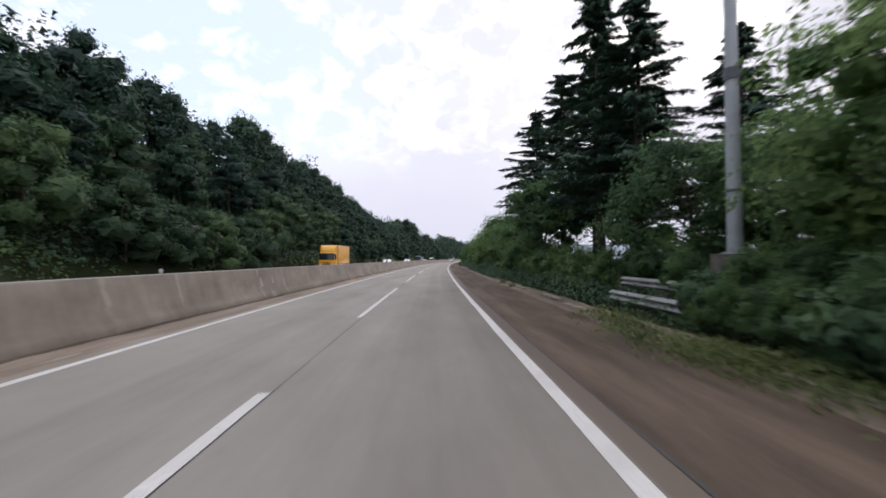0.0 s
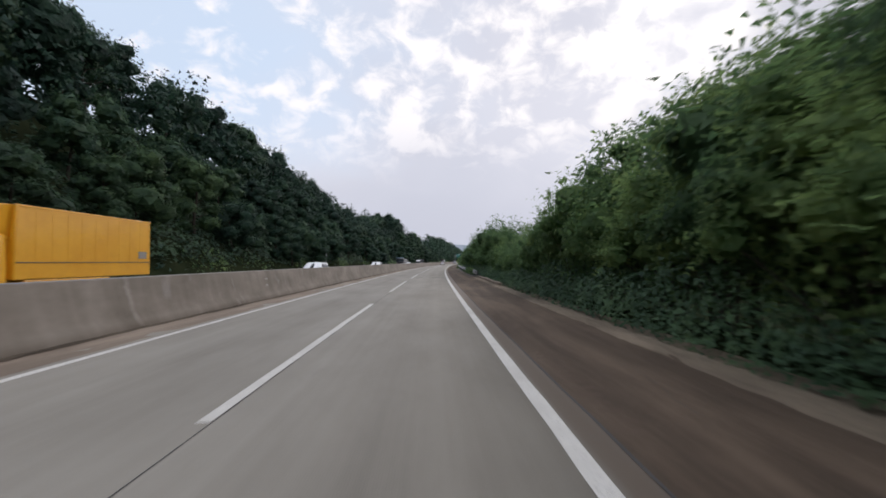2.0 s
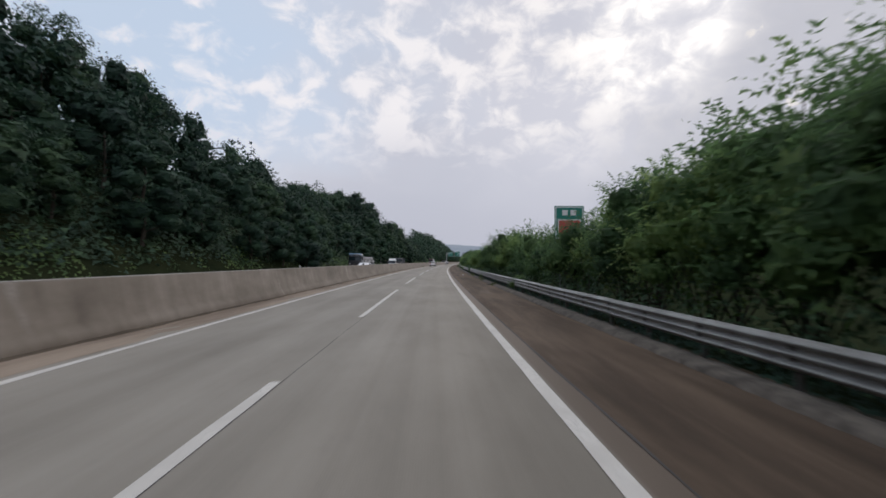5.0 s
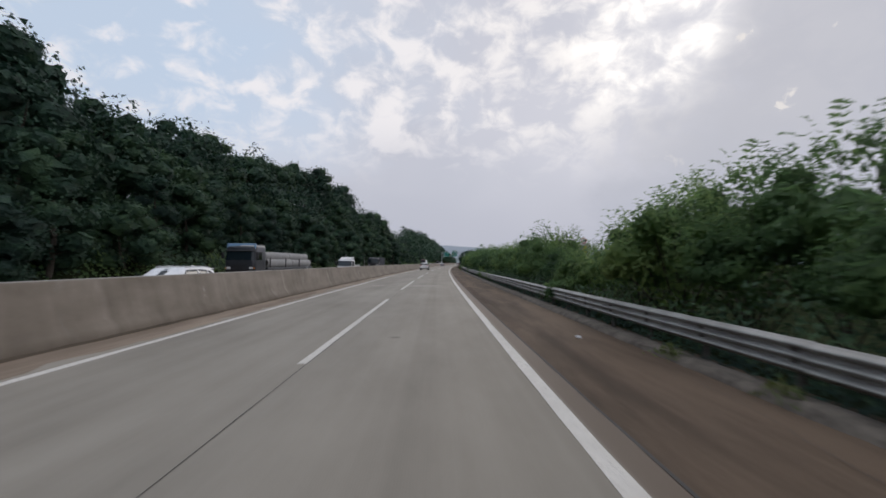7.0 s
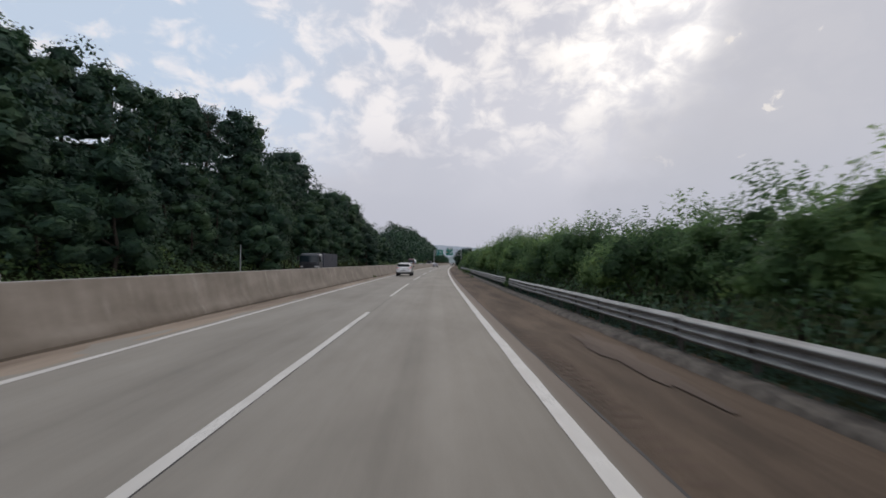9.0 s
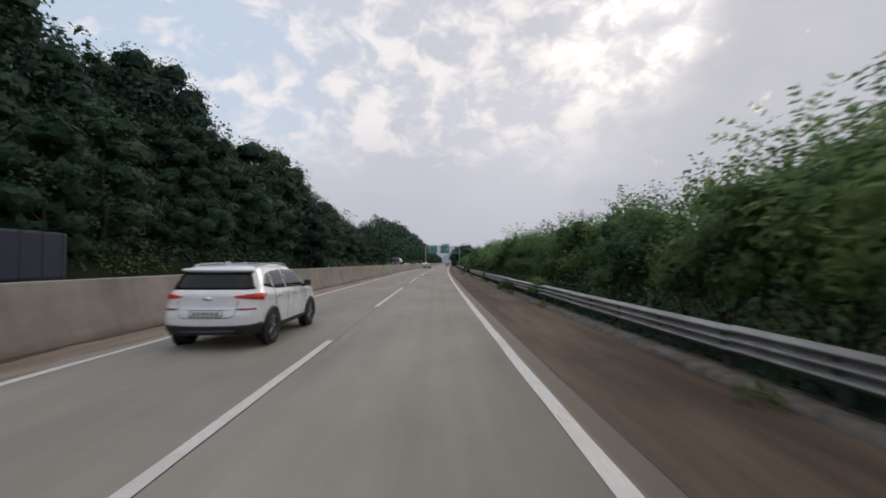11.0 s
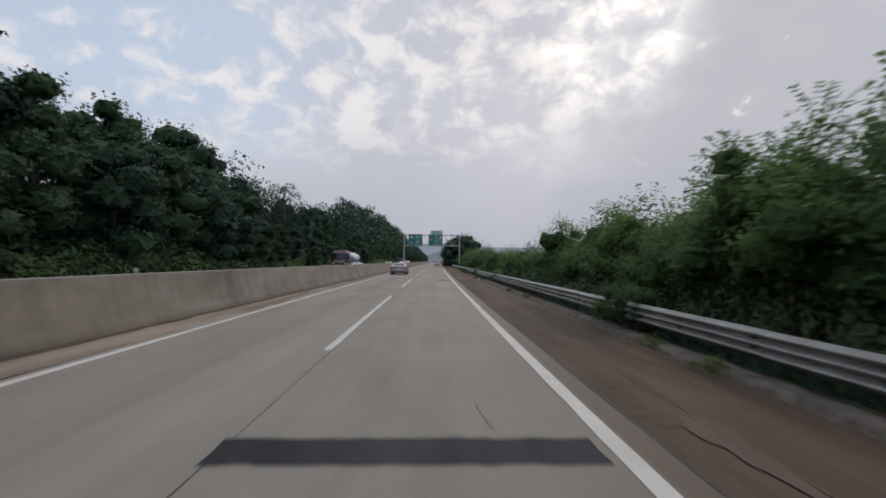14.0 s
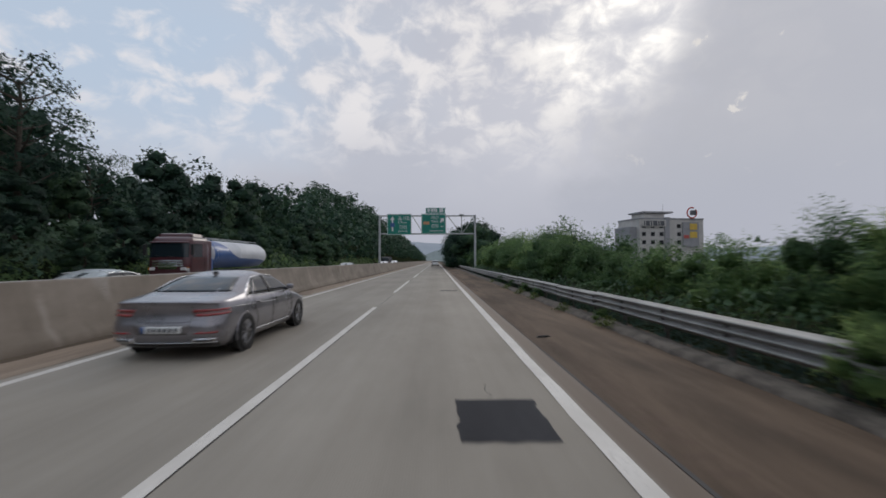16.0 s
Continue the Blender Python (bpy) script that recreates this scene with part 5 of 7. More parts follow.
def saloon(paint=None):
    """A long low saloon with a sloping tail; its middle at the origin, nose along y."""
    paint = paint or M_SILVER
    car = new("saloon_car")
    h = Hull([(0.22, -2.28), (0.30, -2.44), (0.42, -2.49), (0.58, -2.49), (0.66, -2.46), (0.78, -2.43), (0.90, -2.43), (0.965, -2.46), (0.99, -2.44), (1.01, -2.28), (1.035, -2.05), (1.065, -1.86), (1.10, -1.75), (1.22, -1.42), (1.33, -1.05), (1.40, -0.74), (1.44, -0.48), (1.468, -0.2)],
             [(0.22, 2.30), (0.32, 2.44), (0.5, 2.48), (0.62, 2.44), (0.70, 2.34), (0.78, 2.15), (0.86, 1.80), (0.92, 1.45), (0.96, 1.27), (1.10, 0.96), (1.25, 0.60), (1.36, 0.30), (1.43, 0.06), (1.468, -0.12)],
             [(0.20, 0.86), (0.28, 0.91), (0.42, 0.945), (0.58, 0.962), (0.74, 0.958), (0.86, 0.94), (0.95, 0.915), (0.985, 0.90), (1.10, 0.838), (1.25, 0.750), (1.36, 0.672), (1.41, 0.61), (1.44, 0.53), (1.458, 0.42), (1.468, 0.26)],
             [(0.2, 0.24), (0.6, 0.30), (0.95, 0.32), (1.0, 0.36), (1.1, 0.44), (1.468, 0.3)], [(0.2, 0.5), (0.8, 0.6), (1.0, 0.35), (1.468, 0.25)], 0.08, 0.042)
    levels = np.unique(np.concatenate([np.linspace(0.20, 0.95, 18), [0.965, 0.978, 0.99, 1.0, 1.01, 1.022, 1.035, 1.05, 1.065, 1.08, 1.10], np.linspace(1.14, 1.40, 9), [1.42, 1.435, 1.447, 1.456, 1.463, 1.468]]))
    part_np("body", h.body("body", paint, levels), car, "metallic silver bodywork" if paint is M_SILVER else "")
    h.on_tail("rear_window", [(-0.66, 1.105), (0.66, 1.105), (0.62, 1.355), (-0.62, 1.355)], M_SCREEN, car, "dark sloping rear window", 0.004, 0.015, 16, 8)
    nose = lambda q, z, o: (q * 0.80 * h.half(z, o)[0][-9][0], float(np.interp(z, *h.nose)) + o - 0.10 * q * q, z)
    part_np("windscreen", h.piece("windscreen", nose, [(-0.8, 0.985), (0.8, 0.985), (0.8, 1.36), (-0.8, 1.36)], M_GLASS, 0.006, 12, 6), car)
    for sg in (1, -1):
        h.on_side("side_window", sg, [(-1.06, 1.0), (-0.26, 0.995), (-0.24, 1.36), (-0.74, 1.325)], M_GLASS, car, "dark rear side window", 0.004, 0.0)
        h.on_side("quarter_window", sg, [(-1.38, 1.015), (-1.09, 1.0), (-0.78, 1.315), (-0.96, 1.24)], M_GLASS, car, "dark quarter window", 0.004, 0.0, 6, 5)
        h.on_side("side_window", sg, [(-0.20, 0.995), (0.98, 0.985), (0.36, 1.325), (-0.18, 1.365)], M_GLASS, car, "dark front side window", 0.004, 0.0)
        h.on_side("pillar", sg, [(-0.27, 0.995), (-0.19, 0.995), (-0.17, 1.365), (-0.25, 1.36)], M_TRIM, car, "", 0.007, 0.0, 3, 5)
        h.side_line("window_trim", sg, [(1.0, 0.975), (0.0, 0.985), (-0.9, 0.992), (-1.38, 1.005), (-1.42, 1.03), (-1.30, 1.12), (-1.05, 1.24), (-0.75, 1.345), (-0.25, 1.378), (0.05, 1.372), (0.34, 1.340)], M_CHROME, car, 0.011, 0.004, "chrome trim round the side windows")
        h.side_line("door_seam", sg, [(-1.10, 0.99), (-1.12, 0.80), (-1.02, 0.55), (-1.0, 0.33)], M_TRIM, car, 0.005)
        h.side_line("door_seam", sg, [(-0.22, 0.99), (-0.22, 0.3)], M_TRIM, car, 0.005)
        h.side_line("door_seam", sg, [(0.98, 0.96), (0.95, 0.6), (0.88, 0.3)], M_TRIM, car, 0.005)
        h.side_line("waist_crease", sg, [(-1.95, 0.86), (-1.0, 0.835), (0.3, 0.80), (1.3, 0.76)], paint, car, 0.010, -0.004)
        h.side_line("sill_trim", sg, [(-1.0, 0.325), (0.95, 0.315)], M_CHROME, car, 0.013, 0.0)
        for y in (-0.92, 0.06):
            x = h.side(y, 0.80)
            part("door_handle", box(min(sg * (x - 0.02), sg * (x + 0.022)), max(sg * (x - 0.02), sg * (x + 0.022)), y - 0.11, y + 0.11, 0.855, 0.88, 0.008), paint, car)
        mir = part("wing_mirror", box(min(sg * 0.93, sg * 1.07), max(sg * 0.93, sg * 1.07), 0.66, 0.80, 1.0, 1.12, 0.035), paint, car, "door mirror")
        part("mirror_foot", box(min(sg * 0.84, sg * 0.95), max(sg * 0.84, sg * 0.95), 0.71, 0.77, 0.98, 1.03, 0.012), M_TRIM, mir)
        for y in (-1.50, 1.51):
            arch(car, sg * (h.side(y, 0.5) + 0.004), y, 0.385, paint, 0.03)
            wheel(car, sg * (h.side(y, 0.5) + 0.012), y, 0.355, 0.24, 10)
        # twin slim tail lamps that run round the corner
        h.on_tail("lamp_housing", [(sg * 0.46, 0.735), (sg * 1.0, 0.765), (sg * 1.0, 0.862), (sg * 0.40, 0.868)], M_LAMP_HOUSING, car, "pale lamp housing", 0.004, 0.0, 14, 4)
        for z in (0.742, 0.815):
            h.on_tail("tail_lamp", [(sg * (0.47 if z < 0.8 else 0.43), z), (sg * 0.995, z + 0.028), (sg * 0.995, z + 0.052), (sg * (0.45 if z < 0.8 else 0.41), z + 0.042)], M_LAMP_RED, car, "slim red tail lamp", 0.013, 0.0, 14, 3)
        h.on_tail("reflector", [(sg * 0.47, 0.455), (sg * 0.80, 0.462), (sg * 0.80, 0.490), (sg * 0.50, 0.485)], M_LAMP_RED, car, "slim red reflector", 0.008, 0.0, 8, 3)
        h.on_tail("exhaust_tip", [(sg * 0.44, 0.315), (sg * 0.76, 0.325), (sg * 0.78, 0.375), (sg * 0.46, 0.372)], M_CHROME, car, "chrome framed exhaust", 0.016, 0.0, 8, 3)
        # black plate on the tip, in place of the shaded opening
        h.on_tail("exhaust_hole", [(sg * 0.47, 0.328), (sg * 0.73, 0.336), (sg * 0.75, 0.364), (sg * 0.49, 0.360)], M_TRIM, car, "", 0.021, 0.0, 8, 3)
        for z in (0.60, 0.66):
            part("headlamp", box(min(sg * 0.50, sg * 0.80), max(sg * 0.50, sg * 0.80), 2.14, 2.40, z, z + 0.04, 0.01), M_LAMP_CLEAR, car)
    h.on_tail("diffuser", [(-0.80, 0.225), (0.80, 0.225), (0.84, 0.30), (-0.84, 0.30)], M_TRIM, car, "black lower valance", 0.012)
    h.tail_line("bumper_strip", [(-0.82, 0.31), (0.0, 0.30), (0.82, 0.31)], M_CHROME, car, 0.008, 0.008)
    # the recess is a plate in darkened paint, its shade put into the colour
    h.on_tail("plate_recess", [(-0.36, 0.445), (0.36, 0.445), (0.40, 0.615), (-0.40, 0.615)], M_SILVER_SHADED, car, "", 0.003)
    plate = h.on_tail("number_plate", [(-0.285, 0.470), (0.285, 0.470), (0.285, 0.585), (-0.285, 0.585)], M_PLATE, car, "white number plate", 0.012)
    h.on_tail("plate_band", [(-0.285, 0.472), (-0.235, 0.472), (-0.235, 0.583), (-0.285, 0.583)], M_BLUE, plate, "", 0.016, 0.0, 3, 3)
    for i in range(6):
        q = -0.19 + i * 0.075
        h.on_tail("lettering", [(q, 0.495), (q + 0.05, 0.495), (q + 0.05, 0.562), (q, 0.562)], M_GREY, plate, "", 0.015, 0.0, 2, 2)
    h.tail_line("boot_lip", [(-0.80, 0.955), (-0.5, 0.972), (0.0, 0.978), (0.5, 0.972), (0.80, 0.955)], paint, car, 0.020, 0.0)
    h.tail_line("boot_seam", [(-0.43, 0.93), (-0.41, 0.70), (-0.37, 0.655), (-0.2, 0.645), (0.2, 0.645), (0.37, 0.655), (0.41, 0.70), (0.43, 0.93)], M_TRIM, car, 0.005)
    bm = bmesh.new()
    for a in np.linspace(0, 1, 6):
        block(bm, -0.012, 0.012, -0.80 - 0.02 * a, -0.62 - 0.09 * a, 1.39 + 0.012 * a, 1.425 + 0.045 * a - 0.02 * a * a)
    part("roof_fin", bm, M_TRIM, car, "shark-fin aerial")
    lens("grille", car, [(-0.42, 0.30), (0.42, 0.30), (0.5, 0.62), (0.0, 0.70), (-0.5, 0.62)], 2.50, 0.03, M_TRIM)
    return tagged(car, "metallic silver-grey saloon with slim twin tail lamps" if paint is M_SILVER else "pale pearl saloon on the opposite carriageway", "car")


def white_suv(name="suv_car", paint=None, lit=True):
    """A tall five-door car with dark cladding; its middle at the origin, nose along y."""
    paint = paint or M_WHITE
    car = new(name)
    h = Hull([(0.30, -2.08), (0.36, -2.17), (0.48, -2.215), (0.64, -2.225), (0.74, -2.20), (0.80, -2.17), (0.92, -2.155), (1.03, -2.15), (1.08, -2.125), (1.14, -2.07), (1.46, -1.86), (1.53, -1.83), (1.57, -1.66), (1.61, -1.30), (1.635, -0.95), (1.65, -0.55)],
             [(0.30, 2.02), (0.45, 2.20), (0.70, 2.22), (0.84, 2.17), (0.94, 2.05), (1.0, 1.80), (1.04, 1.45), (1.08, 1.20), (1.28, 0.92), (1.46, 0.62), (1.55, 0.42), (1.61, 0.16), (1.65, -0.2)],
             [(0.28, 0.84), (0.36, 0.895), (0.50, 0.918), (0.70, 0.928), (0.92, 0.925), (1.02, 0.91), (1.08, 0.885), (1.30, 0.795), (1.48, 0.712), (1.54, 0.672), (1.59, 0.60), (1.625, 0.50), (1.645, 0.36), (1.65, 0.24)],
             [(0.28, 0.26), (0.6, 0.30), (0.95, 0.34), (1.10, 0.34), (1.5, 0.26), (1.65, 0.2)], [(0.28, 0.4), (0.9, 0.5), (1.1, 0.3), (1.65, 0.2)], 0.07, 0.05)
    levels = np.unique(np.concatenate([np.linspace(0.28, 1.02, 19), [1.05, 1.08, 1.11, 1.14], np.linspace(1.18, 1.54, 11), [1.56, 1.58, 1.60, 1.615, 1.628, 1.638, 1.646, 1.65]]))
    part_np("body", h.body("body", paint, levels), car, "glossy white bodywork" if paint is M_WHITE else "")
    h.on_tail("rear_window", [(-0.80, 1.135), (0.80, 1.135), (0.80, 1.465), (-0.80, 1.465)], M_GLASS, car, "wide dark rear window", 0.006, -0.01, 18, 7)
    h.on_tail("roof_spoiler", [(-0.82, 1.485), (0.82, 1.485), (0.82, 1.535), (-0.82, 1.535)], paint, car, "spoiler over the rear window", 0.075, 0.0, 14, 3)
    nose = lambda q, z, o: (q * 0.80 * h.half(z, o)[0][-9][0], float(np.interp(z, *h.nose)) + o - 0.10 * q * q, z)
    part_np("windscreen", h.piece("windscreen", nose, [(-0.85, 1.09), (0.85, 1.09), (0.85, 1.52), (-0.85, 1.52)], M_GLASS, 0.008, 12, 6), car)
    for sg in (1, -1):
        h.on_side("side_window", sg, [(-1.12, 1.115), (-0.44, 1.095), (-0.42, 1.50), (-1.10, 1.465)], M_GLASS, car, "dark rear side window", 0.005)
        h.on_side("quarter_window", sg, [(-1.62, 1.19), (-1.17, 1.12), (-1.15, 1.455), (-1.38, 1.40)], M_GLASS, car, "dark quarter window", 0.005, 0.0, 6, 5)
        h.on_side("side_window", sg, [(-0.38, 1.095), (0.98, 1.075), (0.42, 1.475), (-0.36, 1.505)], M_GLASS, car, "dark front side window", 0.005)
        h.on_side("sill_cladding", sg, [(-1.0, 0.285), (1.0, 0.285), (1.0, 0.40), (-1.0, 0.40)], M_TRIM, car, "black plastic sill cladding", 0.014)
        h.on_side("rear_cladding", sg, [(-1.93, 0.32), (-1.70, 0.32), (-1.70, 0.48), (-1.93, 0.52)], M_TRIM, car, "", 0.014, 0.0, 4, 4)
        h.side_line("sill_strip", sg, [(-0.95, 0.405), (0.95, 0.405)], M_STEEL, car, 0.012, 0.012)
        rail = [(sg * x, y, z) for x, y, z in ((0.60, -1.50, 1.57), (0.605, -1.32, 1.612), (0.61, -0.5, 1.636), (0.61, 0.12, 1.618), (0.60, 0.30, 1.575))]
        bent("roof_rail", rail, 0.018, M_STEEL, car, 6, "silver roof rail")
        h.side_line("door_seam", sg, [(-1.15, 1.10), (-1.17, 0.85), (-1.0, 0.62), (-0.95, 0.42)], M_TRIM, car, 0.005)
        h.side_line("door_seam", sg, [(-0.41, 1.10), (-0.41, 0.42)], M_TRIM, car, 0.005)
        h.side_line("door_seam", sg, [(0.95, 1.06), (0.90, 0.42)], M_TRIM, car, 0.005)
        for y in (-0.98, -0.05):
            x = h.side(y, 0.93)
            part("door_handle", box(min(sg * (x - 0.02), sg * (x + 0.024)), max(sg * (x - 0.02), sg * (x + 0.024)), y - 0.11, y + 0.11, 0.94, 0.97, 0.008), M_CHROME, car, "chrome door handle")
        mir = part("wing_mirror", box(min(sg * 0.94, sg * 1.10), max(sg * 0.94, sg * 1.10), 0.66, 0.82, 1.08, 1.23, 0.04), M_TRIM, car, "black door mirror")
        part("mirror_foot", box(min(sg * 0.84, sg * 0.96), max(sg * 0.84, sg * 0.96), 0.72, 0.79, 1.05, 1.11, 0.012), M_TRIM, mir)
        for y in (-1.33, 1.34):
            arch(car, sg * (h.side(y, 0.6) + 0.004), y, 0.40, M_TRIM, 0.085)
            wheel(car, sg * (h.side(y, 0.6) + 0.016), y, 0.36, 0.23, 5)
        lamp = M_LAMP_LIT if lit else M_LAMP_RED
        h.on_tail("tail_lamp", [(sg * 0.47, 0.985), (sg * 1.0, 0.930), (sg * 1.0, 1.060), (sg * 0.42, 1.015)], lamp, car, "glowing red tail lamp" if lit else "", 0.012, 0.02, 12, 4)
        h.on_side("tail_lamp_side", sg, [(-1.85, 0.955), (-1.66, 1.0), (-1.62, 1.05), (-1.85, 1.055)], lamp, car, "", 0.012, 0.0, 5, 4)
        h.on_tail("reflector", [(sg * 0.50, 0.760), (sg * 0.82, 0.765), (sg * 0.82, 0.795), (sg * 0.48, 0.79)], M_LAMP_RED, car, "slim red reflector", 0.010, 0.0, 8, 3)
        lens("headlamp", car, [(sg * 0.42, 0.78), (sg * 0.66, 0.80), (sg * 0.68, 0.88), (sg * 0.44, 0.86)][::sg], 2.15, 0.08, M_LAMP_CLEAR)
    h.on_tail("rear_bumper", [(-1.0, 0.285), (1.0, 0.285), (1.0, 0.515), (-1.0, 0.515)], M_TRIM, car, "black plastic rear bumper", 0.016, -0.05, 18, 5)
    h.on_tail("skid_plate", [(-0.45, 0.33), (0.45, 0.33), (0.50, 0.385), (-0.50, 0.385)], M_GREY, car, "", 0.024)
    h.tail_line("chrome_strip", [(-0.42, 0.775), (-0.2, 0.770), (0.2, 0.770), (0.42, 0.775)], M_CHROME, car, 0.009, 0.004, "chrome strip on the tailgate")
    h.tail_line("tailgate_seam", [(-0.50, 0.93), (-0.46, 0.66), (-0.40, 0.615), (0.0, 0.61), (0.40, 0.615), (0.46, 0.66), (0.50, 0.93)], M_TRIM, car, 0.005)
    plate = h.on_tail("number_plate", [(-0.27, 0.645), (0.27, 0.645), (0.27, 0.752), (-0.27, 0.752)], M_PLATE, car, "white number plate", 0.012)
    h.tail_line("plate_edge", [(-0.275, 0.64), (-0.275, 0.757), (0.275, 0.757), (0.275, 0.64), (-0.275, 0.64)], M_GREY, plate, 0.005, 0.012)
    for i in range(6):
        q = -0.21 + i * 0.075
        h.on_tail("lettering", [(q, 0.668), (q + 0.045, 0.668), (q + 0.045, 0.730), (q, 0.730)], M_GREY, plate, "", 0.016, 0.0, 2, 2)
    h.on_tail("badge", [(-0.075, 0.935), (0.075, 0.935), (0.06, 0.995), (-0.06, 0.995)], M_CHROME, car, "chrome badge", 0.012, 0.012, 6, 3)
    bm = bmesh.new()
    for a in np.linspace(0, 1, 6):
        block(bm, -0.012, 0.012, -1.40 - 0.02 * a, -1.22 - 0.09 * a, 1.60 + 0.010 * a, 1.645 + 0.045 * a - 0.02 * a * a)
    part("roof_fin", bm, paint, car, "shark-fin aerial")
    lens("grille", car, [(-0.40, 0.50), (0.40, 0.50), (0.46, 0.74), (0.38, 0.82), (-0.38, 0.82), (-0.46, 0.74)], 2.24, 0.03, M_TRIM)
    return tagged(car, "white sport utility car with black lower trim" if paint is M_WHITE else "small dark car far ahead in the lane", "car")


def cab(truck, paint, w, h, length, deck, glass_z, visor=None, grille=M_TRIM, rake=0.17, corner=0.24, crown=0.22):
    """A lorry's forward-control cab with rounded corners; its front at y = 0, the rest behind it (negative y)."""
    z0, z1 = glass_z

    def ring(z, out=0.0):
        e = min(max((z - (h - crown)) / crown, 0.0), 1.0)
        inset = crown * (1 - math.sqrt(max(1 - e * e, 0.0)))
        low = 0.05 * max((deck + 0.25 - z) / 0.25, 0.0)
        up_ = max(z - z0, 0.0)
        hw = w / 2 - 0.7 * inset - 0.035 * up_ - low + out
        yf = -rake * up_ - inset - low + out + 0.03 * math.sin(math.pi * min(max((z - deck) / (z0 - deck), 0), 1))
        r = min(corner, hw * 0.5)
        side = [(hw, y) for y in np.linspace(-length, yf - r, 8)]
        arc_ = [(hw - r + r * math.cos(a), yf - r + r * math.sin(a)) for a in np.linspace(0, math.pi / 2, 7)[1:-1]]
        bow = lambda x: yf + 0.03 * (1 - (x / max(hw - r, 0.1)) ** 2)
        front = [(x, bow(x)) for x in np.linspace(hw - r, -(hw - r), 11)]
        pts = side + arc_ + front + [(-x, y) for x, y in arc_[::-1]] + [(-x, y) for x, y in side[::-1]]
        return np.array([(x, y, z) for x, y in pts])
    zs = np.concatenate([np.linspace(deck, h - crown, 12), h - crown + crown * np.sin(np.linspace(0.15, 1.0, 7) * math.pi / 2)])
    rings = [ring(z) for z in zs]
    n_ = len(rings[0])
    lid = rings[-1] * [0.5, 1, 1] + [0, 0, 0.012]
    lid[:, 1] = -length / 2 + (lid[:, 1] + length / 2) * 0.5
    body = part_np("cab", np_mesh("cab", np.concatenate([rings[0] * [0.02, 1, 1], *rings, lid, lid * [0.02, 1, 1]]), grid_faces(len(rings) + 3, n_, True), paint, smooth=True), truck)

    def sheet(name, i0, i1, za, zb, mat, label="", out=0.012):
        V = np.concatenate([ring(z, out)[i0:i1] for z in np.linspace(za, zb, 6)])
        return part_np(name, np_mesh(name, V, grid_faces(6, i1 - i0), mat, smooth=True), body, label)
    sheet("windscreen", 10, n_ - 10, z0, z1, M_SCREEN, "dark windscreen")
    sheet("side_window", 3, 8, z0 + 0.02, z1 - 0.04, M_GLASS)
    sheet("side_window", n_ - 8, n_ - 3, z0 + 0.02, z1 - 0.04, M_GLASS)
    sheet("grille", 15, n_ - 15, deck + 0.30, z0 - 0.30, grille, "", 0.016)
    for zz in np.linspace(deck + 0.36, z0 - 0.38, 3):
        sheet("grille_bar", 15, n_ - 15, zz, zz + 0.035, M_CHROME if grille is M_CHROME else paint, "", 0.03)
    sheet("bumper", 9, n_ - 9, deck + 0.01, deck + 0.20, paint if grille is M_CHROME else M_TRIM, "", 0.05)
    for x in (-0.35, 0.30):  # wipers at rest
        bm = rod(bmesh.new(), (x, 0.05, z0 + 0.03), (x + 0.42, 0.045, z0 + 0.10), 0.012, None, 5)
        part("wiper", bm, M_TRIM, body)
    for sg in (1, -1):
        lo, hi = sorted((sg * w * 0.30, sg * w * 0.43))
        part("headlamp", box(lo, hi, -0.04, 0.055, deck + 0.24, deck + 0.42, 0.03), M_LAMP_CLEAR, body)
        lo, hi = sorted((sg * w * 0.43, sg * w * 0.475))
        part("indicator", box(lo, hi, -0.12, -0.01, deck + 0.25, deck + 0.41, 0.02), M_ORANGE_LENS, body)
        lo, hi = sorted((sg * (w / 2 + 0.06), sg * (w / 2 + 0.24)))
        part("mirror", box(lo, hi, -0.10, 0.02, z0 + 0.12, z1 - 0.10, 0.03), M_TRIM, body)
        part("mirror_arm", rod(bmesh.new(), (sg * (w / 2 - 0.10), -0.16, z1 - 0.06), (sg * (w / 2 + 0.14), -0.04, z1 - 0.12), 0.015, None, 6), M_TRIM, body)
        for i_ in (2, 8):
            bm = bmesh.new()
            for za, zb in zip(np.linspace(deck + 0.15, z1, 8), np.linspace(deck + 0.15, z1, 8)[1:]):
                pa, pb = ring(za, 0.002)[i_], ring(zb, 0.002)[i_]
                rod(bm, (sg * pa[0], pa[1], za), (sg * pb[0], pb[1], zb), 0.007, None, 4, False)
            part("door_seam", bm, M_TRIM, body)
    if visor:
        V = np.concatenate([ring(z, o)[11:n_ - 11] for z, o in ((z1 + 0.10, 0.0), (z1 + 0.08, 0.08), (z1 + 0.02, 0.13), (z1 + 0.0, 0.10), (z1 + 0.05, 0.0))])
        part_np("sun_visor", np_mesh("sun_visor", V, grid_faces(5, n_ - 22), visor, smooth=True), body)
    return body


def truck_wheels(truck, w, ys, r=0.5):
    for y in ys:
        for sg in (1, -1):
            wheel(truck, sg * w / 2, y, r, 0.30, 8)


def chassis(truck, y0, y1, z=0.85):
    bm = block(bmesh.new(), -0.45, -0.33, y0, y1, z - 0.22, z, 0.01)
    block(bm, 0.33, 0.45, y0, y1, z - 0.22, z, 0.01)
    for y in np.linspace(y0 + 0.3, y1 - 0.3, 5):
        block(bm, -0.33, 0.33, y - 0.05, y + 0.05, z - 0.18, z - 0.04)
    return part("chassis", bm, M_GREY, truck)


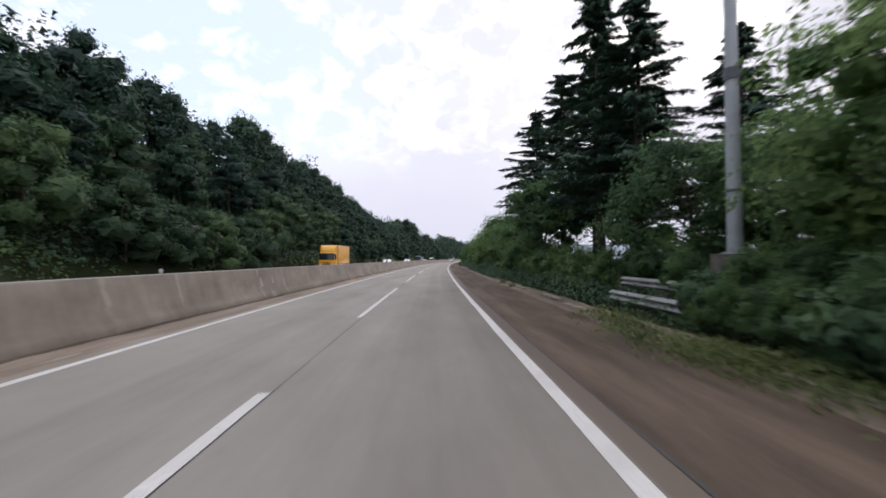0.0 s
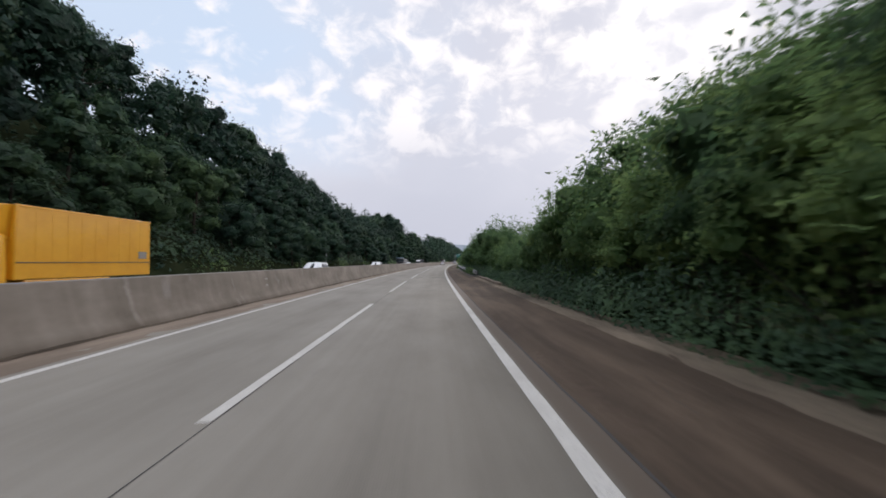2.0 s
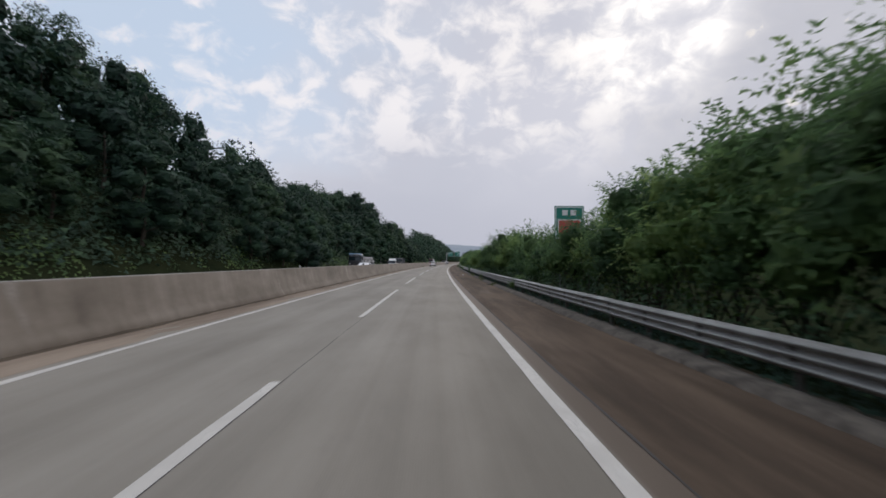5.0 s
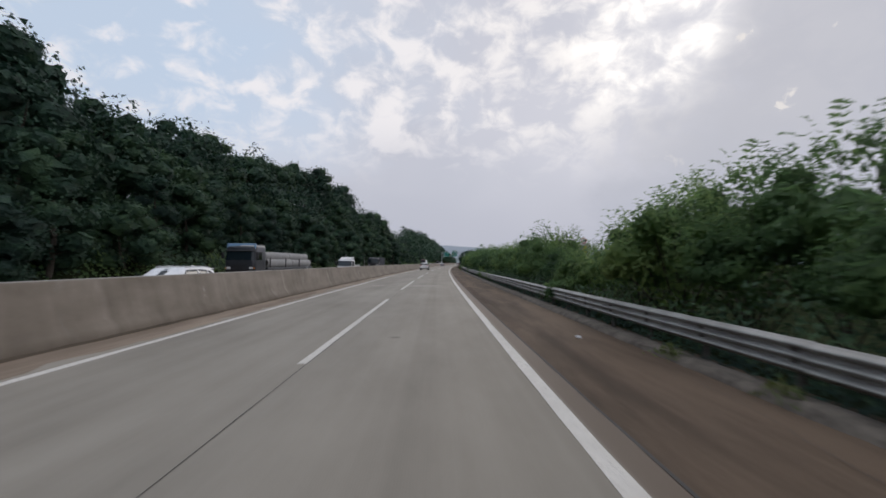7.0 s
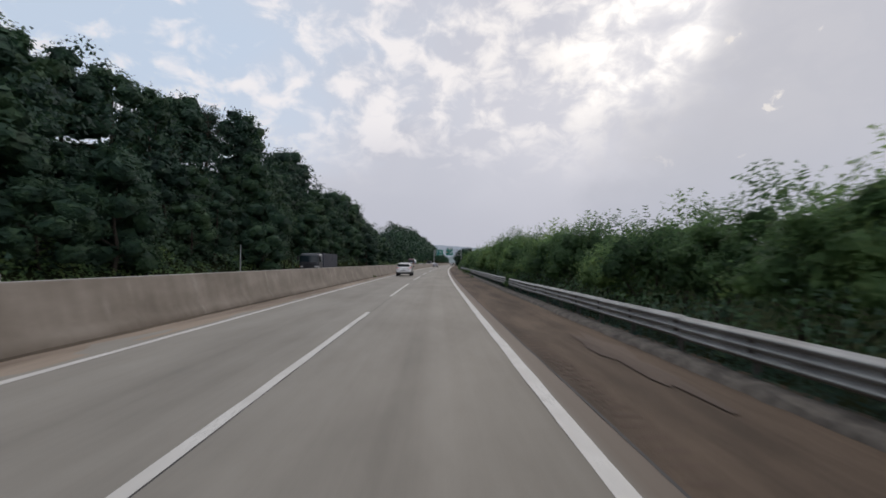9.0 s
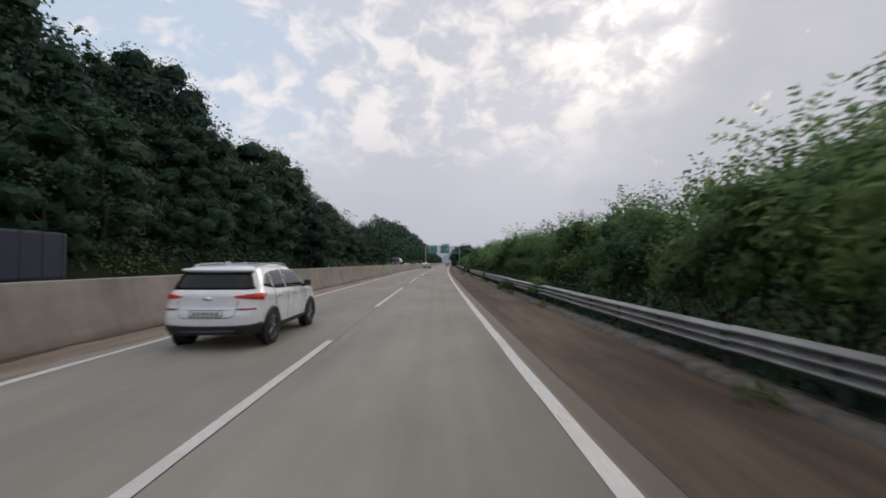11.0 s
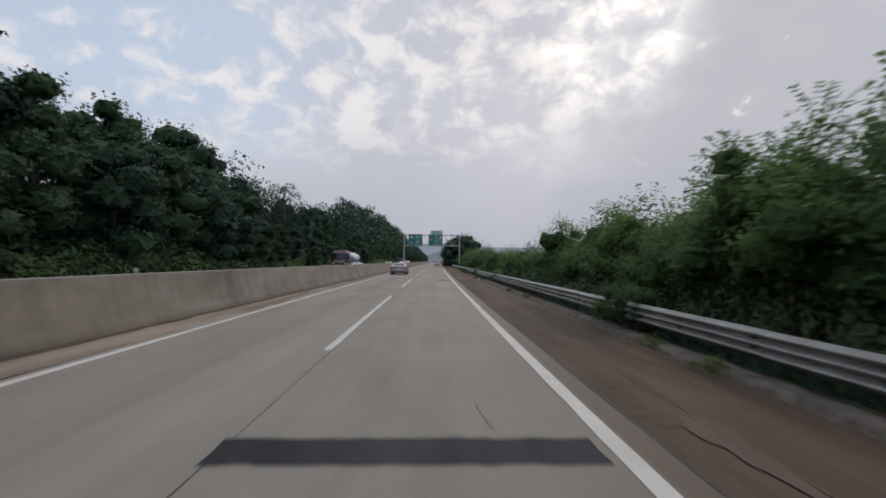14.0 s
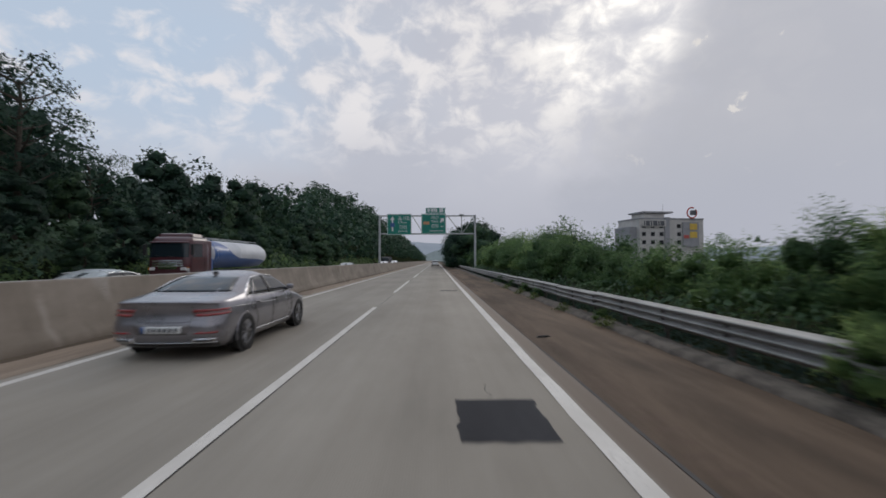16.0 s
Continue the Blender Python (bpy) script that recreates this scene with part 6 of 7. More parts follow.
def yellow_box_truck():
    t = new("box_truck")
    cab(t, M_YELLOW, 2.25, 2.70, 1.75, 0.62, (1.62, 2.46), M_TRIM)
    # wind deflector swept up to the box
    rows_ = []
    for q in np.linspace(0, 1, 12):
        z = 2.50 + 1.20 * math.sin(q * math.pi / 2)
        y = -0.30 - 1.15 * (1 - math.cos(q * math.pi / 2))
        hw = 1.02 + 0.14 * q
        r = 0.30
        pts = [(hw, -1.95)] + [(hw - r + r * math.cos(a), y - r + r * math.sin(a)) for a in np.linspace(0, math.pi / 2, 7)]
        pts += [(0.0, y + 0.05)] + [(-a, b) for a, b in pts[::-1]]
        rows_.append([(x, min(yy, -1.0 + (yy + 1.0)), z) for x, yy in pts])
    rows_.append([(x * 0.97, -1.95 + (yy + 1.95) * 0.2, 3.715) for x, yy, z in rows_[-1]])
    part_np("wind_deflector", np_mesh("wind_deflector", np.array(rows_).reshape(-1, 3), grid_faces(len(rows_), len(rows_[0]), True), M_YELLOW, smooth=True), t, "rounded yellow wind deflector")
    body = part("cargo_box", box(-1.2, 1.2, -9.4, -1.95, 1.05, 3.72, 0.05), M_YELLOW, t, "yellow cargo box")
    for sg in (1, -1):
        bm = bmesh.new()
        for y in np.linspace(-9.3, -2.05, 11):
            block(bm, min(sg * 1.2, sg * 1.206), max(sg * 1.2, sg * 1.206), y - 0.012, y + 0.012, 1.75, 3.6, 0.002)
        part("rib", bm, M_YELLOW, body)
        part("hinge_rail", box(min(sg * 1.2, sg * 1.225), max(sg * 1.2, sg * 1.212), -9.35, -2.0, 1.66, 1.69, 0.004), M_GREY, body)
        part("box_edge", box(min(sg * 1.19, sg * 1.22), max(sg * 1.19, sg * 1.22), -9.4, -1.95, 3.66, 3.74, 0.01), M_YELLOW, body)
        part("side_skirt", box(min(sg * 1.13, sg * 1.17), max(sg * 1.13, sg * 1.17), -6.6, -2.4, 0.55, 1.03, 0.02), M_YELLOW, t)
        part("logo", box(min(sg * 1.2, sg * 1.212), max(sg * 1.2, sg * 1.212), -9.1, -8.5, 1.85, 2.2, 0.02), M_PALE_PATCH, body, "pale emblem patch")
    chassis(t, -9.2, -1.0)
    truck_wheels(t, 2.3, (-1.0, -7.2), 0.46)
    return tagged(t, "yellow box lorry with wind deflector over the cab", "truck")


def pipe_truck():
    t = new("pipe_truck")
    cab(t, M_DARK, 2.4, 3.0, 2.1, 0.85, (1.80, 2.50), M_TRIM)
    part("roof_board", box(-1.12, 1.12, -0.42, -0.22, 2.62, 3.12, 0.04), M_SKY_PANEL, t, "pale blue board over the windscreen")
    part("board_band", box(-1.0, 0.1, -0.216, -0.205, 2.78, 2.98, 0.004), M_PLATE, t)
    part("rear_wall", box(-1.1, 1.1, -2.2, -2.05, 1.2, 3.05, 0.04), M_PALE_PATCH, t, "pale board behind the cab")
    chassis(t, -15.5, -1.2, 1.0)
    part("bed", box(-1.2, 1.2, -15.5, -2.6, 1.02, 1.2, 0.03), M_GREY, t)
    for y in (-3.2, -7.0, -11.0, -15.0):
        for sg in (1, -1):
            part("stake", box(sg * 1.16 - 0.04, sg * 1.16 + 0.04, y - 0.05, y + 0.05, 1.2, 2.0, 0.01), M_TRIM, t)
    truck_wheels(t, 2.4, (-1.2, -4.2, -12.6, -13.9), 0.5)
    return tagged(t, "grey flatbed lorry that carries concrete pipes", "truck")


def pipe(length, r):
    n = 24
    ang = np.linspace(0, 2 * math.pi, n, endpoint=False)
    prof = [(r * 0.82, 0.01), (r, 0.0), (r, length * 0.97), (r * 1.1, length * 0.972), (r * 1.1, length), (r * 0.82, length - 0.01), (r * 0.82, 0.01)]
    V = np.array([[math.cos(a) * q, y, math.sin(a) * q] for q, y in prof for a in ang])
    return new("concrete_pipe", np_mesh("concrete_pipe", V, grid_faces(len(prof), n, True), M_PIPE, smooth=False))


def light_truck():
    t = new("light_truck")
    cab(t, M_WHITE, 1.70, 1.97, 1.75, 0.55, (1.22, 1.84), None, M_TRIM, 0.52, 0.22, 0.16)
    bm = box(-0.72, 0.72, -1.75, -0.50, 1.93, 2.26, 0.02)
    for v in bm.verts:
        if v.co.y > -1.0:
            v.co.z = 1.93 + (v.co.z - 1.93) * 0.45
            v.co.x *= 0.86
    part("wind_deflector", bm, M_WHITE, t, "sloping white roof deflector")
    part("deflector_edge", box(-0.74, 0.74, -1.80, -1.72, 2.22, 2.29, 0.02), M_WHITE, t)
    chassis(t, -4.9, -0.8, 0.72)
    bed = part("bed", box(-0.83, 0.83, -4.95, -1.7, 0.74, 0.82, 0.02), M_WHITE, t)
    for sg in (1, -1):
        part("bed_side", box(min(sg * 0.80, sg * 0.84), max(sg * 0.80, sg * 0.84), -4.95, -1.7, 0.82, 1.36, 0.012), M_WHITE, bed)
    part("tailboard", box(-0.82, 0.82, -4.98, -4.94, 0.82, 1.34, 0.012), M_WHITE, bed)
    part("headboard", box(-0.82, 0.82, -1.72, -1.66, 0.82, 1.62, 0.012), M_WHITE, bed)
    truck_wheels(t, 1.62, (-0.75, -3.6), 0.33)
    return tagged(t, "white light flatbed truck with empty bed", "truck")


def tank_truck():
    t = new("tank_truck")
    body = cab(t, M_RED, 2.45, 3.2, 2.1, 0.9, (1.93, 2.80), M_RED, M_CHROME, 0.15, 0.34, 0.30)
    for i in range(3):
        part("grille_slat", box(-0.90, 0.90, 0.03, 0.085, 1.36 + i * 0.15, 1.45 + i * 0.15, 0.02), M_CHROME, body, "chrome grille slat")
    bm = box(-1.1, 1.1, -2.0, -0.45, 3.0, 3.42, 0.20)
    for v in bm.verts:
        if v.co.z > 3.2:
            v.co.y = -1.225 + (v.co.y + 1.225) * 0.82
            v.co.x *= 0.92
    part("roof_fairing", bm, M_RED, t)
    for sg in (1, -1):
        part("side_fairing", box(min(sg * 1.10, sg * 1.2), max(sg * 1.10, sg * 1.2), -2.45, -1.95, 0.95, 3.0, 0.04), M_RED, t)
    chassis(t, -12.0, -1.2, 1.05)
    # long barrel with domed ends
    n, prof = 28, []
    for y, f in ((-2.75, 0.0), (-2.77, 0.45), (-2.85, 0.75), (-3.05, 0.93), (-3.35, 1.0), (-6.6, 1.0), (-6.62, 1.015), (-6.72, 1.015), (-6.74, 1.0), (-11.0, 1.0), (-11.3, 0.93), (-11.5, 0.72), (-11.58, 0.4), (-11.6, 0.0)):
        prof.append((y, f))
    V = np.array([[math.cos(a) * 1.18 * f, y, 2.18 + math.sin(a) * 0.98 * f] for y, f in prof for a in np.linspace(0, 2 * math.pi, n, endpoint=False)])
    tank = part_np("tank", np_mesh("tank", V, grid_faces(len(prof), n, True), M_TANK, smooth=True), t, "pale grey tank barrel")
    for sg in (1, -1):
        # blue paint over the lower flank, sweeping up to the tank's front end
        ys = np.linspace(-3.06, -11.25, 26)
        up_to = np.interp(ys, [-11.25, -9.5, -6.4, -5.4, -4.7, -3.9, -3.06], [-0.50, -0.34, -0.28, 0.0, 0.6, 1.2, 1.42])
        f_at = np.interp(ys, [p[0] for p in prof[::-1]], [p[1] for p in prof[::-1]])
        V = [[sg * math.cos(a) * 1.188 * f, y, 2.18 + math.sin(a) * 0.988 * f] for y, f, top in zip(ys, f_at, up_to) for a in np.linspace(-1.45, top, 20)]
        part_np("blue_flank", np_mesh("blue_flank", V, grid_faces(26, 20), M_BLUE, smooth=True), tank, "blue painted lower flank")
        bm = rod(bmesh.new(), (sg * 0.35, -3.2, 3.28), (sg * 0.35, -11.0, 3.28), 0.025, None, 6)
        for y in np.linspace(-3.4, -10.9, 7):
            rod(bm, (sg * 0.35, y, 3.1), (sg * 0.35, y, 3.28), 0.02, None, 6)
        part("walkway_rail", bm, M_STEEL, tank)
    bm = bmesh.new()
    for z in np.linspace(1.2, 3.0, 6):
        rod(bm, (-1.05, -2.66, z), (-0.6, -2.66, z), 0.02, None, 6)
    rod(bm, (-1.05, -2.66, 1.1), (-1.05, -2.66, 3.1), 0.025, None, 6)
    rod(bm, (-0.6, -2.66, 1.1), (-0.6, -2.66, 3.1), 0.025, None, 6)
    part("ladder", bm, M_BLUE, t, "blue ladder")
    part("front_frame", box(-1.15, 1.15, -2.72, -2.5, 1.05, 1.9, 0.03), M_BLUE, t)
    truck_wheels(t, 2.45, (-1.3, -3.6, -9.6, -10.9), 0.5)
    return tagged(t, "dark red lorry with a pale tank and blue frame", "truck")


def tarp_truck():
    t = new("covered_truck")
    cab(t, M_DARK, 2.35, 2.7, 1.8, 0.8, (1.7, 2.45), None)
    bm = box(-1.2, 1.2, -9.5, -2.0, 1.0, 2.78, 0.10)
    part("covered_load", bm, M_NAVY, t, "dark blue tarpaulin over the load")
    bm = bmesh.new()
    for y in np.linspace(-9.3, -2.2, 9):
        block(bm, -1.215, 1.215, y - 0.025, y + 0.025, 1.05, 2.79, 0.005)
    part("strap", bm, M_TRIM, t)
    chassis(t, -9.4, -1.0, 0.95)
    truck_wheels(t, 2.35, (-1.0, -7.2), 0.48)
    return tagged(t, "lorry with a dark blue tarpaulin over its load", "truck")


def oncoming(thing, s, u):
    thing.matrix_world = road_pose(s, u, 0.004, 180)
    return thing


silver = saloon()
silver.matrix_world = road_pose(387.05, -2.41, 0.006, 0)
silver.scale = (1.01, 1.02, 0.975)
suv = white_suv()
suv.matrix_world = road_pose(273.85, -2.10, 0.006, 0)
oncoming(yellow_box_truck(), 69.2, -13.5)
oncoming(pipe_truck(), 207.6, -13.4)
pp = pipe(5.8, 0.36)
first = True
for row, (xs, z) in enumerate((((-0.75, 0.0, 0.75), 1.57), ((-0.38, 0.38), 2.2))):
    for x in xs:
        for y0 in (3.0, 9.1):
            m = road_pose(207.6 + y0 + 0.15 * row, -13.4 + x, z, 0)
            ob = copy_thing(pp, m)
            tagged(ob, "pale concrete pipe stacked on the flatbed lorry", "pipe", "concrete pipes")
bpy.data.objects.remove(pp)
oncoming(light_truck(), 223.4, -8.7)
tanker = oncoming(tank_truck(), 403.3, -13.5)
tanker.scale = (1.0, 1.06, 0.965)
oncoming(tarp_truck(), 271.5, -13.5)

far_suv = white_suv(lit=False)
tagged(far_suv, "white sport utility car on the opposite carriageway", "car", "oncoming white cars")
oncoming(far_suv, 96.0, -8.6)
for s, u in ((133.5, -8.6), (191.0, -8.6), (468.0, -8.6)):
    c = copy_thing(far_suv, road_pose(s, u, 0.004, 180) @ Matrix.Diagonal((1, 1, 1.0 if s < 150 else 0.9, 1)))
pearl = oncoming(saloon(M_PEARL), 391.0, -8.4)
pearl.scale = (1.0, 1.0, 0.95)
copy_thing(pearl, road_pose(430.0, -8.5, 0.004, 180))
tarp = [o for o in bpy.data.objects if o.name == "covered_truck"][0]
copy_thing(tarp, road_pose(512.0, -13.5, 0.004, 180))
copy_thing(far_suv, road_pose(495.0, -9.0, 0.004, 180))
ahead = copy_thing(far_suv, road_pose(498, 1.8, 0.004, 0))
tagged(ahead, "white car driving far ahead in the lane", "car", "cars far ahead")
red_car = white_suv("far_car", M_RED, False)
red_car.matrix_world = road_pose(560, 1.9, 0.004, 0)
tagged(red_car, "dark red car far ahead in the lane", "car", "cars far ahead")


# ---- roadside furniture ----
M_SIGN = plain("sign_green", (0.002, 0.165, 0.125), (0.005, 0.205, 0.155), 1.5, 0.45, 0.0, 0.0, 20.0)
M_SIGN_WHITE = plain("sign_white", (0.60, 0.62, 0.62), (0.70, 0.72, 0.72), 4.0, 0.5, 0.0, 0.0)
M_SIGN_TAN = plain("sign_tan", (0.45, 0.24, 0.12), (0.55, 0.32, 0.18), 4.0, 0.5, 0.0, 0.0)
M_SIGN_RED = plain("sign_red", (0.42, 0.06, 0.05), (0.52, 0.10, 0.08), 4.0, 0.5, 0.0, 0.0)


def words(parent, text, x, y, z, size, mat, align="LEFT"):
    """Raised lettering that faces the traffic (towards -y)."""
    cu = bpy.data.curves.new("lettering", "FONT")
    cu.body, cu.size, cu.align_x, cu.extrude = text, size, align, 0.004
    tmp = bpy.data.objects.new("lettering", cu)
    scene.collection.objects.link(tmp)
    me = bpy.data.meshes.new_from_object(tmp.evaluated_get(bpy.context.evaluated_depsgraph_get()))
    bpy.data.objects.remove(tmp)
    me.materials.clear()
    me.materials.append(mat)
    ob = new("lettering", me)
    ob.parent = parent
    ob.matrix_local = pose(x, y, z, 90, 0, 0)
    return ob


def panel(parent, name, x0, x1, z0, z1, y, label=""):
    """A green sign with a white rim, on a backing frame."""
    p = part(name, box(x0, x1, y, y + 0.05, z0, z1, 0.01), M_SIGN, parent, label)
    bm = bmesh.new()
    t = 0.05
    for a in ((x0 + 0.04, x1 - 0.04, z0 + 0.04, z0 + 0.04 + t), (x0 + 0.04, x1 - 0.04, z1 - 0.04 - t, z1 - 0.04), (x0 + 0.04, x0 + 0.04 + t, z0 + 0.04, z1 - 0.04), (x1 - 0.04 - t, x1 - 0.04, z0 + 0.04, z1 - 0.04)):
        block(bm, a[0], a[1], y - 0.006, y, a[2], a[3])
    part("sign_rim", bm, M_SIGN_WHITE, p)
    bm = bmesh.new()
    for x in np.linspace(x0 + 0.3, x1 - 0.3, 3):
        block(bm, x - 0.04, x + 0.04, y + 0.05, y + 0.14, z0, z1)
    part("bracket", bm, M_STEEL, p)
    return p


def arrow(parent, pts, y, mat):
    return lens("arrow", parent, pts, y, 0.006, mat)


def gantry():
    gy = new("sign_gantry")
    x0, x1, top, low = -6.6, 6.9, 7.95, 5.4
    for x in (x0, x1):
        post = part("post", rod(bmesh.new(), (x, 0, 0.0), (x, 0, top + 0.12), 0.16, 0.15, 16), M_STEEL, gy)
        part("foot", box(x - 0.35, x + 0.35, -0.35, 0.35, -0.3, 0.55 if x > 0 else 0.3, 0.04), M_KERB, post)
    for z in (top, low):
        part("beam", rod(bmesh.new(), (x0, 0, z), (x1, 0, z), 0.10, None, 12), M_STEEL, gy)
    xs = [x0, -5.2, -2.0, -0.4, 3.0, 5.0, x1]
    for i in range(len(xs) - 1):
        a, b = (low, top) if i % 2 else (top, low)
        part("brace", rod(bmesh.new(), (xs[i], 0, a), (xs[i + 1], 0, b), 0.05, None, 8), M_STEEL, gy)
    part("brace", rod(bmesh.new(), (5.0, 0, low), (5.0, 0, top), 0.06, None, 8), M_STEEL, gy)
    part("camera_mount", box(4.7, 5.3, -0.3, 0.3, top + 0.05, top + 0.22, 0.03), M_STEEL, gy)
    left = panel(gy, "sign_panel", -5.52, -2.1, 5.25, 8.2, -0.22, "green direction sign with white arrow and place names")
    words(left, "동서울", -3.99, -0.235, 7.35, 0.62, M_SIGN_WHITE)
    words(left, "E.Seoul", -3.94, -0.235, 6.88, 0.40, M_SIGN_WHITE)
    words(left, "진천", -3.84, -0.235, 6.12, 0.62, M_SIGN_WHITE)
    words(left, "Jincheon", -3.96, -0.235, 5.66, 0.38, M_SIGN_WHITE)
    arrow(left, [(-4.86, 5.75), (-4.66, 5.75), (-4.66, 7.35), (-4.46, 7.35), (-4.76, 7.95), (-5.06, 7.35), (-4.86, 7.35)], -0.228, M_SIGN_WHITE)
    part("route_shield", box(-5.06, -4.46, -0.25, -0.232, 6.35, 6.95, 0.06), M_BLUE, left, "blue route shield")
    right = panel(gy, "sign_panel", -0.70, 2.78, 5.35, 8.2, -0.22, "green exit sign with white place names")
    words(right, "괴산", 0.67, -0.235, 7.48, 0.60, M_SIGN_WHITE)
    words(right, "Goesan", 0.67, -0.235, 7.04, 0.38, M_SIGN_WHITE)
    words(right, "증평", 0.67, -0.235, 6.26, 0.60, M_SIGN_WHITE)
    words(right, "Jeungpyeong", 0.52, -0.235, 5.72, 0.36, M_SIGN_WHITE)
    words(right, "Exit", 1.97, -0.235, 6.30, 0.36, M_SIGN_WHITE)
    part("route_plate", box(-0.43, 0.44, -0.25, -0.232, 6.72, 7.12, 0.04), M_SIGN_TAN, right, "tan route plate")
    arrow(right, [(1.94, 7.05), (2.08, 6.92), (2.34, 7.20), (2.46, 7.08), (2.50, 7.62), (1.96, 7.58), (2.10, 7.46)], -0.228, M_SIGN_WHITE)
    exit_no = panel(gy, "exit_panel", -0.1, 2.68, 8.23, 9.08, -0.22, "small green exit panel")
    bars(exit_no, 0.17, -0.228, 8.45, (0.22, 0.10, 0.0, 0.28, 0.16, 0.26), 0.5, M_SIGN_WHITE, 0.006, 0.07)
    part("exit_mark", box(1.85, 2.40, -0.24, -0.228, 8.42, 9.0, 0.02), M_SIGN_WHITE, exit_no)
    gy.matrix_world = road_pose(440.0, 0.70, 0.0)
    return tagged(gy, "grey tubular gantry with green direction signs over the road", "sign gantry")


gantry()


def roadside_board():
    b = new("roadside_sign")
    for x in (-0.5, 0.5):
        part("post", rod(bmesh.new(), (x, 0.06, -0.3), (x, 0.06, 4.6), 0.05, None, 10), M_STEEL, b)
    p = panel(b, "sign_panel", -0.78, 0.78, 2.05, 4.72, -0.02, "green sign board")
    part("red_field", box(-0.56, 0.56, -0.045, -0.026, 3.05, 3.95, 0.02), M_SIGN_RED, p, "faded red field framed in white")
    bm = bmesh.new()
    for a in ((-0.62, 0.62, 2.99, 3.05), (-0.62, 0.62, 3.95, 4.01), (-0.62, -0.56, 3.05, 3.95), (0.56, 0.62, 3.05, 3.95)):
        block(bm, a[0], a[1], -0.04, -0.026, a[2], a[3])
    part("field_rim", bm, M_SIGN_WHITE, p)
    bars(p, -0.38, -0.028, 4.22, (0.3, 0.3), 0.28, M_SIGN_WHITE, 0.006, 0.14)
    bars(p, -0.42, -0.028, 2.35, (0.5,), 0.14, M_SIGN_WHITE, 0.006)
    bars(p, 0.16, -0.028, 2.30, (0.14, 0.14), 0.36, M_SIGN_WHITE, 0.006, 0.06)
    b.matrix_world = road_pose(150.0, 9.2, -0.1)
    return tagged(b, "green roadside sign with a red field among bushes", "road sign")


roadside_board()


def lamp_post():
    lp = new("street_lamp")
    part("plinth", box(-0.36, 0.36, -0.36, 0.36, -0.6, 0.14, 0.03), M_KERB, lp, "square concrete plinth")
    pole = part("pole", rod(bmesh.new(), (0, 0, 0.1), (0, 0, 11.5), 0.165, 0.10, 16), M_STEEL, lp, "tapered grey steel pole")
    part("base_flange", rod(bmesh.new(), (0, 0, 0.14), (0, 0, 0.18), 0.27, None, 16), M_STEEL, pole)
    part("collar", rod(bmesh.new(), (0, 0, 4.15), (0, 0, 4.42), 0.175, None, 16), M_GREY, pole, "dark collar round the pole")
    part("strap", rod(bmesh.new(), (0, 0, 1.55), (0, 0, 1.62), 0.172, None, 16), M_GREY, pole)
    arm = part("arm", rod(bmesh.new(), (0, 0, 11.3), (-2.2, 0, 11.9), 0.06, 0.045, 10), M_STEEL, lp)
    part("lamp_head", box(-2.9, -2.1, -0.14, 0.14, 11.82, 11.98, 0.05), M_GREY, arm)
    lp.matrix_world = road_pose(17.25, 8.95, 1.6)
    return tagged(lp, "tall grey steel lamp post on a concrete plinth", "street lamp")


lamp_post()
mound = new("earth_mound", None)
bm = bmesh.new()
bmesh.ops.create_uvsphere(bm, u_segments=20, v_segments=10, radius=1.0)
for v in bm.verts:
    v.co = Vector((v.co.x * 2.2, v.co.y * 3.4, v.co.z * 1.75 + 0.15 * math.sin(v.co.x * 5) * math.cos(v.co.y * 4)))
bpy.data.objects.remove(mound)
mound = part("earth_mound", bm, M_SOIL)
mound.matrix_world = road_pose(17.0, 10.2, -0.1)
tagged(mound, "overgrown earth mound round the lamp's plinth", "mound")
n = 5000
v = unit(np.random.default_rng(3), n)
v[:, 2] = np.abs(v[:, 2])
pts = np.stack([v[:, 0] * 2.3, v[:, 1] * 3.5, v[:, 2] * 1.85], -1)
cov = new("mound_growth", leaf_mesh("mound_growth", leaf_tris(np.random.default_rng(4), pts, v + [0, 0, 0.3], 0.22, 0.6), M_LEAF_BRIGHT))
cov.matrix_world = road_pose(17.0, 10.2, -0.1)
tagged(cov, "creepers over the mound", "undergrowth", kind="stuff")

# small posts and a cabinet on the far verge
for s, u, h in ((133, -17.3, 3.2), (261.8, -17.3, 3.4), (281, -17.3, 3.0)):
    p = part("marker_post", rod(bmesh.new(), (0, 0, 0), (0, 0, h), 0.05, None, 8), M_STEEL)
    p.matrix_world = road_pose(s, u, -0.05)
    tagged(p, "thin grey post at the foot of the slope", "post", "marker posts")


# ---- the hotel block behind the bushes ----
M_RENDER = plain("render_pale", (0.42, 0.40, 0.38), (0.55, 0.53, 0.50), 0.3, 0.85, 0.0, 0.1, 6.0)
M_RENDER_DIM = plain("render_grey", (0.24, 0.24, 0.25), (0.34, 0.34, 0.35), 0.3, 0.85, 0.0, 0.1, 6.0)
M_OCHRE = plain("sign_ochre", (0.55, 0.36, 0.05), (0.68, 0.46, 0.08), 1.0, 0.5, 0.0, 0.0)


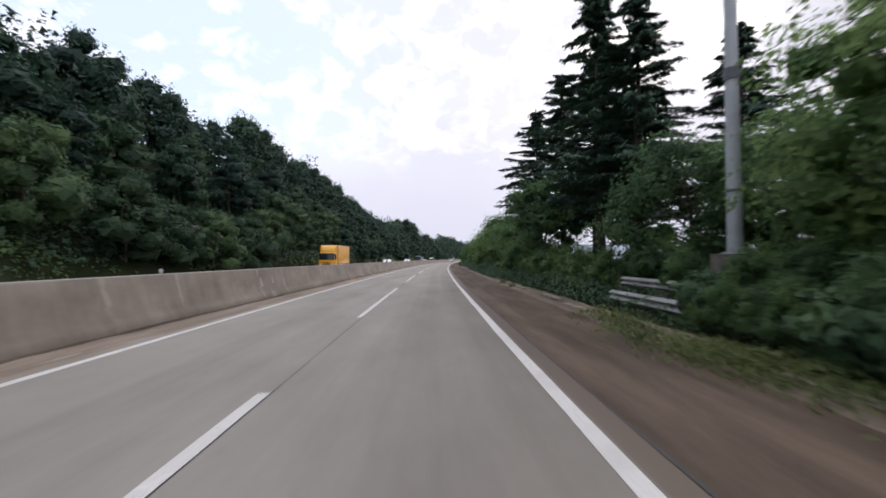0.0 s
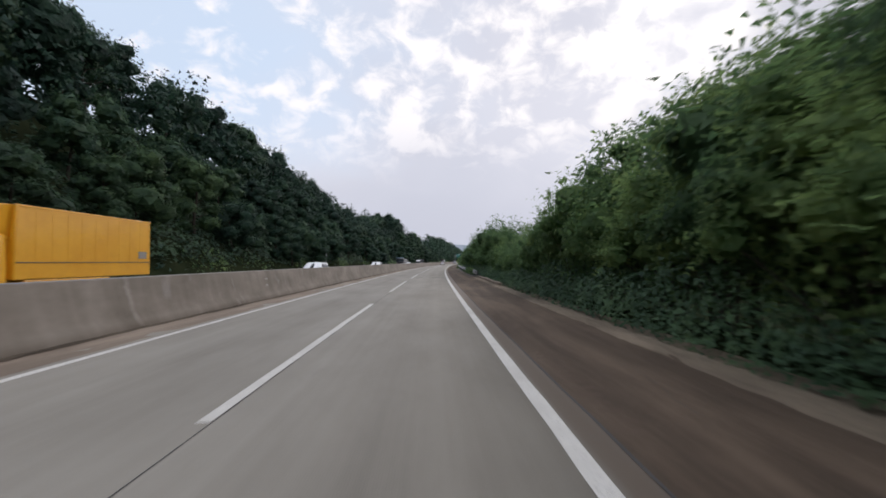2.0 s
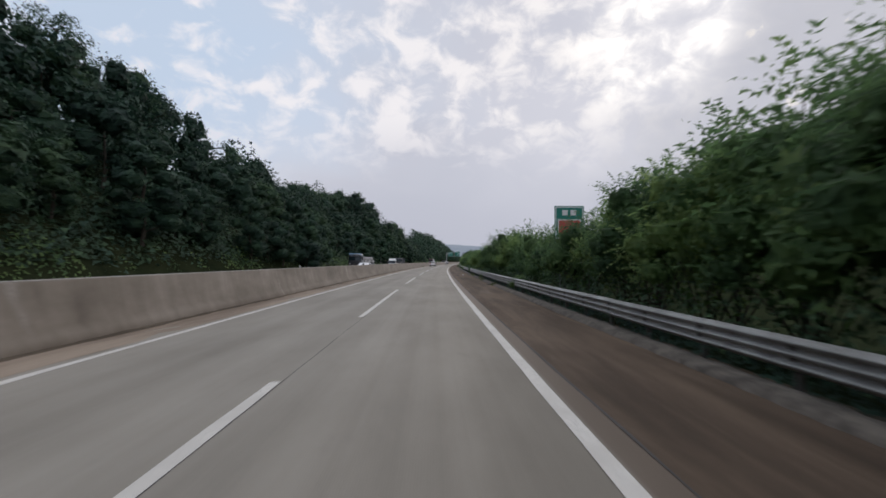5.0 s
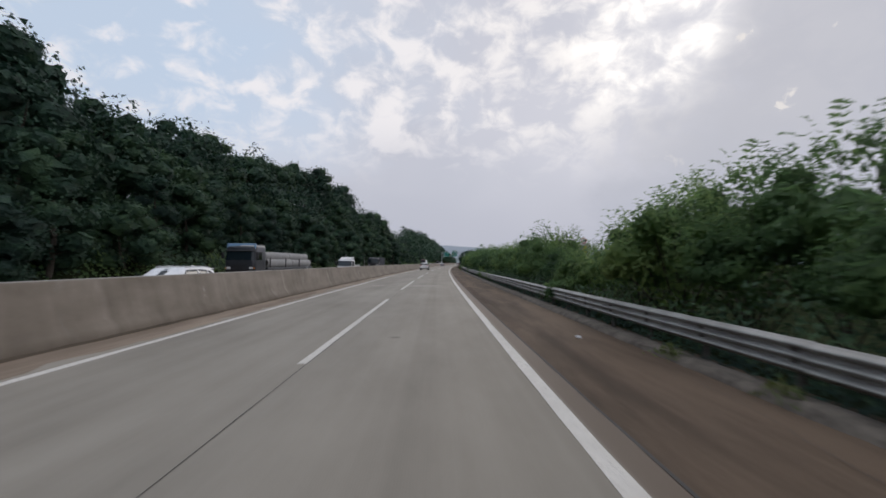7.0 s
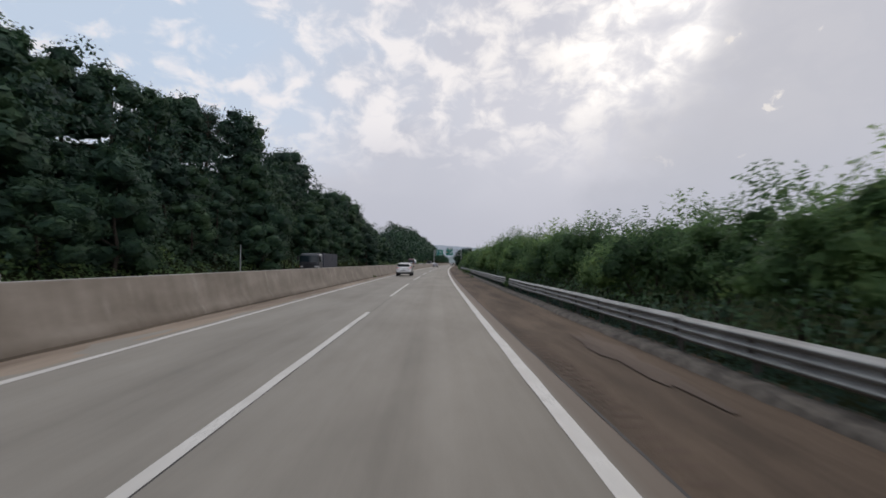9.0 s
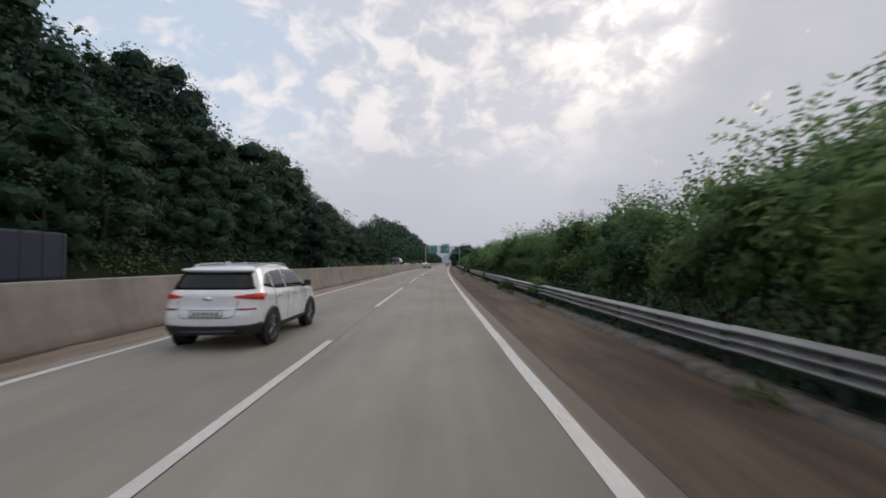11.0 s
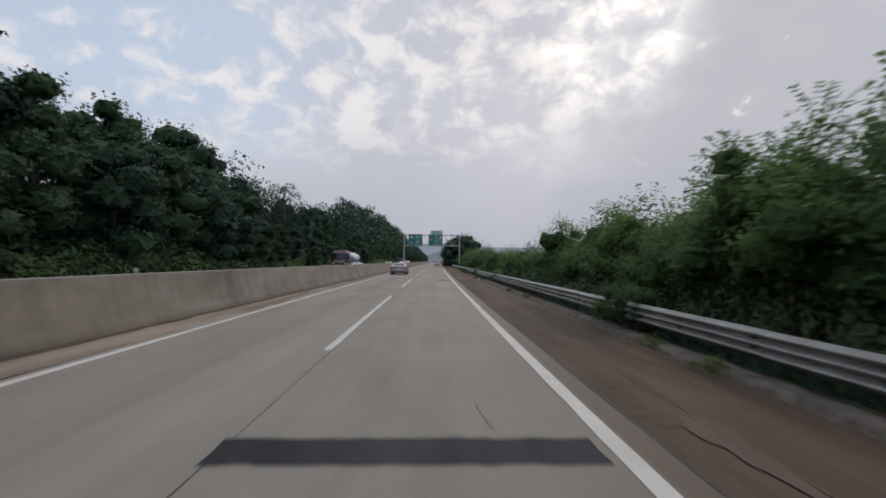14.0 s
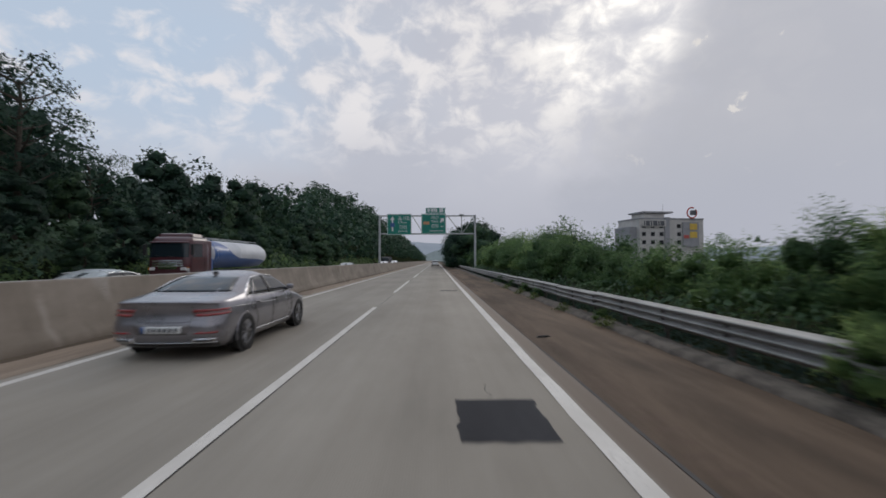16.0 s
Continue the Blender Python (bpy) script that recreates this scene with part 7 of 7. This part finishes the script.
def hotel():
    h = new("hotel_building")
    wall = part("wall", box(-12.5, 17, 0, 16, -7, 19.5, 0.1), M_RENDER, h, "pale rendered walls")
    part("wing", box(-15.5, -12.5, 2, 14, -7, 16.5, 0.1), M_RENDER_DIM, h)
    part("parapet", box(-12.7, 17.2, -0.2, 16.2, 19.5, 20.1, 0.05), M_RENDER_DIM, h)
    part("stair_tower", box(-8.5, 1.0, 3, 12, 20, 22.4, 0.1), M_RENDER, h)
    part("roof_slab", box(-9.5, 4.5, 2, 13, 22.4, 23.1, 0.08), M_RENDER_DIM, h)
    part("stair_core", box(-1.2, 1.0, -0.5, 0, -7, 20.4, 0.04), M_RENDER_DIM, h)
    part("aerial", rod(bmesh.new(), (2.5, 6, 20), (2.5, 6, 27), 0.12, 0.05, 6), M_STEEL, h)
    for x in np.arange(-10.5, 14, 4.0):
        for z in np.arange(-4.5, 17.0, 3.4):
            if 6.0 < x < 15 or -2.5 < x < 2.2:
                continue
            w = part("window", box(x - 0.9, x + 0.9, -0.08, 0.05, z, z + 1.7, 0.03), M_GREY, h)
            part("pane", box(x - 0.75, x + 0.75, -0.10, -0.07, z + 0.12, z + 1.58, 0.01), M_GLASS, w)
    board = part("roof_sign", box(-11.5, -0.8, -0.6, -0.3, 16.4, 19.2, 0.05), M_RENDER, h, "pale board with dark characters")
    bars(board, -10.8, -0.6, 16.8, (0.5, 1.7, 0.6, 1.9, 0.5, 1.8), 2.0, M_GREY, 0.1, 0.45)
    tall = part("side_sign", box(7.0, 14.5, -0.5, -0.2, 8.0, 18.5, 0.05), M_RENDER_DIM, h, "hanging sign with ochre and red blocks")
    for x0, x1, z0, z1, mm in ((10.2, 13.6, 15.2, 17.8, M_OCHRE), (10.2, 13.6, 11.8, 14.4, M_OCHRE), (7.4, 9.8, 11.6, 13.0, M_SIGN_RED)):
        part("sign_block", box(x0, x1, -0.62, -0.5, z0, z1, 0.1), mm, tall)
    bm = bmesh.new()
    for i in range(24):
        a, b = 2 * math.pi * i / 26 + 1.2, 2 * math.pi * (i + 1) / 26 + 1.2
        rod(bm, (11.5 + 2.2 * math.cos(a), -0.3, 22.4 + 2.2 * math.sin(a)), (11.5 + 2.2 * math.cos(b), -0.3, 22.4 + 2.2 * math.sin(b)), 0.3, None, 6)
    part("ring_sign", bm, M_SIGN_RED, h, "round sign on the roof")
    part("ring_mark", box(10.6, 13.4, -0.5, -0.2, 21.4, 23.4, 0.3), M_GREY, h)
    part("ring_stand", rod(bmesh.new(), (11.5, -0.2, 19.5), (11.5, -0.2, 20.4), 0.3, None, 6), M_GREY, h)
    h.matrix_world = road_pose(561, 98.5, -1.0, 8)
    return tagged(h, "pale hotel block with signs on wall and roof", "building")


hotel()


# ---- hills on the horizon, with haze put into their colours ----
def ridge(name, dist, bearing0, bearing1, heights, label, mat, seed):
    gg = np.random.default_rng(seed)
    b = np.linspace(radians(bearing0), radians(bearing1), 90)
    base = np.interp(np.linspace(0, 1, 90), np.linspace(0, 1, len(heights)), heights)
    rough = np.convolve(gg.normal(0, 1, 110), np.ones(9) / 9, "same")[10:100] * 0.10 + np.convolve(gg.normal(0, 1, 110), np.ones(3) / 3, "same")[10:100] * 0.03
    top = base * (1 + rough)
    rings = []
    for f, d in ((0.0, 0.86), (0.35, 0.92), (0.75, 0.97), (1.0, 1.0), (0.6, 1.06), (0.0, 1.12)):
        rings.append(np.stack([np.sin(b) * dist * d, np.cos(b) * dist * d, top * f - 8], -1))
    V = np.stack(rings, 0).reshape(-1, 3)
    return structure(new(name, np_mesh(name, V, grid_faces(6, 90), mat, smooth=True)), label, "distant hills")


# haze painted into the base colours: paler and bluer the farther off
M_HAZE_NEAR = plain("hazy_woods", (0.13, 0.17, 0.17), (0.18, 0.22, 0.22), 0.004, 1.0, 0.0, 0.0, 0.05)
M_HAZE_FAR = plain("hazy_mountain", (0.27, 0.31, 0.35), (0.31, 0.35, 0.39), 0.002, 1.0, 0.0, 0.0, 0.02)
ridge("backdrop_hills", 1500, -3, 9.0, (95, 85, 55, 30, 38, 45, 30, 20, 30, 45), "wooded hills at the end of the valley, coloured as if in haze", M_HAZE_NEAR, 1)
ridge("backdrop_mountains", 3200, -25, 60, (120, 130, 150, 175, 140, 110, 95, 100, 85, 70, 90, 110, 95), "mountains on the horizon, painted pale for haze", M_HAZE_FAR, 2)


# ---- small things on and beside the road ----
M_ORANGE = plain("orange_plastic", (0.45, 0.10, 0.02), (0.60, 0.17, 0.04), 5.0, 0.6, 0.0, 0.2)
M_BAG = plain("white_plastic", (0.55, 0.55, 0.56), (0.70, 0.70, 0.71), 6.0, 0.5, 0.0, 0.3)


def crumpled(name, s, u, size, mat, label, seed, category="litter"):
    """A torn or crumpled scrap that lies on the road."""
    gg = np.random.default_rng(seed)
    bm = bmesh.new()
    bmesh.ops.create_icosphere(bm, subdivisions=3, radius=1.0)
    for v in bm.verts:
        k = 1 + 0.35 * noise.noise(v.co * 1.7 + Vector((seed, 0, 0))) + 0.18 * noise.noise(v.co * 4.0)
        v.co = Vector((v.co.x * size[0] * k, v.co.y * size[1] * k, max(v.co.z * size[2] * k, -size[2] * 0.25) + size[2] * 0.25))
    ob = part(name, bm, mat)
    ob.matrix_world = road_pose(s, u, -0.004, float(gg.uniform(0, 90)))
    return tagged(ob, label, category)


crumpled("tyre_scrap", 327.8, 5.58, (0.55, 0.16, 0.07), M_RUBBER, "torn strip of black tyre tread on the shoulder", 1)
crumpled("tyre_scrap", 386.7, 4.32, (0.16, 0.05, 0.03), M_RUBBER, "small dark scrap of rubber on the shoulder", 2)
crumpled("plastic_bag", 372.7, 6.05, (0.12, 0.17, 0.09), M_BAG, "crumpled white plastic bag by the kerb", 3)
crumpled("plastic_bag", 371.5, 5.85, (0.05, 0.09, 0.035), M_BAG, "torn white plastic scrap by the kerb", 4)
crumpled("plastic_scrap", 44.3, -4.75, (0.10, 0.55, 0.06), M_ORANGE, "broken orange plastic lying along the barrier", 5)
crumpled("bark_scrap", 158.5, 6.05, (0.16, 0.34, 0.07), M_KERB, "brown scrap of bark and leaves by the kerb", 6)
crumpled("stone", 182.6, 5.3, (0.05, 0.07, 0.04), M_BAG, "small pale stone on the shoulder", 7, "stone")


def crack(s0, u0, length, seed, width=0.012, drift=0.0):
    """A wandering crack, filled with dirt."""
    gg = np.random.default_rng(seed)
    n_ = max(4, int(length / 0.12))
    ss_ = np.linspace(s0, s0 + length, n_)
    uu_ = u0 + np.cumsum(gg.normal(drift, 0.032, n_))
    w = width * gg.uniform(0.4, 1.2, n_)
    V_ = np.concatenate([on_road(ss_, uu_ - w / 2, 0.003), on_road(ss_, uu_ + w / 2, 0.003)])
    i_ = np.arange(n_ - 1)
    F_ = np.stack([i_, i_ + n_, i_ + n_ + 1, i_ + 1], -1)
    return structure(new("road_crack", np_mesh("road_crack", V_, F_, M_SEAL)), "thin wandering crack in the concrete", "road crack")


for k, (s, u, ln) in enumerate([(368.6, 2.66, 1.3), (370.9, 2.74, 0.8), (336.1, 2.5, 0.8), (382.5, 2.6, 0.6), (205.1, 2.05, 1.6), (271.5, 0.1, 1.6)]):
    crack(s, u, ln, 60 + k)
for k, s in enumerate(np.arange(60, 420, 115.0)):
    crack(float(s), 5.1 + 0.5 * math.sin(k * 1.9), 4.0, 90 + k, 0.007)

# oil and tyre stains on the lanes
M_STAIN = asphalt("oil_stain", (0.190, 0.170, 0.151), (0.235, 0.212, 0.190))
for k, (s, u, a, b) in enumerate([(79.6 + 3.6, 1.95, 0.22, 0.10), (324.3, 2.25, 0.25, 0.06), (354.5 + 4.2, 1.55, 0.05, 0.12), (182.6, 1.2, 0.12, 0.06)]):
    gg = np.random.default_rng(k)
    ang = np.linspace(0, 2 * math.pi, 18, endpoint=False)
    r = 1 + 0.25 * gg.normal(size=18)
    inner, outer = [], []
    U_ = np.concatenate([u + 0 * ang, u + a * r * np.cos(ang)])
    S_ = np.concatenate([s + 0 * ang, s + b * 1.6 * r * np.sin(ang)])
    me = np_mesh("stain", on_road(S_, U_, 0.004), grid_faces(2, 18, True), M_STAIN, np.stack([U_, S_], -1))
    structure(new("road_stain", me), "dark oily stain on the concrete", "road stain")


# ---- marks on the median barrier ----
def barrier_point(s, z):
    """A point on the barrier's near face, and its lean."""
    u = np.interp(z, [0.38, 1.235], [-5.22, -5.43])
    return s, float(u), z


M_SCUFF = plain("scuff", (0.30, 0.28, 0.26), (0.44, 0.42, 0.40), 9.0, 0.9)
for k, (s, z, w, h) in enumerate([(75.9, 0.9, 0.5, 0.05), (75.8, 0.62, 0.35, 0.06), (187.0, 0.8, 0.10, 0.16), (187.0, 0.58, 0.08, 0.08), (284.0, 0.86, 0.2, 0.20), (331.5, 0.85, 0.10, 0.26), (376.5, 0.80, 0.18, 0.22), (26.3, 0.72, 0.22, 0.42), (27.6, 0.78, 0.18, 0.40), (105.5, 0.75, 0.2, 0.42), (214.0, 0.7, 0.22, 0.4)]):
    gg = np.random.default_rng(k + 5)
    ns, nz = 7, 7
    pts = []
    for i in range(ns):
        for j in range(nz):
            a, b = i / (ns - 1) - 0.5, j / (nz - 1) - 0.5
            sh_ = 0.65 + 0.35 * math.cos(b * 3.0 + k)
            ps, pu, pz = barrier_point(s + (a * sh_ + 0.06 * gg.normal()) * w, z + (b * (1 - 0.4 * abs(a)) + 0.05 * gg.normal()) * h)
            pts.append(on_road(ps, pu + 0.004, pz))
    structure(new("barrier_scuff", np_mesh("barrier_scuff", np.array(pts), grid_faces(ns, nz), M_SCUFF)), "pale scuff mark on the concrete barrier", "scuff mark")


def delineator(s):
    d = new("delineator")
    part("bracket", box(-0.03, 0.03, -0.02, 0.02, 0.0, 0.12, 0.005), M_STEEL, d)
    part("reflector", box(-0.045, 0.045, -0.03, -0.018, 0.05, 0.14, 0.008), M_LAMP_CLEAR, d, "small white reflector")
    d.matrix_world = road_pose(s, -5.55, 1.282)
    return tagged(d, "small reflector standing on the median barrier", "delineator", "delineators on the barrier")


for s in (15.3 + 4.5, 58.0, 104.0, 152.0, 199.0, 247.0, 295.0, 343.0, 391.0):
    delineator(s)

# white board beyond the far carriageway
b = new("small_board")
part("post", rod(bmesh.new(), (0, 0, 0), (0, 0, 4.2), 0.05, None, 8), M_STEEL, b)
part("board", box(-0.6, 0.5, -0.06, -0.02, 2.5, 4.2, 0.02), M_PALE_PATCH, b, "pale blank board")
b.matrix_world = road_pose(459.5, -18.4, -0.05, 40)
tagged(b, "small pale board on a post beyond the far shoulder", "sign board")

# rocks that show above the hedge
M_ROCK = plain("rock", (0.09, 0.083, 0.075), (0.22, 0.205, 0.19), 1.2, 0.9, 0.0, 0.8, 9.0)
for k, (s, u, z, r) in enumerate([(54.0, -20.6, 2.9, 1.0), (56.8, -21.0, 3.1, 1.3), (60.0, -20.8, 2.6, 0.9), (65.0, -21.2, 2.7, 0.8), (50.0, -21.0, 3.2, 0.9), (34.0, -21.0, 3.0, 1.0)]):
    bm = bmesh.new()
    bmesh.ops.create_icosphere(bm, subdivisions=3, radius=1.0)
    for v in bm.verts:
        f = 1 + 0.4 * noise.noise(v.co * 1.1 + Vector((k * 3.1, 0, 0))) + 0.16 * noise.noise(v.co * 3.2)
        v.co = Vector((v.co.x * r * 0.9 * f, v.co.y * r * 1.3 * f, v.co.z * r * 0.75 * f))
    ob = part("boulder", bm, M_ROCK)
    ob.matrix_world = road_pose(s, u, float(ground_z(s, u)) + 0.25 * r, 31 * k)
    tagged(ob, "pale grey rock bared in the slope's foot", "rock", "rocks in the slope")
